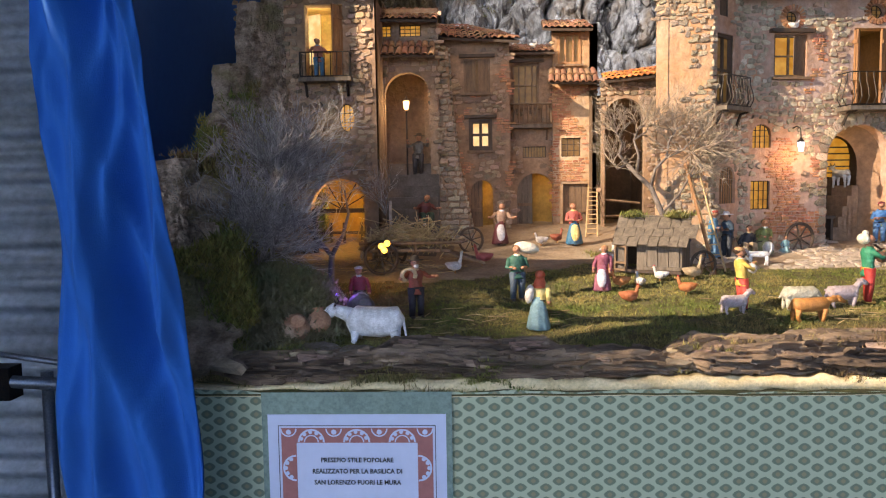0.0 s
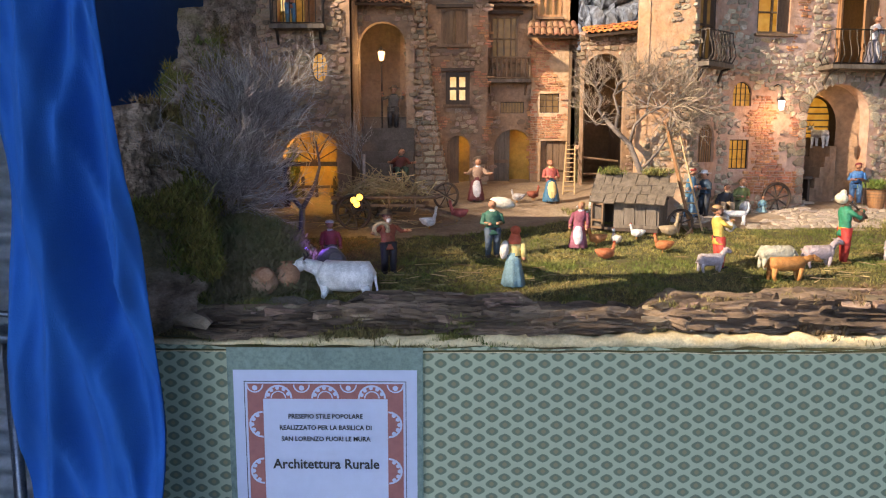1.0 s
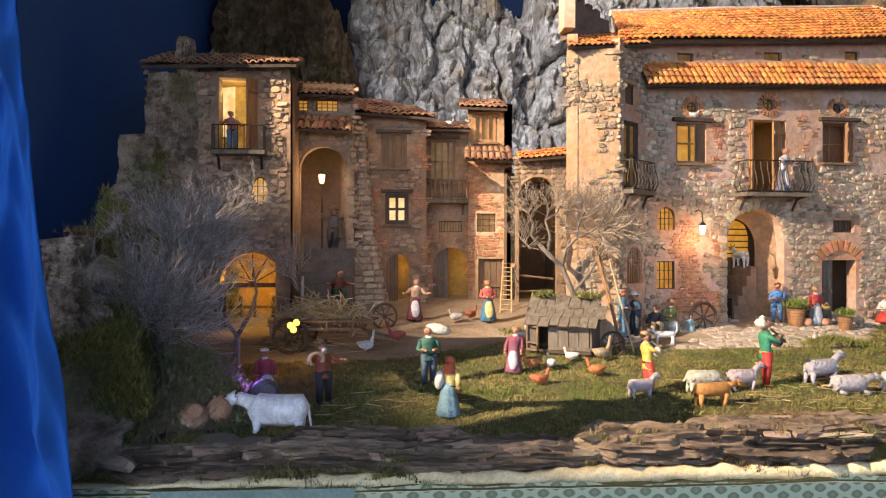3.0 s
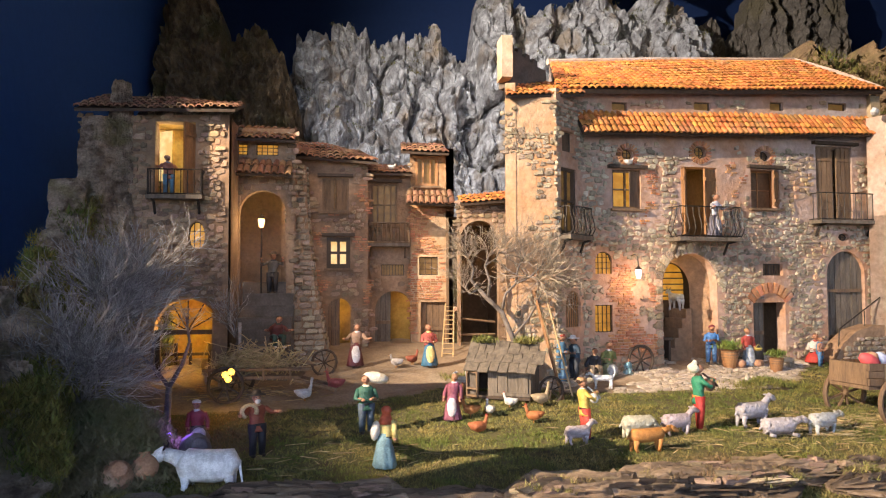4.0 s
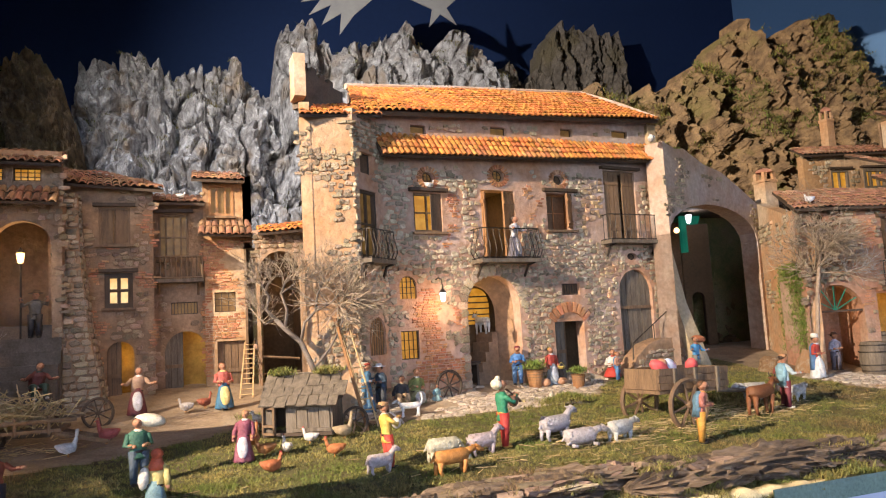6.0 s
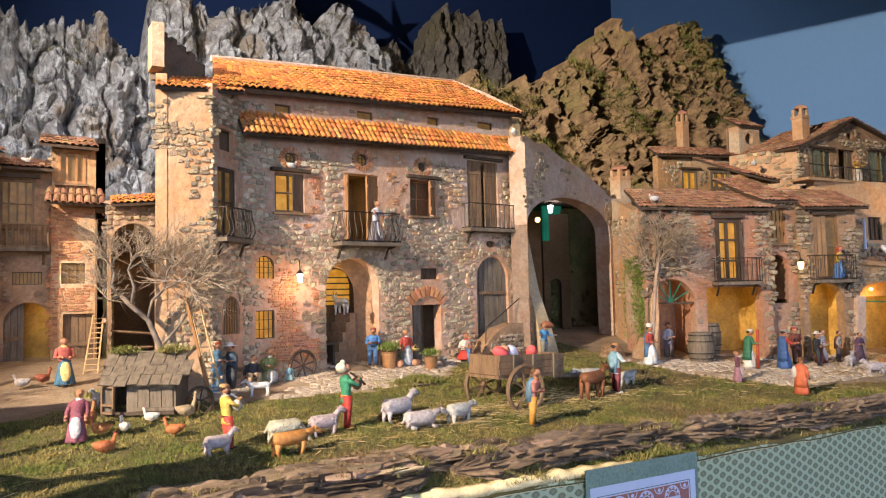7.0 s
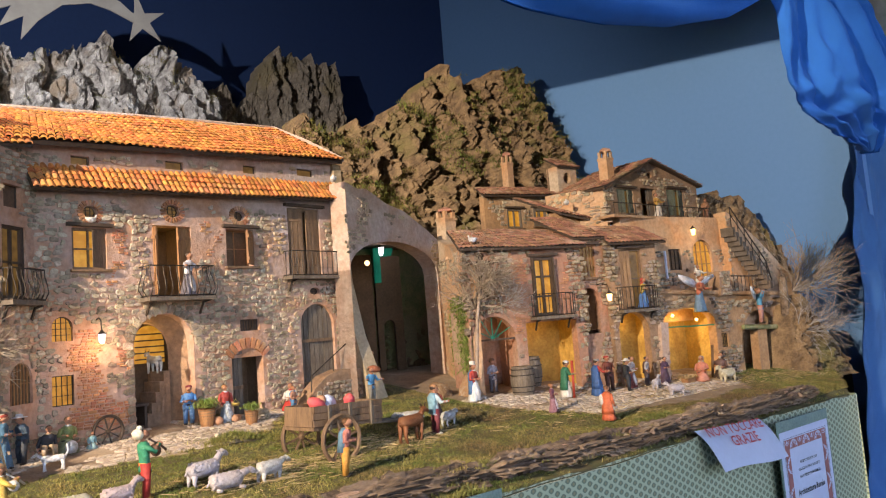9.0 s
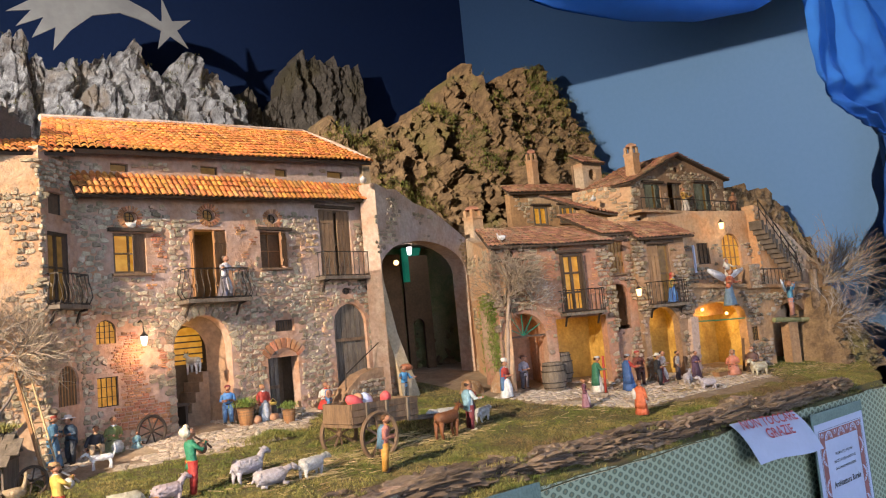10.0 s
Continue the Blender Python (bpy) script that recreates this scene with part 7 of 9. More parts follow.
tree((-0.235, 1.150, 1.014), [([(-0.238, 1.150, 1.004), (-0.235, 1.150, 1.054), (-0.233, 1.150, 1.094)], 0.0065, 0.005), ([(-0.233, 1.150, 1.094), (-0.213, 1.150, 1.129), (-0.203, 1.152, 1.164), (-0.209, 1.154, 1.204)], 0.0042, 0.0014), ([(-0.233, 1.150, 1.094), (-0.260, 1.148, 1.129), (-0.285, 1.145, 1.154)], 0.004, 0.0014), ([(-0.260, 1.148, 1.129), (-0.255, 1.140, 1.164), (-0.235, 1.140, 1.194)], 0.003, 0.0015)],
     4, M["trunk_blue"], M["twig"], "small forked bare fruit tree", 0.008, 0.03, 1)

# straw on the ground and by the carts
b = Build()
for cx, cy, n, s in ((0.83, 1.055, 420, 0.075), (1.12, 1.10, 300, 0.08), (0.02, 0.98, 60, 0.1), (-0.16, 1.33, 160, 0.06), (2.3, 1.05, 200, 0.12), (0.6, 1.0, 60, 0.12), (1.6, 1.05, 90, 0.15), (2.60, 0.97, 260, 0.07), (1.8, 1.05, 160, 0.16)):
    for _ in range(n):
        x, y = rg.gauss(cx, s), rg.gauss(cy, s * 0.45)
        if y < 0.79:
            continue
        a, l = rg.uniform(0, 6.28), rg.uniform(0.012, 0.04)
        z = gz(x, y) + 0.002
        b.tube([(x, y, z), (x + l * math.cos(a), y + l * 0.5 * math.sin(a), z + rg.uniform(0, 0.004))], 0.0006, 3, 0, False)
tagged(b.make("straw", M["straw"]), "loose dry straw scattered on the ground", "straw", "", "stuff")

# ---- bark logs along the front ----


LOGS = []


def log(x0, x1, y, z, r, seed, label, flat=0.62):
    b = Build()
    rr = random.Random(seed)
    nu, nv = int((x1 - x0) / 0.0028), 52
    verts = []
    for i in range(nu + 1):
        s = i / nu
        x = x0 + (x1 - x0) * s
        taper = min(1, 8 * s + 0.25, 8 * (1 - s) + 0.25)
        for j in range(nv):
            a = 2 * math.pi * j / nv
            c_, s_ = math.cos(a), math.sin(a)
            crack = max(0.0, 1 - 5.5 * abs(fbm(x * 5.5, 3.2 * c_ + seed, 3.2 * s_, 3))) ** 1.5
            plate = noise.voronoi(Vector((x * 13, 5.5 * c_ + seed, 5.5 * s_)))[0]
            layer = (a * 1.9 + 1.4 * fbm(x * 3.5, seed, 2, 3) + 0.5 * fbm(x * 16, 2 * c_, 2 * s_, 2)) % 1.0
            k = 0.94 + 0.34 * layer ** 1.6 + 0.30 * fbm(x * 6, 2.4 * c_ + seed, 2.4 * s_, 3) - 0.55 * crack + 0.42 * min(0.5, plate[1] - plate[0]) + 0.10 * fbm(x * 60, 14 * c_, 14 * s_, 2) + 0.26 * (0.5 - 2.0 * abs(fbm(x * 11, 8 * c_ + seed, 8 * s_, 4)))
            verts.append((x, y + r * 1.25 * taper * k * math.cos(a) + 0.012 * fbm(x * 4, seed, 1, 2), z + 0.008 * fbm(x * 5, seed, 7, 2) + r * flat * taper * k * math.sin(a)))
    f = [(i * nv + j, i * nv + (j + 1) % nv, (i + 1) * nv + (j + 1) % nv, (i + 1) * nv + j) for i in range(nu) for j in range(nv)]
    f += [tuple(range(nv)), tuple(nu * nv + j for j in range(nv))]
    b.add(verts, f)
    ob = tagged(b.make("bark_log", M["bark"]), label, "log", "bark edging")
    LOGS.append((ob, x0, x1, y, z, r))
    return ob


log(-0.33, 0.28, 0.808, 0.988, 0.026, 3, "long dark bark slab lying along the front edge")
log(-0.12, 0.12, 0.850, 0.998, 0.020, 5, "dark bark strip on the moss by the edge")
log(0.24, 0.62, 0.818, 0.998, 0.032, 8, "split brown bark slab with moss in its cracks")
log(0.40, 0.80, 0.862, 1.002, 0.022, 9, "cracked brown bark strip set behind the edge")
log(0.66, 1.10, 0.822, 0.998, 0.030, 14, "split brown bark slab with moss in its cracks")
log(1.06, 1.50, 0.812, 0.994, 0.028, 17, "weathered brown bark slab along the edge")
log(1.40, 1.86, 0.800, 0.992, 0.026, 21, "dark thin bark slab along the edge")
log(1.80, 2.30, 0.792, 0.992, 0.026, 25, "dark rough bark slab at the end of the edge")
log(1.78, 1.90, 0.84, 1.000, 0.022, 27, "short pale log end on the moss")


spots = []
for x0, x1, y, z, n in ((-0.10, 0.25, 0.80, 0.990, 260), (0.25, 0.62, 0.815, 1.012, 260), (0.66, 1.10, 0.82, 1.012, 340), (1.06, 1.5, 0.81, 1.005, 300), (0.40, 0.8, 0.875, 1.012, 240), (1.4, 2.3, 0.80, 1.000, 420)):
    for _ in range(n):
        x = rg.uniform(x0, x1)
        if fbm(x * 12, y * 30, 6, 3) > -0.05:
            spots.append((x, y + rg.gauss(0, 0.012), z + rg.uniform(-0.008, 0.006)))
tufts("moss", spots, M["moss_tuft"], "green moss clinging to the bark slabs", 0.0055, 9, 41, 0.9)


def plates(parent, x0, x1, y, z, r, n, seed):
    """Split plates of bark standing proud of a log, each a part of it."""
    k = random.Random(seed)
    for _ in range(n):
        x = k.uniform(x0 + 0.03, x1 - 0.03)
        a = k.uniform(0.08, 0.92) * math.pi
        l, w, t = 0.012 + 0.055 * k.random() ** 1.6, k.uniform(0.005, 0.017), k.uniform(0.003, 0.007)
        m = Matrix.Translation((x, y - 1.12 * r * math.cos(a), z + 0.54 * r * math.sin(a) + 0.001)) @ pose(0, 0, 0, k.gauss(0, 16) + 55 * math.cos(a), k.gauss(0, 5), k.gauss(0, 17))
        top = [(-l / 2 * k.uniform(0.4, 1), -w / 2, t / 2), (l / 2 * k.uniform(0.4, 1), -w / 2 * k.uniform(0.2, 1), t / 2), (l / 2, w / 2 * k.uniform(0.2, 1), t / 2), (l * k.uniform(-0.2, 0.2), w / 2 * k.uniform(0.8, 1.3), t / 2), (-l / 2, w / 2 * k.uniform(0.2, 1), t / 2)]
        b = Build()
        b.add([m @ Vector((px, py, -t)) for px, py, _ in top] + [m @ Vector(q) for q in top], [(5, 6, 7, 8, 9)] + [(j, (j + 1) % 5, 5 + (j + 1) % 5, 5 + j) for j in range(5)])
        b.make("bark_plate", M["bark_flake"], parent)


for i, (lg, x0, x1, y, z, r) in enumerate(LOGS):
    plates(lg, x0, x1, y, z, r, int(72 * (x1 - x0)), 60 + i)


def boulder(place, size, seed, material, label):
    b = Build()
    b.ball((0, 0, 0), 1.0, 0, 16)
    b.v = [tuple(Vector(p) * (1 + 0.28 * fbm(p[0] * 1.5 + seed, p[1] * 1.5, p[2] * 1.5, 3))) for p in b.v]
    ob = b.make("stone", material)
    ob.matrix_basis = Matrix.Translation(place) @ Matrix.Diagonal((*size, 1))
    return tagged(ob, label, "stone")


boulder((-0.205, 0.845, 0.995), (0.05, 0.025, 0.014), 3, M["rock_grey"], "flat grey stone on the mossy edge")
boulder((-0.14, 0.838, 0.995), (0.04, 0.02, 0.012), 6, M["rock_grey"], "flat grey stone on the mossy edge")
boulder((1.485, 1.40, 1.065), (0.036, 0.03, 0.035), 9, M["plaster_ochre"], "ochre boulder at the foot of the arch pier")
boulder((1.56, 1.36, 1.06), (0.035, 0.03, 0.05), 12, M["plaster_orange"], "orange rock at the foot of the arch pier")
boulder((0.355, 1.335, 1.09), (0.04, 0.03, 0.05), 15, M["plaster_orange"], "orange plaster rock at the foot of the tower")
crag("bark_rock", [(2.66, 1.02), (2.68, 1.14), (2.72, 1.22), (2.76, 1.25), (2.82, 1.20), (2.90, 1.16), (2.96, 1.10), (3.0, 1.0)], 1.02, 0.97, 0.05, 0.045, 16, M["rock_brown"], "rugged brown bark rock at the end of the stage", 81, 90, 60, 0.05, crack=0.5, grit=0.4)
post = base("tree_post", (2.715, 1.03, 1.0), "rough grey trunk standing beside the grotto", "post")
b = Build()
b.tube([(2.715, 1.03, 0.99), (2.718, 1.03, 1.10), (2.712, 1.03, 1.20), (2.72, 1.03, 1.32)], [0.019, 0.016, 0.015, 0.012], 9)
b.make("shaft", M["bark"], post)
spots = []
for _ in range(1500):
    t = rg.uniform(0.0, 0.16)
    p = fa.at(0.20 + t, 1.10 + rg.random() ** 0.8 * 0.22, 0.006)
    spots.append(tuple(p))
tufts("moss", spots, M["leaf"], "green creeper moss on the arch pier", 0.009, 5, 33, 0.8)

# ---- carts, shed, ladders and wheels ----


def wheel(parent, c, r, axis, material, spokes=8, name="wheel"):
    """A spoked wheel about the horizontal axis direction (plan angle in degrees)."""
    m = Matrix.Translation(c) @ pose(0, 0, 0, 90, 0, axis)
    b = Build()
    ring = [m @ Vector((r * math.cos(a), r * math.sin(a), 0)) for a in (2 * math.pi * i / 24 for i in range(25))]
    b.tube(ring, r * 0.105, 6, 0, False)
    rim = b.make(name, material, parent)
    for i in range(spokes):
        b = Build()
        a = 2 * math.pi * (i + 0.3) / spokes
        b.tube([m @ Vector((0, 0, 0)), m @ Vector((r * 0.97 * math.cos(a), r * 0.97 * math.sin(a), 0))], r * 0.06, 4)
        b.make("spoke", material, rim)
    b = Build()
    b.lathe(m @ Matrix.Translation((0, 0, -r * 0.14)), [(r * 0.10, 0), (r * 0.16, r * 0.08), (r * 0.16, r * 0.2), (r * 0.09, r * 0.28)], 8)
    b.make("hub", material, rim)
    return rim


cart = base("ox_cart", (0.985, 1.13, gz(1.0, 1.1)), "brown wooden two-wheeled cart loaded with orange bundles", "cart")
cm = Matrix.Translation((0.985, 1.12, 1.076)) @ pose(0, 0, 0, 0, 2, 8)
b = Build()
b.box(cm @ Matrix.Translation((0, 0, 0)), (0.17, 0.085, 0.006))
b.make("floor_board", M["wood"], cart)
for sy in (-1, 1):
    for k in range(3):
        b = Build()
        b.box(cm @ Matrix.Translation((rng.uniform(-0.002, 0.002), sy * 0.043, 0.010 + 0.0125 * k)), (0.17, 0.004, 0.0112))
        b.make("side_board", M["wood"], cart)
    for x in (-0.05, 0.0, 0.055):
        b = Build()
        b.box(cm @ Matrix.Translation((x, sy * 0.047, 0.018)), (0.006, 0.004, 0.045))
        b.make("stake", M["wood_grey"], cart)
for sx in (-1, 1):
    b = Build()
    b.box(cm @ Matrix.Translation((sx * 0.085, 0, 0.022)), (0.004, 0.082, 0.036))
    b.make("end_board", M["wood"], cart)
for sy in (-1, 1):
    b = Build()
    b.tube([cm @ Vector((0.07, sy * 0.03, -0.004)), cm @ Vector((0.14, sy * 0.028, -0.008)), cm @ Vector((0.21, sy * 0.022, -0.014))], 0.0035, 6)
    b.make("shaft", M["wood_grey"], cart)
    wheel(cart, cm @ Vector((-0.035, sy * 0.060, -0.022)), 0.043, 8, M["wood"], 8)
for i, (x, y, col) in enumerate(((-0.05, -0.01, "ink_pink"), (0.0, 0.015, "paper"), (0.03, -0.01, "ink_pink"), (-0.02, 0.02, "clay"))):
    b = Build()
    b.ball(cm @ Vector((x, y, 0.042)), (0.022, 0.012, 0.012), 0, 10, Matrix.Rotation(0.5 * i, 3, "Z") @ Matrix.Rotation(0.5, 3, "Y"))
    tagged(b.make("cloth_roll", M[col], None, "", True), "rolled cloth bundle lying in the wooden cart", "bundle", "bundles in the cart")

hay = base("hay_cart", (-0.115, 1.315, gz(-0.115, 1.315)), "old brown wooden cart heaped with dry twigs", "cart")
hm = Matrix.Translation((-0.115, 1.315, 1.090)) @ pose(0, 0, 0, 0, 0, -4) @ Matrix.Scale(0.85, 4)
for k in range(4):
    b = Build()
    b.box(hm @ Matrix.Translation((0, -0.036 + 0.024 * k, 0)), (0.19, 0.021, 0.006))
    b.make("floor_board", M["wood"], hay)
for sy in (-1, 1):
    b = Build()
    b.tube([hm @ Vector((-0.105, sy * 0.046, 0.016)), hm @ Vector((0.12, sy * 0.046, 0.018))], 0.0035, 6)
    b.make("rail", M["wood"], hay)
    for x in (-0.09, -0.04, 0.02, 0.075):
        b = Build()
        b.tube([hm @ Vector((x, sy * 0.046, -0.006)), hm @ Vector((x, sy * 0.047, 0.026))], 0.0025, 5)
        b.make("stake", M["wood"], hay)
    b = Build()
    b.tube([hm @ Vector((0.08, sy * 0.03, -0.006)), hm @ Vector((0.17, sy * 0.026, -0.03))], 0.0035, 6)
    b.make("shaft", M["wood"], hay)
    wheel(hay, hm @ Vector((-0.055, sy * 0.056, -0.014)), 0.030, -4, M["wood_dark"], 8)
b = Build()
r = random.Random(8)
for _ in range(420):
    p = hm @ Vector((r.gauss(-0.006, 0.040), r.gauss(0, 0.018), 0.012 + abs(r.gauss(0, 0.020))))
    a, e, l = r.uniform(0, 6.28), r.gauss(0.15, 0.5), r.uniform(0.02, 0.085)
    d = Vector((math.cos(a) * math.cos(e), 0.5 * math.sin(a) * math.cos(e), math.sin(e)))
    b.tube([p - d * l / 2, p + d * l / 2], 0.0009, 3, 0, False)
tagged(b.make("hay_load", M["straw"]), "heap of dry straw and twigs on the old cart", "hay", "", "stuff")

lw = base("cart_wheel", (0.0, 1.47, 1.07), "small dark spoked cart wheel leaning on the buttress", "wheel", "loose wheels")
wheel(lw, (0.0, 1.465, 1.095), 0.026, 20, M["wood_dark"], 8)
lw = base("cart_wheel", (0.66, 1.43, 1.06), "dark spoked cart wheel leaning on the stone wall", "wheel", "loose wheels")
wheel(lw, (0.663, 1.437, 1.092), 0.030, 12, M["wood_dark"], 8)

shed = base("hen_house", (0.335, 1.28, gz(0.33, 1.28)), "grey weathered plank hen house with a mossy lean-to roof", "shed")
sm = Matrix.Translation((0.332, 1.275, gz(0.33, 1.27) - 0.002)) @ pose(0, 0, 0, 0, 0, -27) @ Matrix.Scale(0.92, 4)
for k in range(6):
    if k in (1,):
        continue
    b = Build()
    x = -0.056 + 0.0205 * k
    b.box(sm @ Matrix.Translation((x + 0.003, -0.035, 0.032 + rng.uniform(-0.001, 0.001))), (0.0192, 0.004, 0.056))
    b.make("plank", M["wood_grey"], shed)
for k in range(4):
    b = Build()
    b.box(sm @ Matrix.Translation((0.062, -0.026 + 0.019 * k, 0.030)), (0.004, 0.018, 0.058))
    b.make("plank", M["wood_grey"], shed)
    b = Build()
    b.box(sm @ Matrix.Translation((-0.064, -0.026 + 0.019 * k, 0.030)), (0.004, 0.018, 0.058))
    b.make("plank", M["wood_grey"], shed)
b = Build()
b.box(sm @ Matrix.Translation((0, 0.042, 0.030)), (0.126, 0.004, 0.06))
b.box(sm @ Matrix.Translation((0, 0.0, 0.005)), (0.126, 0.08, 0.006))
b.make("back_panel", M["wood_dark"], shed)
gm = sm @ Matrix.Translation((-0.064, -0.037, 0.031)) @ pose(0, 0, 0, 0, 0, -28)
b = Build()
for x in (0.002, 0.030):
    b.box(gm @ Matrix.Translation((x, -0.002, 0)), (0.004, 0.004, 0.05))
for z in (-0.023, 0.023, -0.009):
    b.box(gm @ Matrix.Translation((0.016, -0.002, z)), (0.026, 0.004, 0.004))
b.make("gate", M["wood"], shed)
for z in (0.012, 0.052):
    b = Build()
    b.box(sm @ Matrix.Translation((0.028, -0.039, z)), (0.07, 0.003, 0.006))
    b.make("batten", M["wood_grey"], shed)
for row in range(3):
    x = -0.072 + rng.uniform(0, 0.006)
    while x < 0.066:
        wide = rng.uniform(0.014, 0.030)
        b = Build()
        m = sm @ Matrix.Translation((x + wide / 2, -0.041 + 0.018 * row, 0.0680 + 0.0150 * row)) @ pose(0, 0, 0, 38 + rng.uniform(-2, 2), 0, 0) @ pose(0, 0, 0, 0, rng.uniform(-3, 3), rng.uniform(-4, 4))
        b.box(m, (wide - 0.0012, 0.034 + rng.uniform(-0.005, 0.006), 0.0026))
        b.make("shingle", M["wood_grey"], shed)
        x += wide
b = Build()
b.add([sm @ Vector(p) for p in ((0.0615, -0.036, 0.060), (0.0615, 0.044, 0.060), (0.0615, 0.010, 0.112), (0.0655, -0.036, 0.060), (0.0655, 0.044, 0.060), (0.0655, 0.010, 0.112))], ((0, 2, 1), (3, 4, 5), (0, 1, 4, 3), (1, 2, 5, 4), (2, 0, 3, 5)))
b.make("gable_board", M["wood_dark"], shed)
b = Build()
b.box(sm @ Matrix.Translation((0, 0.028, 0.090)) @ pose(0, 0, 0, -46, 0, 0), (0.138, 0.060, 0.003))
b.make("back_slope", M["wood_grey"], shed)
sw = base("cart_wheel", (0.41, 1.235, 1.04), "small dark wheel leaning on the hen house", "wheel", "loose wheels")
wheel(sw, (0.412, 1.238, 1.062), 0.024, 15, M["wood_dark"], 6)
spots = []
for cx, cy, n in ((-0.040, 0.018, 40), (0.048, 0.012, 55)):
    for _ in range(n):
        p = sm @ Vector((rg.gauss(cx, 0.009), rg.gauss(0.004, 0.008), 0.108 + rg.uniform(0, 0.008)))
        spots.append(tuple(p))
tufts("moss", spots, M["moss_tuft"], "green moss growing on the hen house roof", 0.0075, 8, 12, 1.0)


def ladder(a, c, width, rungs, label, across=(1, 0, 0)):
    th = base("ladder", a, label, "ladder", "ladders")
    a, c, w = Vector(a), Vector(c), Vector(across) * width / 2
    for s in (-1, 1):
        b = Build()
        b.tube([a + w * s, c + w * s * 0.8], 0.0019, 5)
        b.make("rail", M["straw"], th)
    for k in range(rungs):
        t = (k + 0.7) / (rungs + 0.4)
        p = a.lerp(c, t)
        b = Build()
        b.tube([p - w * 0.98, p + w * 0.98], 0.0013, 5)
        b.make("rung", M["straw"], th)
    return th


ladder((0.272, 1.60, gz(0.27, 1.6)), (0.300, 1.765, 1.205), 0.026, 11, "thin pale wooden ladder leaning on the brick house")
ladder((0.452, 1.27, gz(0.45, 1.27)), (0.424, 1.345, 1.235), 0.020, 10, "tall grey wooden ladder leaning on the tower")
pole = base("pole", (0.437, 1.25, 1.04), "long pale wooden pole leaning on the tower", "pole")
b = Build()
b.tube([(0.437, 1.25, gz(0.43, 1.25)), (0.408, 1.34, 1.24)], 0.003, 6)
b.make("shaft", M["wood_warm"], pole)


def basket(x, y, h, filling, label):
    z = gz(x, y)
    th = base("basket", (x, y, z), label, "basket", "baskets")
    b = Build()
    b.lathe(pose(x, y, z - 0.002), [(h * 0.34, 0), (h * 0.42, h * 0.5), (h * 0.46, h * 0.95), (h * 0.50, h), (h * 0.40, h * 0.98), (h * 0.36, h * 0.8)], 16)
    b.make("body", M["wood_warm"], th)
    for k in range(6):
        b = Build()
        rr = h * (0.345 + 0.13 * k / 5)
        ring = [(x + rr * math.cos(a), y + rr * math.sin(a), z + h * (0.1 + 0.155 * k)) for a in (2 * math.pi * i / 16 for i in range(17))]
        b.tube(ring, h * 0.022, 4, 0, False)
        b.make("hoop", M["wood"], th)
    if filling == "leaf":
        pts = [(x + rg.gauss(0, h * 0.2), y + rg.gauss(0, h * 0.2), z + h + rg.uniform(0, h * 0.35)) for _ in range(70)]
        tufts("salad_leaves", pts, M["leaf"], "fresh green salad leaves heaped in the basket", h * 0.22, 4, int(1000 * x), 0.9)
    return th


basket(0.872, 1.455, 0.040, "leaf", "tall wicker basket full of green salad")
basket(0.958, 1.418, 0.032, "leaf", "low wicker basket full of green salad")
for i, (x, y, rr) in enumerate(((0.895, 1.452, 0.012), (0.935, 1.455, 0.011), (0.945, 1.462, 0.010))):
    b = Build()
    b.ball((x, y, gz(x, y) + rr * 0.8), (rr, rr, rr * 0.85), 0, 12)
    tagged(b.make("pumpkin", M["clay"], None, "", True), "round ochre pumpkin beside the baskets", "pumpkin", "pumpkins")


def barrel(place, h, label):
    th = base("barrel", place, label, "barrel", "barrels")
    b = Build()
    b.lathe(Matrix.Translation(place), [(h * 0.36, 0), (h * 0.43, h * 0.3), (h * 0.44, h * 0.55), (h * 0.37, h), (h * 0.32, h * 0.985)], 18)
    b.make("barrel_body", M["wood_grey"], th)
    for t, q in ((0.12, 0.385), (0.3, 0.435), (0.7, 0.435), (0.9, 0.395)):
        b = Build()
        ring = [Vector(place) + Vector((h * q * math.cos(a), h * q * math.sin(a), h * t)) for a in (2 * math.pi * i / 20 for i in range(21))]
        b.tube(ring, h * 0.022, 4, 0, False)
        b.make("hoop", M["iron"], th)
    return th


barrel((1.675, 1.275, gz(1.67, 1.27)), 0.076, "grey oak barrel with iron hoops by the cellar")
barrel((1.745, 1.315, 1.06), 0.082, "large oak barrel inside the cellar")


def jar(place, r, label, tip=0.0, material="clay"):
    th = base("clay_jar", place, label, "jar", "jars")
    m = Matrix.Translation(Vector(place) + Vector((0, 0, r * (0.85 if tip else 0)))) @ pose(0, 0, 0, tip, 0, 25)
    b = Build()
    b.lathe(m, [(r * 0.45, 0), (r * 0.9, r * 0.5), (r * 1.0, r * 1.0), (r * 0.8, r * 1.5), (r * 0.42, r * 1.75), (r * 0.40, r * 1.9), (r * 0.55, r * 2.0), (r * 0.35, r * 1.95)], 16)
    b.make("body", M[material], th, smooth=True)
    return th


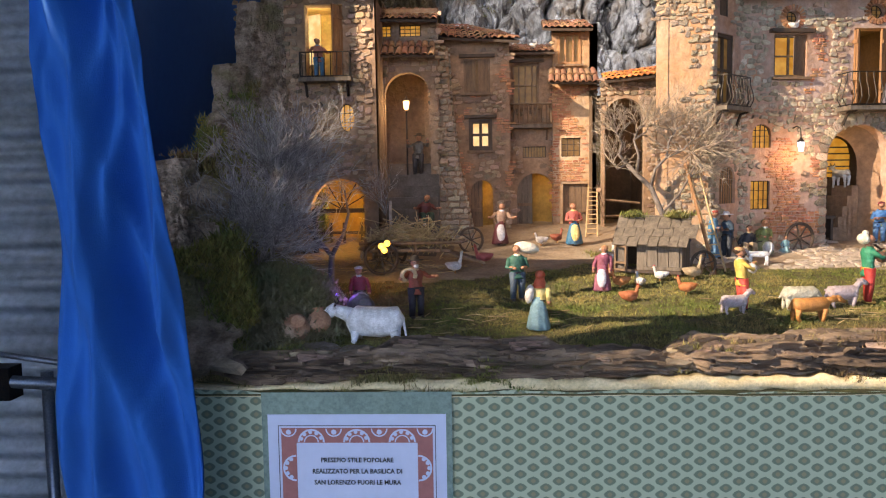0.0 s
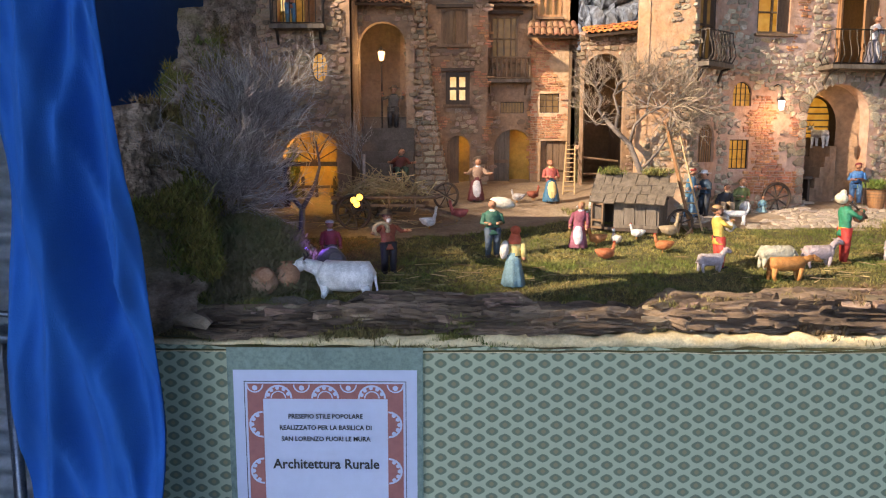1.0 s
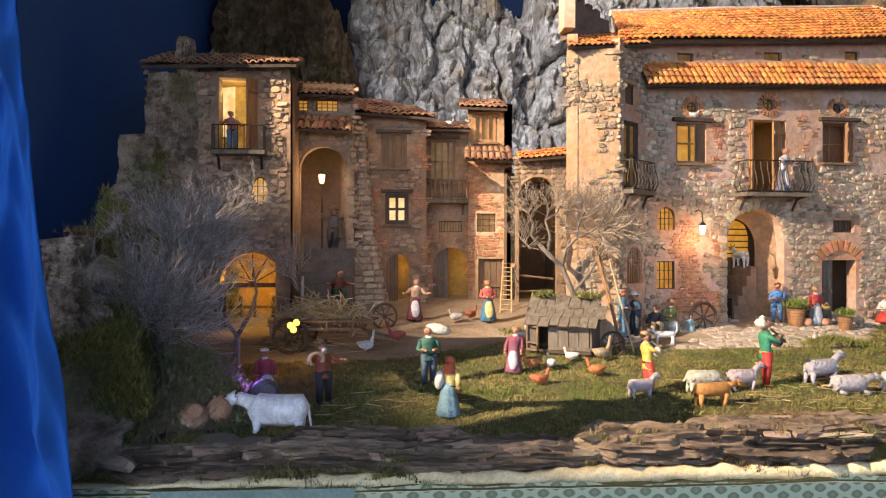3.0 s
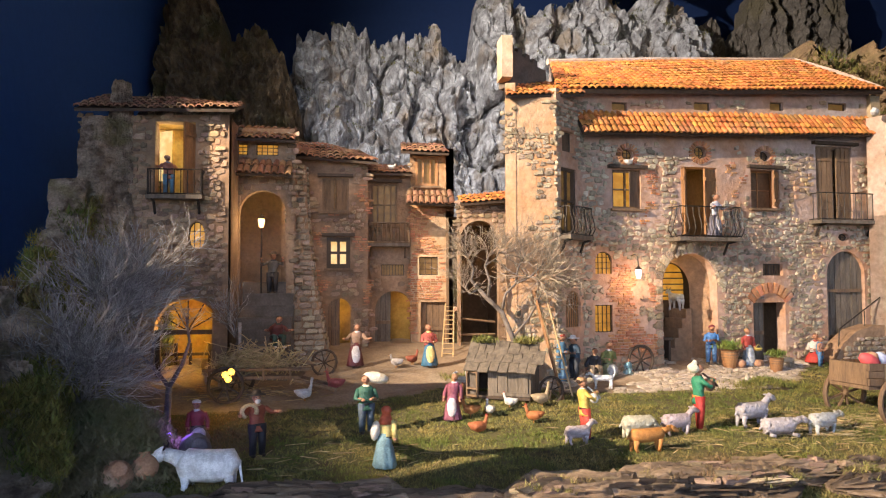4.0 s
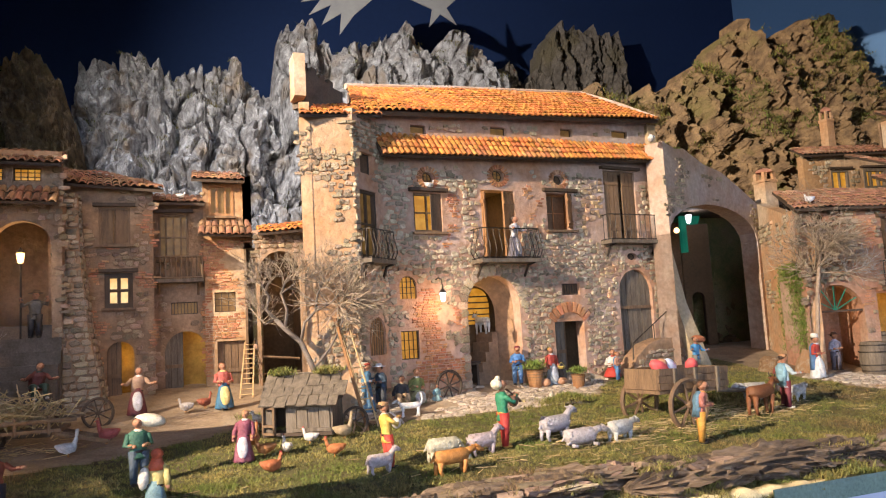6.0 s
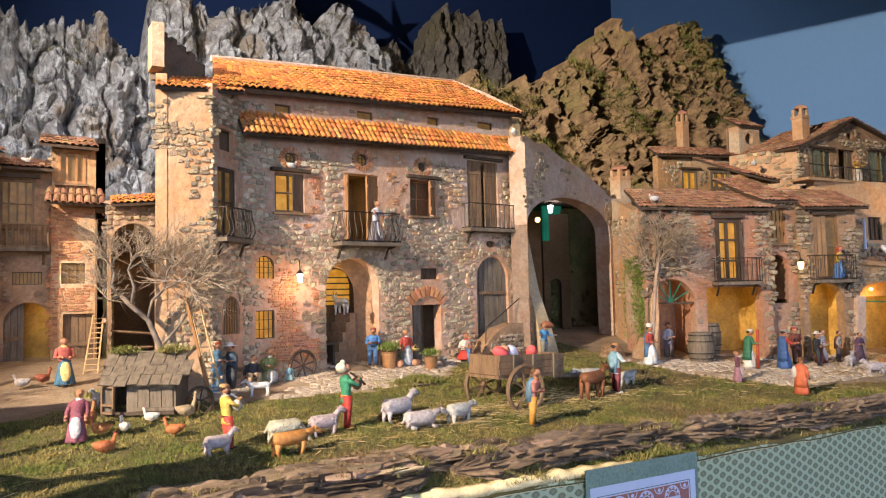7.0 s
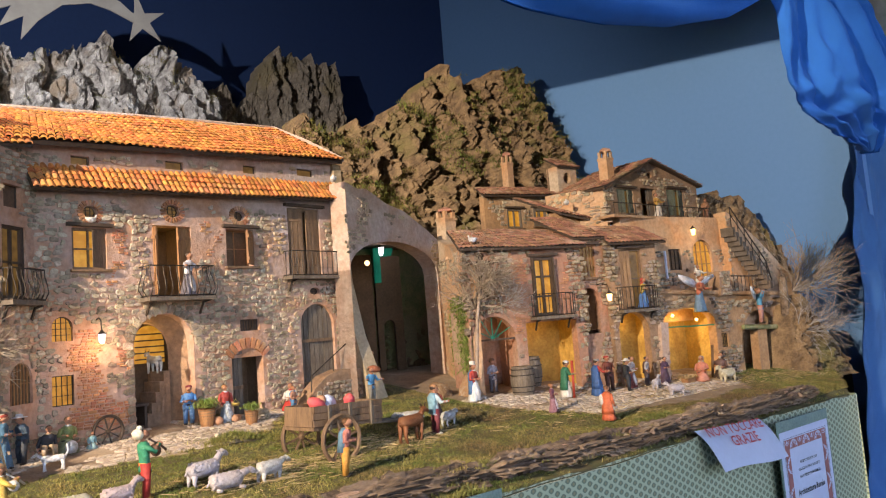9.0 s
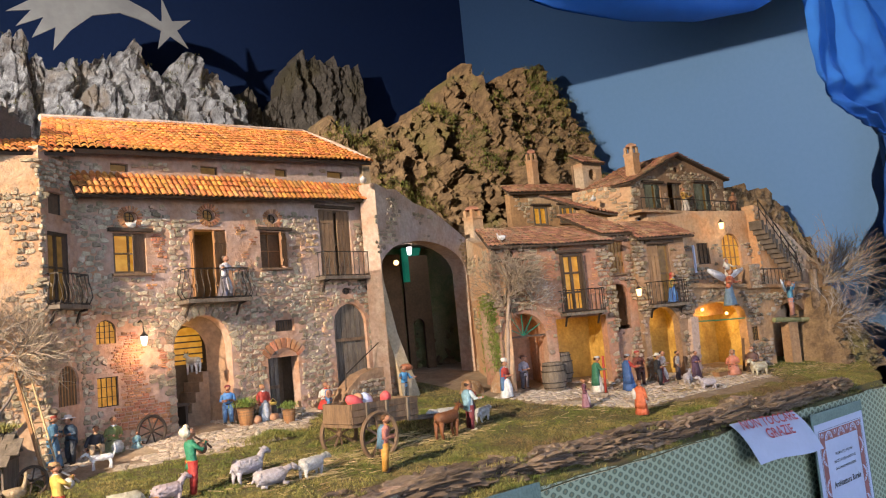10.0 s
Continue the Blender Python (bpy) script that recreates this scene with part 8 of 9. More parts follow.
jar((-0.238, 0.895, 0.996), 0.0195, "round terracotta jar lying at the mossy edge", 55)
jar((-0.203, 0.898, 0.998), 0.017, "round terracotta jar standing at the mossy edge", -12)
jar((-0.165, 0.985, 1.008), 0.022, "large grey amphora lying beside the fruit tree", 70, "trunk_blue")
bulb_light("violet_light", (-0.175, 0.975, 1.055), 0.09, (0.35, 0.15, 1.0))
b = Build()
b.ball((-0.195, 0.985, 1.05), 0.004, 0, 8)
tagged(b.make("violet_bulb", glow("violet bulb", (0.3, 0.15, 1.0), 1.5)), "small violet bulb hidden in the moss", "lamp")
b = Build()
for x, y, z in ((-0.155, 1.20, 1.105), (-0.150, 1.20, 1.098), (-0.145, 1.20, 1.110)):
    b.ball((x, y, z), 0.006, 0, 8)
tagged(b.make("amber_lamp", glow("amber lamp glass", (1.0, 0.55, 0.08), 3.0), None, "", True), "small amber lamp by the dark bush", "lamp")
bulb_light("amber_light", (-0.15, 1.18, 1.10), 0.16, (1, 0.6, 0.15))

lantern((-0.142, 1.593, 1.392), False, False, 0.18, 0.95)
post = base("lamp_post", (-0.142, 1.597, 1.2), "thin iron post carrying a lantern", "post")
b = Build()
b.tube([(-0.142, 1.597, 1.15), (-0.142, 1.597, 1.378)], 0.002, 6)
b.make("shaft", M["iron"], post)
lantern((0.6465, 1.402, 1.276), True, True, 0, 0.85)
bulb_light("wall_lamp_light", (0.652, 1.400, 1.262), 0.55, (1, 0.62, 0.34), 0.008)

# ---- cobbled road ----
slots = []
z = 0.0
y = 1.0
while y < 1.60:
    hh = 0.013 * rng.uniform(0.8, 1.3)
    x = 0.42
    while x < 2.3:
        w_ = 0.019 * rng.uniform(0.6, 1.5)
        if on_road(x, y - 0.004) and on_road(x + w_, y - 0.004) and fbm(7 * x, 7 * y, 9, 3) > -0.33 and (x < 1.28 and y > 1.2 or x > 1.45 and y < 1.33):
            m = Matrix.Translation((x + w_ / 2, y + rng.uniform(-0.002, 0.002), gz(x, y) + 0.0004)) @ pose(0, 0, 0, -82.5 - 0, 0, 0) @ pose(0, 0, 0, 0, rng.uniform(-9, 9), 0)
            slots.append((m, (w_ - 0.0014, 0.0026 * rng.uniform(0.6, 1.3), hh - 0.0012)))
        x += w_
    y += hh
ROAD_SLOTS = slots

# ---- painted clay figures ----
PAINT = {}


def paint(h):
    if h not in PAINT:
        c = srgb(h)
        PAINT[h] = mat("paint " + h, tuple(0.80 * v + 0.12 * sum(c) / 3 for v in c), tuple(0.55 * v + 0.08 * sum(c) / 3 for v in c), tuple(0.5 * v + q for v, q in zip(c, (0.05, 0.035, 0.02))), 9, 0.6, 0.3, 22, dist=0.02)
    return PAINT[h]


SKIN, HAIR = "b97f5c", "3a2417"


def figure(place, height, yaw, top, low, label, skirt=False, apron="", hair=HAIR, hat="", hat_kind="", cloak="", arms="fold", sit=False, beard="", prop="", prop_kind="", seed=0, wings=False, shoes="2c211b", kneel=False):
    """A clay figure about one unit high, facing -y, scaled and turned into place."""
    r = random.Random(seed * 7 + int(1000 * place[0]))
    cols = [SKIN, hair, top, low, apron or low, hat or hair, cloak or top, beard or hair, prop or low, shoes]
    b = Build()
    drop = 0.0
    if kneel:
        drop = 0.24
        b.lathe(pose(0, 0.03, 0), [(0.17, 0.0), (0.17, 0.05), (0.12, 0.18), (0.075, 0.28)], 12, 3, 1, 1.25)
        if apron:
            b.ball((0, -0.15, 0.13), (0.10, 0.065, 0.14), 4, 10)
    elif skirt:
        k0 = len(b.v)
        b.lathe(pose(0, 0, 0.015), [(0.13, 0.0), (0.142, 0.02), (0.128, 0.14), (0.106, 0.30), (0.088, 0.42), (0.066, 0.54)], 28, 3, 1, 0.85)
        for q in range(k0, len(b.v)):
            x, y, z = b.v[q]
            a = math.atan2(y, x)
            k = 1 + (0.10 * math.sin(7 * a + 3 * z + seed) + 0.06 * math.sin(12 * a + 1.3)) * max(0.0, 1 - 1.7 * z)
            b.v[q] = (x * k, y * k, z)
        if apron:
            b.ball((0, -0.085, 0.29), (0.078, 0.035, 0.21), 4, 10, Matrix.Rotation(-0.14, 3, "X"))
        for s in (-1, 1):
            b.ball((s * 0.05, -0.12, 0.015), (0.025, 0.045, 0.02), 9, 8)
    elif sit:
        drop = 0.26
        for s in (-1, 1):
            b.tube([(s * 0.055, 0.02, 0.25), (s * 0.075, -0.17, 0.27), (s * 0.08, -0.20, 0.06)], [0.06, 0.052, 0.038], 8, 3)
            b.ball((s * 0.08, -0.24, 0.03), (0.03, 0.06, 0.028), 9, 8)
    else:
        for s in (-1, 1):
            k = r.uniform(-0.03, 0.03)
            b.tube([(s * 0.058, k, 0.03), (s * 0.056, k * 0.6 - 0.01, 0.26), (s * 0.05, 0, 0.50)], [0.036, 0.046, 0.06], 8, 3)
            b.ball((s * 0.06, k - 0.03, 0.022), (0.032, 0.062, 0.026), 9, 8)
    d = -drop
    b.lathe(pose(0, 0, d), [(0.074, 0.475), (0.079, 0.49), (0.077, 0.51), (0.07, 0.52)], 12, 9, 1.14, 0.76)
    b.lathe(pose(0, -0.004, d), [(0.05, 0.775), (0.052, 0.79), (0.036, 0.815)], 9, 4 if apron else 8, 1.1, 0.9)
    b.lathe(pose(0, 0, d), ([] if skirt or sit or kneel else [(0.092, 0.385), (0.086, 0.42)]) + [(0.074, 0.46), (0.080, 0.52), (0.074, 0.58), (0.094, 0.70), (0.088, 0.76), (0.045, 0.805)], 12, 2, 1.12, 0.72)
    if cloak:
        low_z = 0.20 if skirt else 0.42
        k0 = len(b.v)
        b.lathe(pose(0, 0.028, d), [(0.128 if skirt else 0.10, low_z), (0.118 if skirt else 0.096, low_z + 0.15), (0.108, 0.66), (0.105, 0.735), (0.05, 0.815)], 20, 6, 1, 0.66)
        for q in range(k0, len(b.v)):
            x, y, z = b.v[q]
            a = math.atan2(y - 0.028, x)
            k = 1 + 0.09 * math.sin(6 * a + 5 * z + seed) - (0.22 if y < -0.01 and abs(x) < 0.05 else 0)
            b.v[q] = (x * k, y * k, z)
    bend = {"fold": ((0.13, 0.0, 0.60), (0.05, -0.12, 0.60)), "out": ((0.16, -0.04, 0.64), (0.23, -0.12, 0.66)), "down": ((0.13, 0.02, 0.58), (0.125, -0.05, 0.44)), "up": ((0.17, -0.05, 0.70), (0.19, -0.10, 0.86)), "flute": ((0.13, -0.09, 0.64), (0.035, -0.16, 0.74))}[arms]
    for s in (-1, 1):
        e, hnd = bend
        jz = r.uniform(-0.03, 0.03)
        b.tube([(s * 0.092, 0, 0.745 + d), (s * e[0], e[1], e[2] + d + jz), (s * hnd[0], hnd[1], hnd[2] + d + jz)], [0.036, 0.033, 0.026], 7, 2)
        q = Vector((s * e[0], e[1], e[2])).lerp(Vector((s * hnd[0], hnd[1], hnd[2])), 0.45)
        b.tube([(q.x, q.y, q.z + d + jz), (s * hnd[0], hnd[1], hnd[2] + d + jz)], [0.031, 0.024], 7, 0 if seed % 2 == 0 else 2)
        b.ball((s * hnd[0], hnd[1] - 0.01, hnd[2] + d + jz), 0.027, 0, 7)
    b.tube([(0, 0, 0.79 + d), (0, -0.004, 0.85 + d)], 0.026, 7, 0)
    b.ball((0, -0.008, 0.90 + d), (0.053, 0.060, 0.068), 0, 12)
    for s in (-1, 1):
        b.ball((s * 0.020, -0.060, 0.912 + d), (0.008, 0.006, 0.006), 1, 5)
    b.ball((0, -0.064, 0.895 + d), (0.010, 0.012, 0.013), 0, 6)
    b.ball((0, 0.022, 0.925 + d), (0.055, 0.050, 0.056), 1, 10)
    if skirt and not hat:
        b.ball((0, 0.06, 0.94 + d), 0.026, 1, 7)
    if beard:
        b.ball((0, -0.045, 0.855 + d), (0.036, 0.026, 0.045), 7, 8)
    if hat_kind == "brim":
        b.lathe(pose(0, 0.0, 0.945 + d), [(0.11, 0), (0.112, 0.008), (0.058, 0.018), (0.05, 0.06), (0.03, 0.075)], 12, 5)
    elif hat_kind == "cap":
        b.ball((0, 0.004, 0.945 + d), (0.062, 0.064, 0.045), 5, 10)
    elif hat_kind == "tall":
        b.lathe(pose(0, 0.004, 0.945 + d), [(0.058, 0), (0.06, 0.02), (0.066, 0.07), (0.05, 0.10)], 10, 5)
    elif hat_kind == "scarf":
        b.ball((0, 0.034, 0.918 + d), (0.064, 0.058, 0.072), 5, 10)
        b.lathe(pose(0, 0.03, 0.70 + d), [(0.085, 0), (0.075, 0.08), (0.05, 0.17)], 10, 5, 1, 0.7)
    elif hat_kind == "hood":
        b.ball((0.0, 0.045, 0.91 + d), (0.072, 0.068, 0.080), 5, 10)
        b.ball((0.0, 0.03, 0.99 + d), (0.035, 0.035, 0.045), 5, 8)
    if prop_kind == "sack":
        b.ball((0.13, 0.04, 0.92 + d), (0.17, 0.09, 0.10), 8, 12, Matrix.Rotation(0.3, 3, "Y"))
    elif prop_kind == "basket":
        b.lathe(pose(0.15, -0.10, 0.40 + d), [(0.05, 0), (0.075, 0.06), (0.08, 0.08)], 10, 8)
        b.tube([(0.08, -0.10, 0.48 + d), (0.15, -0.10, 0.58 + d), (0.22, -0.10, 0.48 + d)], 0.01, 5, 8)
    elif prop_kind == "bag":
        b.ball((0.10, 0.07, 0.60 + d), (0.06, 0.05, 0.16), 8, 10)
    elif prop_kind == "ring":
        ring = [(-0.12 + 0.085 * math.cos(a), -0.11, 0.72 + d + 0.10 * math.sin(a)) for a in (radians(-30 + 30 * i) for i in range(10))]
        b.tube(ring, 0.027, 7, 8)
    elif prop_kind == "pipe":
        b.tube([(0.0, -0.06, 0.83 + d), (0.05, -0.20, 0.70 + d), (0.09, -0.26, 0.62 + d)], 0.014, 6, 8)
        b.ball((-0.07, -0.11, 0.66 + d), (0.07, 0.06, 0.085), 8, 10)
    elif prop_kind == "pole":
        b.tube([(-0.16, -0.10, 0.0), (-0.15, -0.09, 0.98)], 0.028, 6, 8)
    elif prop_kind == "plate":
        b.lathe(pose(0, -0.15, 0.60 + d), [(0.03, 0), (0.075, 0.02), (0.07, 0.025)], 10, 8)
    if wings:
        for s in (-1, 1):
            pts = [(0, 0.05, 0.76), (0.18 * s, 0.08, 0.90), (0.40 * s, 0.09, 0.97), (0.70 * s, 0.09, 1.02), (0.72 * s, 0.09, 0.95), (0.46 * s, 0.09, 0.80), (0.22 * s, 0.08, 0.70), (0.08 * s, 0.06, 0.66)]
            k = len(b.v)
            b.v.extend([(x, y - 0.012, z + d) for x, y, z in pts] + [(x, y + 0.012, z + d) for x, y, z in pts])
            n = len(pts)
            b.f.extend([tuple(range(k, k + n)), tuple(reversed(range(k + n, k + 2 * n)))] + [(k + j, k + n + j, k + n + (j + 1) % n, k + (j + 1) % n) for j in range(n)])
            b.m.extend([8] * (n + 2))
    # turn the shoulders and head a little, and roughen the clay
    lean, twist, nod = r.uniform(-0.10, 0.10), r.uniform(-0.35, 0.35), r.uniform(-0.05, 0.09)
    for q, (x, y, z) in enumerate(b.v):
        t = max(0.0, z - 0.42 - d * 0.4)
        a = twist * min(1.0, t / 0.4)
        x, y = x * math.cos(a) - y * math.sin(a), x * math.sin(a) + y * math.cos(a)
        g = 0.006 * noise.noise(Vector((31 * x + 9 * r.random() * 0, 31 * y, 31 * z + seed)))
        b.v[q] = (x + lean * t + g, y - nod * t * 1.4 + g, z)
    ob = b.make("clay_figure", [paint(c) for c in cols], None, "", True)
    ob.matrix_basis = Matrix.Translation(place) @ pose(0, 0, 0, 0, 0, yaw) @ Matrix.Diagonal((1.36 * height, 1.30 * height, height, 1))
    return tagged(ob, label, "figurine", "clay figures")


def on(x, y):
    return (x, y, gz(x, y) + 0.0005)


figure(on(-0.176, 1.084), 0.082, 15, "9a2c3a", "7a6a66", "small clay washerwoman kneeling in a dark red shawl", apron="d8d4d6", hat="e0dcd8", hat_kind="cap", arms="down", kneel=True)
figure(on(-0.080, 1.009), 0.092, 25, "9c4a2c", "272430", "clay pedlar in a rust jacket carrying a ring loaf", hat="2a211c", hat_kind="brim", beard="d9d0c4", prop="d8b88c", prop_kind="ring", arms="out")
figure(on(0.076, 1.092), 0.092, 10, "27604f", "3b4f63", "clay porter in a green jacket with a white sack", hair="241a14", prop="e2d6c0", prop_kind="sack", arms="fold")
figure(on(0.097, 0.950), 0.086, 150, "c9b86a", "6f97a4", "clay woman in a pale blue dress and orange shawl", skirt=True, hat="d65a2c", hat_kind="scarf", prop="d9d2c8", prop_kind="bag", arms="down")
figure(on(0.218, 1.144), 0.078, -10, "8e3f58", "99506a", "clay girl in a rose dress and white apron", skirt=True, apron="d7cdd4", hair="c79a4e", arms="down")
figure(on(0.411, 1.044), 0.096, 95, "d8b53e", "c2331f", "clay piper in a yellow shirt and red trousers", hat="c99a63", hat_kind="cap", beard="4a3a30", arms="flute", prop="d9d3ca", prop_kind="pipe")
figure(on(0.606, 1.062), 0.108, 85, "27906a", "bb2418", "clay piper with a white hood and green sleeves", hat="e8dcc0", hat_kind="hood", prop="6a4a38", prop_kind="pipe", arms="flute", shoes="d9a030")
figure(on(0.905, 0.965), 0.100, 60, "c77868", "d99a22", "clay carter in a blue waistcoat and yellow trousers", hair="6b4423", cloak="5f8aa8", arms="fold")
figure(on(1.215, 1.095), 0.104, 65, "b9d0dc", "7d2c38", "clay herdsman in a pale blue coat and maroon breeches", hat="c08a5a", hat_kind="cap", cloak="7fb0c8", arms="out", shoes="e0d8c8")
figure(on(1.300, 1.190), 0.072, -20, "8c3a30", "3a2c30", "small clay woman in a maroon dress by the lambs", skirt=True, arms="fold")
figure(on(0.063, 1.521), 0.092, 10, "ae8a70", "6e2c34", "clay woman with a white apron and maroon skirt", skirt=True, apron="dcd8dc", hair="6b5a50", arms="out")
figure(on(0.221, 1.510), 0.092, 5, "c0584c", "2f6f94", "clay woman in a pink blouse with a yellow apron", skirt=True, apron="e6cf7e", hair="6b3f22", arms="fold")
figure((-0.095, 1.455, 1.128), 0.088, 20, "6a2820", "27463c", "clay man in a maroon jacket sitting on the steps", sit=True, cloak="6a2820", shoes="ddd8d0", arms="out")
figure((-0.118, 1.596, 1.236), 0.090, 0, "6a6258", "352f30", "dark clay figure standing on the alley steps", hat="5a4630", hat_kind="brim", arms="up")
figure((-0.305, 1.442, 1.433), 0.080, 20, "b4705a", "4f86a8", "bare-armed clay man on the lit balcony", arms="out")
fm = Face((0.49, 1.43), (1.29, 1.545))
figure(tuple(fm.at(0.355, 1.354, 0.022)), 0.098, 40, "dcd6de", "77707c", "clay woman in white on the iron balcony", skirt=True, apron="cfcad0", arms="out", hair="5a4a40")
figure(on(0.470, 1.372), 0.096, 60, "3c6f93", "5a86a6", "clay woman in a long blue coat by the wall", skirt=True, cloak="3f7ca0", hat="a8331f", hat_kind="cap", arms="out")
figure(on(0.502, 1.385), 0.088, -60, "28445c", "2c3440", "clay man in dark blue with a white collar", hat="dcdce2", hat_kind="brim", cloak="28445c", arms="fold")
figure(on(0.545, 1.398), 0.082, 0, "2a2d38", "b59a78", "clay man in a dark jacket sitting by the wall", sit=True, hair="5a4030", arms="down")
figure(on(0.583, 1.415), 0.092, 10, "7c8a4a", "86906a", "clay woman in a green dress sitting by the wall", kneel=True, apron="c2c6c8", hair="6d5a3c", arms="fold")
figure(on(0.628, 1.420), 0.044, 10, "7fb0bc", "8fb8c0", "tiny clay boy in pale blue sitting on the cobbles", kneel=True, hair="7a5836", arms="down")
figure(tuple(fm.at(0.352, 1.078, 0.006)), 0.086, -20, "3f86d0", "4f7fb4", "clay man in a blue shirt leaning in the porch", hat="8a3038", hat_kind="cap", prop="7a4a2a", prop_kind="plate", arms="fold")
figure(on(0.920, 1.462), 0.085, 10, "b03428", "8a98a8", "fair clay girl in red with a striped apron", skirt=True, apron="c5ccd6", hair="c8963c", prop="c9b04a", prop_kind="basket", arms="down")
figure((1.087, 1.478, gz(1.08, 1.47) + 0.004), 0.086, -15, "e2dcd4", "c82c1c", "clay woman in a white blouse and bright red skirt", kneel=True, hair="6b3c20", arms="fold")
figure(on(1.075, 1.440), 0.066, 30, "c48a6a", "4f86b8", "clay child in blue overalls", hair="b06a2a", cloak="4f86b8", arms="fold")
figure(on(1.300, 1.445), 0.090, 20, "3f9ad8", "8a867c", "clay man in a bright blue jacket under the arch", arms="out", hair="2a211c", prop="b8683a", prop_kind="sack")
figure(on(1.345, 1.580), 0.092, 0, "8a4a20", "d08a24", "clay woman in an orange dress in the dark passage", skirt=True, cloak="d08a24", arms="fold")
figure(on(1.420, 1.640), 0.085, -30, "2c2c30", "25252a", "dark clay figure deep in the passage", cloak="2c2c30", arms="down")
figure(on(1.490, 1.720), 0.085, 30, "3a3230", "2a2828", "dark clay figure deep in the passage", arms="down")
figure(on(1.505, 1.285), 0.098, 20, "c23a2a", "dfe2e6", "clay cook with a white cap and apron", hat="e8e4e0", hat_kind="tall", apron="e4e6ea", skirt=True, cloak="4a78a8", arms="fold")
fr = Face((1.56, 1.345), (2.183, 1.125))
figure(tuple(fr.at(0.070, 1.055, -0.03)), 0.092, 0, "a8a4b4", "6a6470", "clay innkeeper in grey inside the red arch", hat="6a4030", hat_kind="brim", apron="c4c0cc", arms="fold")
figure(on(1.737, 1.180), 0.098, 60, "2f7a5c", "dcd8d0", "clay man in a green coat with a tall red bundle", hat="c8c8c4", hat_kind="cap", cloak="2f7a5c", prop="c23c22", prop_kind="pole", arms="out", skirt=True)
figure(on(1.812, 1.135), 0.100, 70, "b83020", "2a5a9c", "clay king in a long blue cloak", skirt=True, cloak="2a5a9c", hat="8a8a90", hat_kind="cap", arms="out")
figure(on(1.935, 1.125), 0.088, 20, "282a30", "30323a", "clay musician in black with a white brimmed hat", hat="d8d4cc", hat_kind="brim", cloak="26282e", prop="d8d4cc", prop_kind="plate", arms="fold")
figure(on(1.905, 1.165), 0.098, -30, "7a3828", "5a3024", "clay man in a brown cloak under the arch", cloak="6a3a26", hat="b02a22", hat_kind="cap", arms="fold")
figure(on(1.985, 1.150), 0.092, 10, "d8c8c4", "8a3c34", "clay woman in pale pink near the amber arch", skirt=True, apron="d8ccc8", arms="fold")
figure(on(2.045, 1.140), 0.085, 30, "a8a0a0", "4a3c40", "clay man in grey near the stable", cloak="5a3c38", arms="down")
figure(on(1.560, 1.072), 0.070, 40, "7a4050", "9a6a78", "small clay girl in rose and grey", skirt=True, apron="c8b8c0", hair="a8743c", arms="fold")
figure(on(1.590, 0.935), 0.080, 100, "d0622c", "c85a28", "small clay shepherdess in an orange cloak", skirt=True, cloak="d0622c", hair="8a5a34", prop="c8c4bc", prop_kind="bag", arms="down")
figure(on(2.115, 1.125), 0.080, -10, "5a3c5c", "4a3048", "clay woman in dark violet by the stable", skirt=True, cloak="5a3c5c", arms="fold")
figure(on(2.245, 1.085), 0.100, -50, "d07a5c", "cf8468", "kneeling clay mother in a salmon robe", kneel=True, cloak="c87458", hat="b0aca0", hat_kind="scarf", arms="fold")
figure(on(2.335, 1.075), 0.105, -70, "6a4a40", "40302c", "clay father in a brown robe with a staff", kneel=True, cloak="503830", beard="c8c0b4", prop="6a4a2a", prop_kind="pole", arms="fold")
fst = Face((2.16, 1.155), (2.80, 1.055))
figure(tuple(fst.at(0.135, 1.225, 0.045)), 0.115, 10, "d06a3c", "5f7f9c", "clay angel in an orange robe above the stable", skirt=True, wings=True, prop="f0eef2", arms="out", hair="8a5a2c")
figure(tuple(fst.at(0.445, 1.172, 0.03)), 0.120, 20, "4a9ac0", "c88a78", "clay angel in a blue tunic over the grotto", wings=True, prop="eef2f4", arms="up", hair="8a5a2c")
figure(tuple(fst.at(0.275, 1.292, -0.065)), 0.090, -10, "dcd4c8", "d8d0c4", "clay woman in white on the stable terrace", skirt=True, apron="5a4a44", hat="e4e0d8", hat_kind="scarf", arms="out")
figure(tuple(fr.at(0.552, 1.252, 0.016)), 0.090, 10, "c8a83c", "3f78c0", "clay woman in a yellow blouse on the balcony", skirt=True, apron="5c94d0", hat="b83c28", hat_kind="scarf", arms="fold")
figure((2.37, 1.255, 1.548), 0.084, 10, "d0a030", "cfc4bc", "clay woman in a yellow bodice on the upper terrace", skirt=True, apron="dcd4cc", arms="out")
figure((2.635, 1.235, 1.548), 0.075, -20, "a8744c", "8a5a3c", "clay man in tan on the upper terrace", arms="fold", hat="7a5230", hat_kind="cap")

# ---- clay animals ----


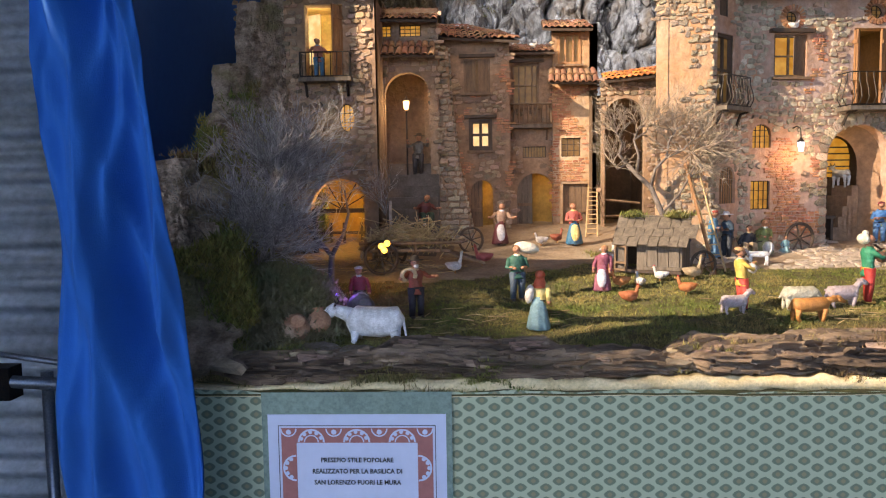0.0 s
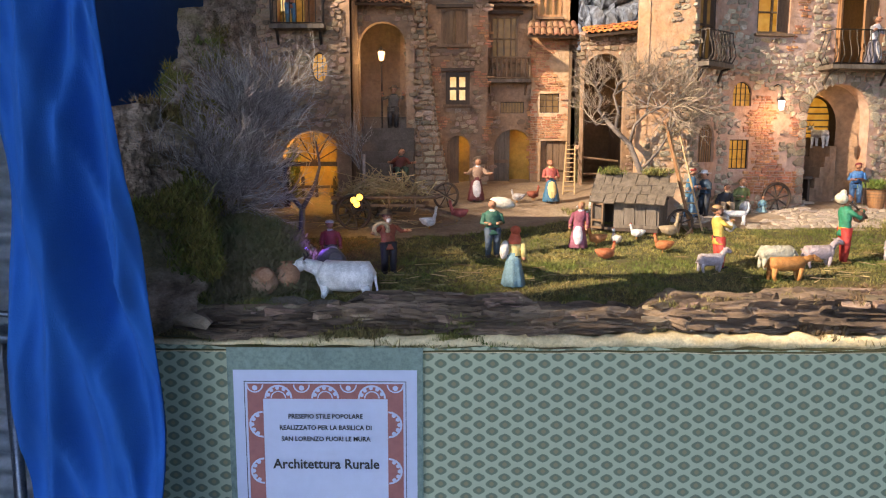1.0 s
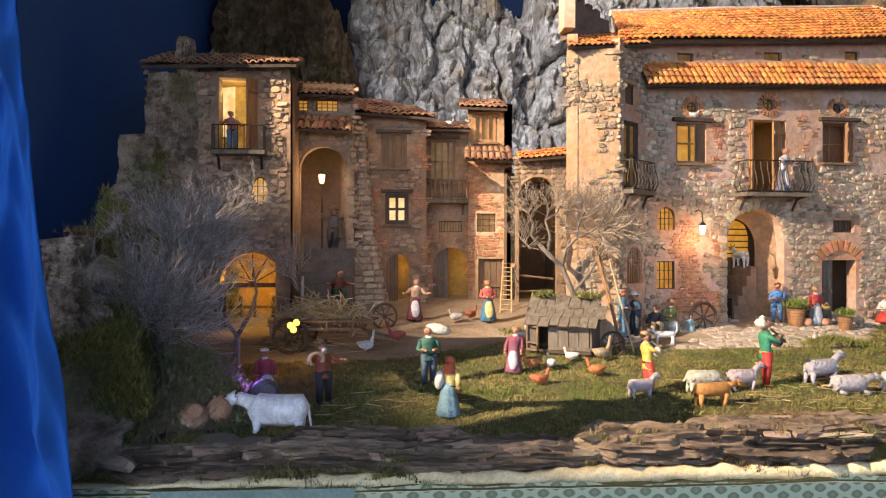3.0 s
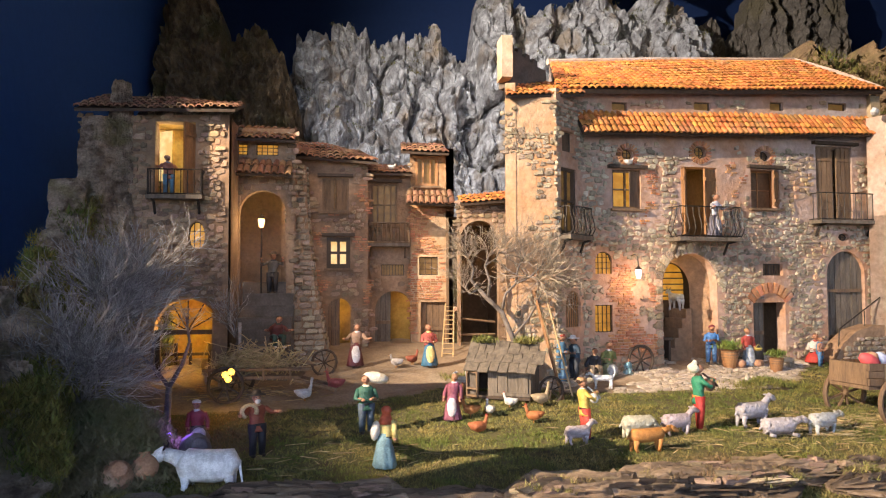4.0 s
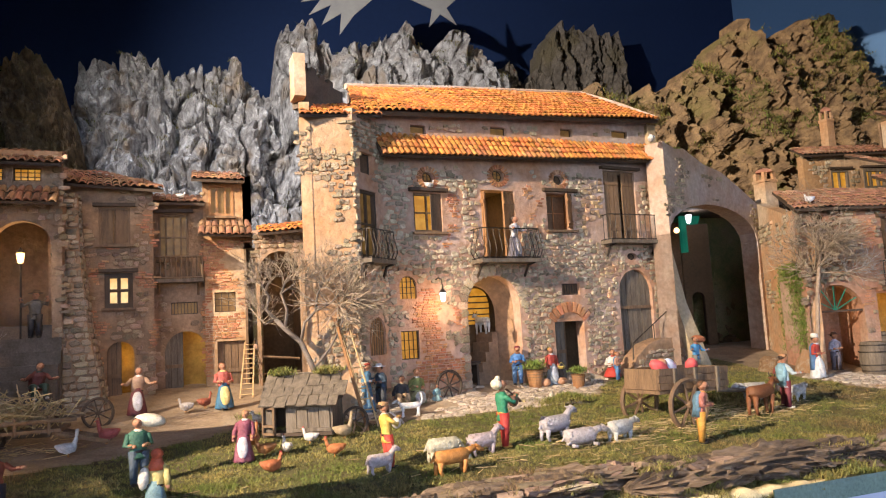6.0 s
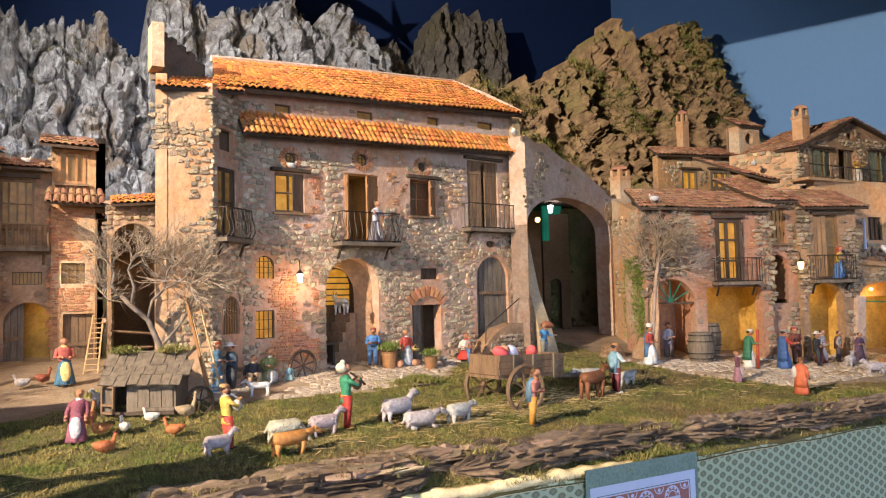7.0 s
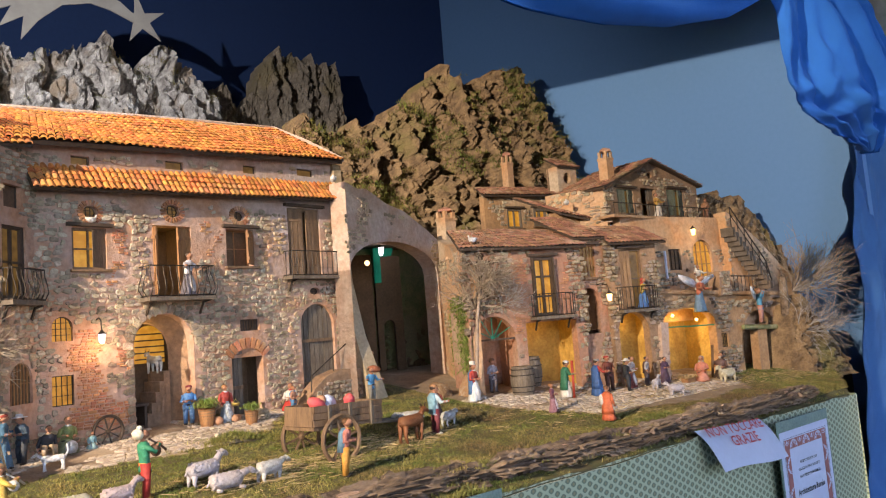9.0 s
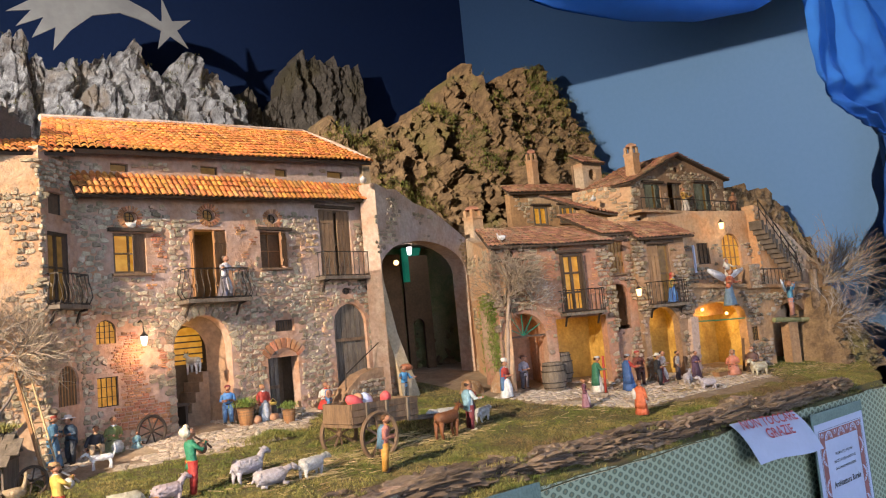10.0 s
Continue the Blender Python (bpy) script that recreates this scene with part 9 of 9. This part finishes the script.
def beast(place, length, yaw, coat, label, kind="sheep", head="up", lying=False, name="clay_sheep", category="sheep figurine", group="clay flock", dark=""):
    """A four-legged animal of unit body length, facing +x."""
    cols = [coat, dark or coat, "3a2c26"]
    b = Build()
    leg = 0.08 if lying else {"sheep": 0.22, "dog": 0.24, "cat": 0.36, "cow": 0.10, "goat": 0.42}[kind]
    thick = {"sheep": 0.22, "cow": 0.26, "goat": 0.17, "dog": 0.17, "cat": 0.14}[kind]
    b.tube([(-0.48, 0, leg + thick * 0.85), (-0.38, 0, leg + thick), (-0.1, 0, leg + thick * 0.9), (0.2, 0, leg + thick * 0.95), (0.38, 0, leg + thick * 1.1), (0.46, 0, leg + thick * 1.2)],
           [thick * 0.35, thick * 0.92, thick * 1.0, thick * 0.98, thick * 0.9, thick * 0.5], 12, 0)
    if kind == "sheep":
        r = random.Random(int(1000 * place[0]))
        for _ in range(90):
            a, x = r.uniform(0, 6.28), r.uniform(-0.42, 0.40)
            b.ball((x, thick * 0.88 * math.cos(a), leg + thick + thick * 0.84 * math.sin(a)), r.uniform(0.026, 0.038), 0, 6)
    for sx, sy in ((-0.34, -1), (-0.34, 1), (0.32, -1), (0.32, 1)):
        y = sy * thick * 0.55
        if lying:
            b.tube([(sx, y * 1.2, 0.08), (sx + 0.16, y * 1.6, 0.05)], 0.05, 6, 0)
        else:
            k = 0.04 * sy * (1 if sx > 0 else -1)
            b.tube([(sx, y, leg + thick * 0.4), (sx + k * 0.3 - (0.03 if sx < 0 else 0), y, leg * 0.5), (sx + k, y, 0.0)], [0.085, 0.05, 0.042], 7, 0)
    hx, hz = {"up": (0.60, leg + thick * 2.5), "mid": (0.70, leg + thick * 1.7), "low": (0.66, leg * 0.35 + 0.05)}[head]
    b.tube([(0.36, 0, leg + thick * 1.2), ((0.36 + hx) / 2, 0, (leg + thick * 1.3 + hz) / 2), (hx, 0, hz)], [thick * 0.62, thick * 0.45, thick * 0.38], 9, 0)
    dx, dz = (0.9, -0.42) if head != "low" else (0.5, -0.85)
    b.tube([(hx - 0.03 * dx, 0, hz + 0.02), (hx + 0.10 * dx, 0, hz + 0.10 * dz), (hx + 0.22 * dx, 0, hz + 0.22 * dz)], [thick * 0.42, thick * 0.40, thick * 0.22], 9, 1)
    for s in (-1, 1):
        b.tube([(hx - 0.02, s * thick * 0.32, hz + 0.03), (hx - 0.05, s * thick * 0.75, hz + 0.04)], [0.035, 0.012], 5, 1)
        if kind in ("cow", "goat"):
            b.tube([(hx - 0.01, s * 0.05, hz + 0.06), (hx - 0.05, s * 0.09, hz + 0.13), (hx - 0.02, s * 0.10, hz + 0.19)], [0.022, 0.016, 0.006], 5, 2)
    if kind == "cat":
        b.tube([(-0.46, 0, leg + thick), (-0.56, 0, leg + 0.36), (-0.52, 0, leg + 0.66)], [0.045, 0.04, 0.03], 7, 0)
    elif kind == "cow":
        b.tube([(-0.48, 0, leg + thick * 1.1), (-0.53, 0, leg * 0.8), (-0.52, 0, leg * 0.35)], [0.03, 0.018, 0.03], 6, 0)
    else:
        b.tube([(-0.46, 0, leg + thick), (-0.56, 0, leg + thick * 0.5)], [0.05, 0.02], 6, 0)
    ob = b.make(name, [paint(c) for c in cols], None, "", True)
    ob.matrix_basis = Matrix.Translation(place) @ pose(0, 0, 0, 0, 0, yaw) @ Matrix.Scale(length, 4)
    return tagged(ob, label, category, group)


W = "d8d2cf"
beast(on(-0.128, 0.905), 0.080, 176, "ffffff", "white clay ox standing by the jars", "cow", "mid", name="clay_ox", category="ox figurine")
beast(on(0.392, 1.021), 0.042, 12, "beb0b3", "pinkish white clay lamb beside the piper", "sheep", "up")
beast(on(0.495, 1.037), 0.056, 0, "c1bca5", "cream clay sheep grazing on the moss", "sheep", "low")
beast(on(0.560, 1.044), 0.050, 8, "bcaaae", "pinkish white clay sheep with its head raised", "sheep", "up")
beast(on(0.483, 0.976), 0.060, 10, "d08a34", "ginger clay dog crouching on the moss", "dog", "mid", False, "clay_dog", "dog figurine")
beast(on(0.700, 1.068), 0.060, 12, "b6b0b7", "white clay sheep standing on straw", "sheep", "up")
beast(on(0.718, 1.022), 0.058, 0, "bcb3b6", "white clay sheep lying on straw", "sheep", "mid", True)
beast(on(0.797, 1.028), 0.052, 15, "c1c1be", "white clay sheep standing near the cart", "sheep", "mid")
beast(on(0.535, 1.312), 0.042, 170, "e4e4e8", "white clay cat with its tail raised", "cat", "up", name="clay_cat", category="cat figurine")
beast(on(0.837, 1.322), 0.030, 60, "cfc6b4", "pale clay dog sitting on the cobbles", "dog", "up", name="clay_dog", category="dog figurine")
beast(on(0.998, 1.448), 0.040, 110, "c8b89c", "tan clay dog beside the door", "dog", "up", name="clay_dog", category="dog figurine")
beast(on(0.268, 1.345), 0.040, 120, "dcd8d2", "white clay dog by the hen house", "dog", "up", name="clay_dog", category="dog figurine")
beast(on(0.285, 1.385), 0.042, 80, "d4cec6", "white clay goat by the passage", "goat", "up", name="clay_goat", category="goat figurine")
beast(on(-0.205, 1.385), 0.040, -15, "c8b4b0", "white clay goat looking out of the barn", "goat", "mid", name="clay_goat", category="goat figurine")
beast(on(1.135, 1.075), 0.072, 12, "8a5024", "brown clay goat pulling at its halter", "goat", "up", name="clay_goat", category="goat figurine")
beast(on(1.215, 1.175), 0.055, 170, "c1bfbc", "white clay sheep behind the herdsman", "sheep", "mid")
beast(on(1.285, 1.135), 0.048, 20, "bebeba", "white clay lamb beside the herdsman", "sheep", "mid")
beast(on(2.015, 1.090), 0.046, 20, "bab3b7", "white clay lamb on the road by the stable", "sheep", "up")
beast(on(1.985, 1.010), 0.046, 150, "bcb3b8", "white clay lamb on the road", "sheep", "up")
beast(on(2.30, 1.035), 0.060, 170, "cfc4a4", "cream clay sheep by the manger", "sheep", "up")
beast(tuple(fm.at(0.326, 1.192, -0.085)), 0.052, 100, "dcd8d0", "white clay goat on the porch stairs", "goat", "up", name="clay_goat", category="goat figurine")


def fowl(place, size, yaw, coat, label, neck=0.5, comb="", name="clay_hen", category="hen figurine", group="clay poultry", legs=True):
    cols = [coat, comb or coat, "c98a2a"]
    b = Build()
    b.tube([(-0.55, 0, 0.62), (-0.32, 0, 0.50), (0.0, 0, 0.42), (0.28, 0, 0.46), (0.40, 0, 0.52)], [0.05, 0.20, 0.28, 0.23, 0.10], 10, 0)
    b.tube([(0.28, 0, 0.50), (0.40, 0, 0.55 + neck * 0.5), (0.44, 0, 0.60 + neck)], [0.15, 0.09, 0.075], 8, 0)
    b.ball((0.46, 0, 0.62 + neck), 0.095, 0, 8)
    b.tube([(0.52, 0, 0.62 + neck), (0.66, 0, 0.59 + neck)], [0.035, 0.01], 5, 2)
    if comb:
        b.ball((0.45, 0, 0.73 + neck), (0.08, 0.02, 0.05), 1, 6)
    for s in (-1, 1):
        b.ball((-0.05, s * 0.22, 0.48), (0.28, 0.07, 0.16), 0, 8)
        if legs:
            b.tube([(0.02, s * 0.09, 0.2), (0.05, s * 0.09, 0.0)], 0.025, 5, 2)
    ob = b.make(name, [paint(c) for c in cols], None, "", True)
    lift = 0 if legs else -0.14 * size
    ob.matrix_basis = Matrix.Translation((place[0], place[1], place[2] + lift)) @ pose(0, 0, 0, 0, 0, yaw) @ Matrix.Scale(size, 4)
    return tagged(ob, label, category, group)


fowl(on(0.252, 1.158), 0.030, 175, "c47a34", "brown clay hen pecking by the shed", 0.3, "b02a1c")
fowl(on(0.250, 1.078), 0.032, 15, "c06a34", "rust clay hen sitting on the moss", 0.25, "b02a1c", legs=False)
fowl(on(0.350, 1.118), 0.030, 165, "c07030", "rust clay hen on the moss", 0.3, "b02a1c")
fowl(on(0.285, 1.165), 0.028, 100, "dcd4cc", "white clay hen by the shed", 0.3, "b02a1c")
fowl(on(0.330, 1.207), 0.026, 150, "dcd6d0", "white clay hen by the shed", 0.3, "b02a1c")
fowl(on(0.240, 1.215), 0.036, 60, "b8743c", "brown clay hen by the girl", 0.4, "b02a1c")
fowl(on(0.384, 1.205), 0.034, 10, "b39c78", "tan clay goose beside the shed wheel", 0.6, "", "clay_goose", "goose figurine")
fowl(on(-0.030, 1.278), 0.032, 20, "d8d8da", "white clay goose on the path", 0.6, "", "clay_goose", "goose figurine")
fowl(on(0.024, 1.328), 0.036, 160, "b8504a", "pink clay rooster on the path", 0.4, "c02a1c", "clay_rooster", "rooster figurine")
fowl(on(0.150, 1.500), 0.030, 150, "b8b0ac", "grey clay duck by the door", 0.25, "", "clay_duck", "duck figurine")
fowl(on(0.185, 1.525), 0.030, 30, "9c4a2c", "red clay hen by the door", 0.3, "b02a1c")
fowl((1.231, 1.452, 1.632), 0.030, 60, "e6e6ea", "white clay dove on the arch", 0.2, "", "clay_dove", "dove figurine", "clay doves", False)
fowl((2.03, 1.36, 1.592), 0.030, 40, "e6e6ea", "white clay dove on the roof", 0.2, "", "clay_dove", "dove figurine", "clay doves", False)
fowl((1.575, 1.32, 1.462), 0.028, 170, "e6e6ea", "white clay dove on the eave", 0.2, "", "clay_dove", "dove figurine", "clay doves", False)
fowl(tuple(fm.at(0.155, 1.508, 0.010)), 0.022, 10, "dcd8d4", "white clay dove on the window lintel", 0.2, "", "clay_dove", "dove figurine", "clay doves", False)
fowl((0.155, 1.765, 1.540), 0.020, 10, "dcd8d4", "white clay dove on the small roof", 0.2, "", "clay_dove", "dove figurine", "clay doves", False)

crib = base("manger", on(2.195, 1.10), "small straw-filled wooden manger", "manger")
b = Build()
b.box(Matrix.Translation(on(2.195, 1.10)) @ pose(0, 0, 0.008), (0.045, 0.022, 0.014))
b.make("body", M["wood_warm"], crib)
pts = [(2.195 + rg.gauss(0, 0.014), 1.10 + rg.gauss(0, 0.007), gz(2.2, 1.1) + 0.016) for _ in range(60)]
tufts("straw", pts, M["straw"], "straw heaped in the manger", 0.010, 4, 77, 0.6)

# white rags, table in the porch
b = Build()
pm = fm.matrix(0.262, 1.10, -0.065)
b.box(pm @ pose(0, 0, 0.03), (0.05, 0.05, 0.006))
tb = base("work_bench", tuple(fm.at(0.262, 1.075, -0.065)), "dark wooden bench inside the porch", "bench")
b.make("top", M["wood_dark"], tb)
for dx in (-0.02, 0.02):
    b = Build()
    b.box(pm @ pose(dx, 0, 0.0), (0.005, 0.04, 0.055))
    b.make("leg", M["wood_dark"], tb)
stair_in = base("porch_stairs", tuple(fm.at(0.31, 1.075, -0.08)), "plaster stairs climbing inside the porch", "stairs")
for k in range(6):
    b = Build()
    b.box(fm.matrix(0.285 + 0.010 * k, 1.075 + 0.011 * k, -0.085), (0.014, 0.07, 0.022 * (k + 1)))
    b.make("step", M["plaster_brown"], stair_in)

# ---- paper signs ----


def words(parent, m, body, size, material, label="", align="CENTER", squeeze=1.0):
    c = bpy.data.curves.new("lettering", "FONT")
    c.body, c.size, c.align_x, c.align_y, c.extrude, c.resolution_u, c.offset = body, size, align, "CENTER", 0.0, 2, (0.022 if size < 0.025 else 0.008) * size
    t = bpy.data.objects.new("lettering", c)
    me = bpy.data.meshes.new_from_object(t)
    bpy.data.objects.remove(t)
    me.materials.append(material)
    ob = new("lettering", me)
    attach(ob, parent)
    ob.matrix_basis = m @ Matrix.Diagonal((squeeze, 1, 1, 1))
    if label:
        ob["label"] = label
    return ob


def notice(m, w, h, place, label, lines, bend=0.0):
    """A sheet in a clear sleeve: ornamental red border, lines of text; m maps sheet x right, y up, z towards the viewer."""
    th = base("notice", place, label, "sign", "notices")
    b = Build()
    b.box(m @ pose(0, 0.006, -0.0024), (w + 0.014, h + 0.04, 0.0016))
    b.make("sleeve", M["film"], th, "clear plastic sleeve")
    b = Build()
    b.box(m @ pose(0, 0, -0.001), (w, h, 0.0008))
    b.make("sheet", M["paper"], th)

    def frame_bars(name, ww, hh, t, material, z):
        bb = Build()
        for dx, dy, sx, sy in ((0, hh / 2, ww + t, t), (0, -hh / 2, ww + t, t), (-ww / 2, 0, t, hh - t), (ww / 2, 0, t, hh - t)):
            bb.box(m @ pose(dx, dy, z), (sx, sy, 0.0003))
        return bb.make(name, material, th)

    frame_bars("border_line", w * 0.88, h * 0.91, 0.0008, M["ink_black"], 0.0)
    frame_bars("border", w * 0.765, h * 0.832, w * 0.085, M["ink_red"], 0.0)
    bb = Build()
    iw, ih = w * 0.765, h * 0.832
    t = w * 0.078

    def arc(cx, cy, r, a0, a1, z, th_=0.0022):
        n = 10
        ring = []
        for i in range(n + 1):
            a = radians(a0 + (a1 - a0) * i / n)
            ring.append((cx + r * math.cos(a), cy + r * math.sin(a), cx + (r - th_) * math.cos(a), cy + (r - th_) * math.sin(a)))
        for p, q in zip(ring, ring[1:]):
            bb.add([m @ Vector((p[0], p[1], z)), m @ Vector((q[0], q[1], z)), m @ Vector((q[2], q[3], z)), m @ Vector((p[2], p[3], z))], ((0, 1, 2, 3),))

    def dot(cx, cy, r, z):
        n = 7
        bb.add([m @ Vector((cx + r * math.cos(6.283 * i / n), cy + r * math.sin(6.283 * i / n), z)) for i in range(n)], (tuple(range(n)),))

    z = 0.0006
    for s in (-1, 1):
        for k in range(3):
            cx = (k - 1) * iw / 3
            cy = s * ih / 2
            a0 = 0 if s > 0 else 180
            arc(cx, cy - s * t * 0.5, t * 0.98, a0, a0 + 180, z)
            arc(cx, cy - s * t * 0.5, t * 0.55, a0, a0 + 180, z, 0.0014)
            for a in (25, 60, 95, 130, 160):
                aa = radians(a0 + a)
                dot(cx + t * 0.76 * math.cos(aa), cy - s * t * 0.5 + t * 0.76 * math.sin(aa), t * 0.15, z)
        for k in range(4):
            cx = (k - 1.5) * iw / 3
            a0 = 180 if s > 0 else 0
            arc(cx, s * (ih / 2 + t * 0.5), t * 0.6, a0, a0 + 180, z, 0.0016)
            dot(cx, s * (ih / 2 + t * 0.25), t * 0.2, z)
        for k in range(4):
            cy = (k - 1.5) * ih / 4.4
            arc(s * (iw / 2 - t * 0.5), cy, t * 0.98, -90 if s > 0 else 90, 90 if s > 0 else 270, z)
            for a in (-60, -30, 0, 30, 60):
                aa = radians(a if s > 0 else 180 + a)
                dot(s * (iw / 2 - t * 0.5) + t * 0.76 * math.cos(aa), cy + t * 0.76 * math.sin(aa), t * 0.16, z)
    tagged(bb.make("ornament", M["paper"], th), kind="stuff")
    for text, y, size, squeeze in lines:
        words(th, m @ pose(0, y, 0.0014), text, size, M["ink_black"], "", "CENTER", squeeze)
    return th


A4W, A4H = 0.21, 0.297
m = Matrix.Translation((-0.132, TY0 - 0.012, 0.944 - A4H / 2)) @ pose(0, 0, 0, 90, 0, 0)
notice(m, A4W, A4H, (-0.132, 0.75, 0.65), "white notice with a red ornamental border on the tablecloth",
       [("PRESEPIO STILE POPOLARE", 0.094, 0.0078, 0.92), ("REALIZZATO PER LA BASILICA DI", 0.0805, 0.0078, 0.92), ("SAN LORENZO FUORI LE MURA", 0.067, 0.0078, 0.92), ("Architettura Rurale", 0.0365, 0.0165, 0.94)])
m = Matrix.Translation((2.075, 0.722, 0.934 - A4H * 0.62)) @ pose(0, 0, 0, 90, 0, 0)
notice(m, 0.262, A4H * 1.24, (2.075, 0.72, 0.6), "white notice with a red border near the curtain",
       [("PRESEPIO STILE POPOLARE", 0.105, 0.0085, 0.92), ("REALIZZATO PER LA BASILICA DI", 0.088, 0.0085, 0.92), ("SAN LORENZO FUORI LE MURA", 0.071, 0.0085, 0.92), ("Architettura Rurale", 0.036, 0.0195, 0.94)])
m = Matrix.Translation((0.95, TY0 - 0.014, 0.905 - A4H / 2 + 0.05)) @ pose(0, 0, 0, 90, 0, 0)
notice(m, A4W, A4H, (0.95, 0.75, 0.6), "white notice with a red border on the tablecloth", [])

# the tilted request sheet
hand = base("request_sheet", (1.78, 0.72, 0.93), "white paper sheet with red lettering taped over the edge", "sign")
p0, p1 = Vector((1.645, 0.757, 0.983)), Vector((1.925, 0.757, 0.970))
q0, q1 = Vector((1.652, 0.700, 0.902)), Vector((1.932, 0.700, 0.894))
b = Build()
nu, nv = 12, 10
grid = []
for i in range(nv + 1):
    for j in range(nu + 1):
        s, t = j / nu, i / nv
        p = p0.lerp(p1, s).lerp(q0.lerp(q1, s), t)
        p.z += 0.012 * math.sin(math.pi * t) - 0.006 * s * t + 0.003 * math.sin(6 * s) * t
        grid.append(p)
f4 = [(i * (nu + 1) + j, (i + 1) * (nu + 1) + j, (i + 1) * (nu + 1) + j + 1, i * (nu + 1) + j + 1) for i in range(nv) for j in range(nu)]
b.add(grid, f4)
b.add([p - Vector((0, 0, 0.0006)) for p in grid], [tuple(reversed(t)) for t in f4])
b.make("sheet", M["paper"], hand, smooth=True)
ex = (p1 - p0).normalized()
ey = (p0 - q0)
ey = (ey - ex * ey.dot(ex)).normalized()
ez = ex.cross(ey)
for text, t, size in (("NON TOCCARE", 0.20, 0.033), ("GRAZIE", 0.56, 0.034)):
    c = p0.lerp(p1, 0.5).lerp(q0.lerp(q1, 0.5), t)
    c.z += 0.012 * math.sin(math.pi * t)
    mm = Matrix(((ex.x, ey.x, ez.x, c.x), (ex.y, ey.y, ez.y, c.y), (ex.z, ey.z, ez.z, c.z), (0, 0, 0, 1))) @ Matrix.Translation((0, 0, 0.0045))
    words(hand, mm, text, size, M["ink_pink"])

# ---- cobbles last ----
road = base("cobbled_road", (0.9, 1.35, 1.05), "pale cobbled road before the houses", "road", "", "structure")
lay(road, "cobble", ROAD_SLOTS, 300, (0.75, 1.33, 1.06), "cobble")
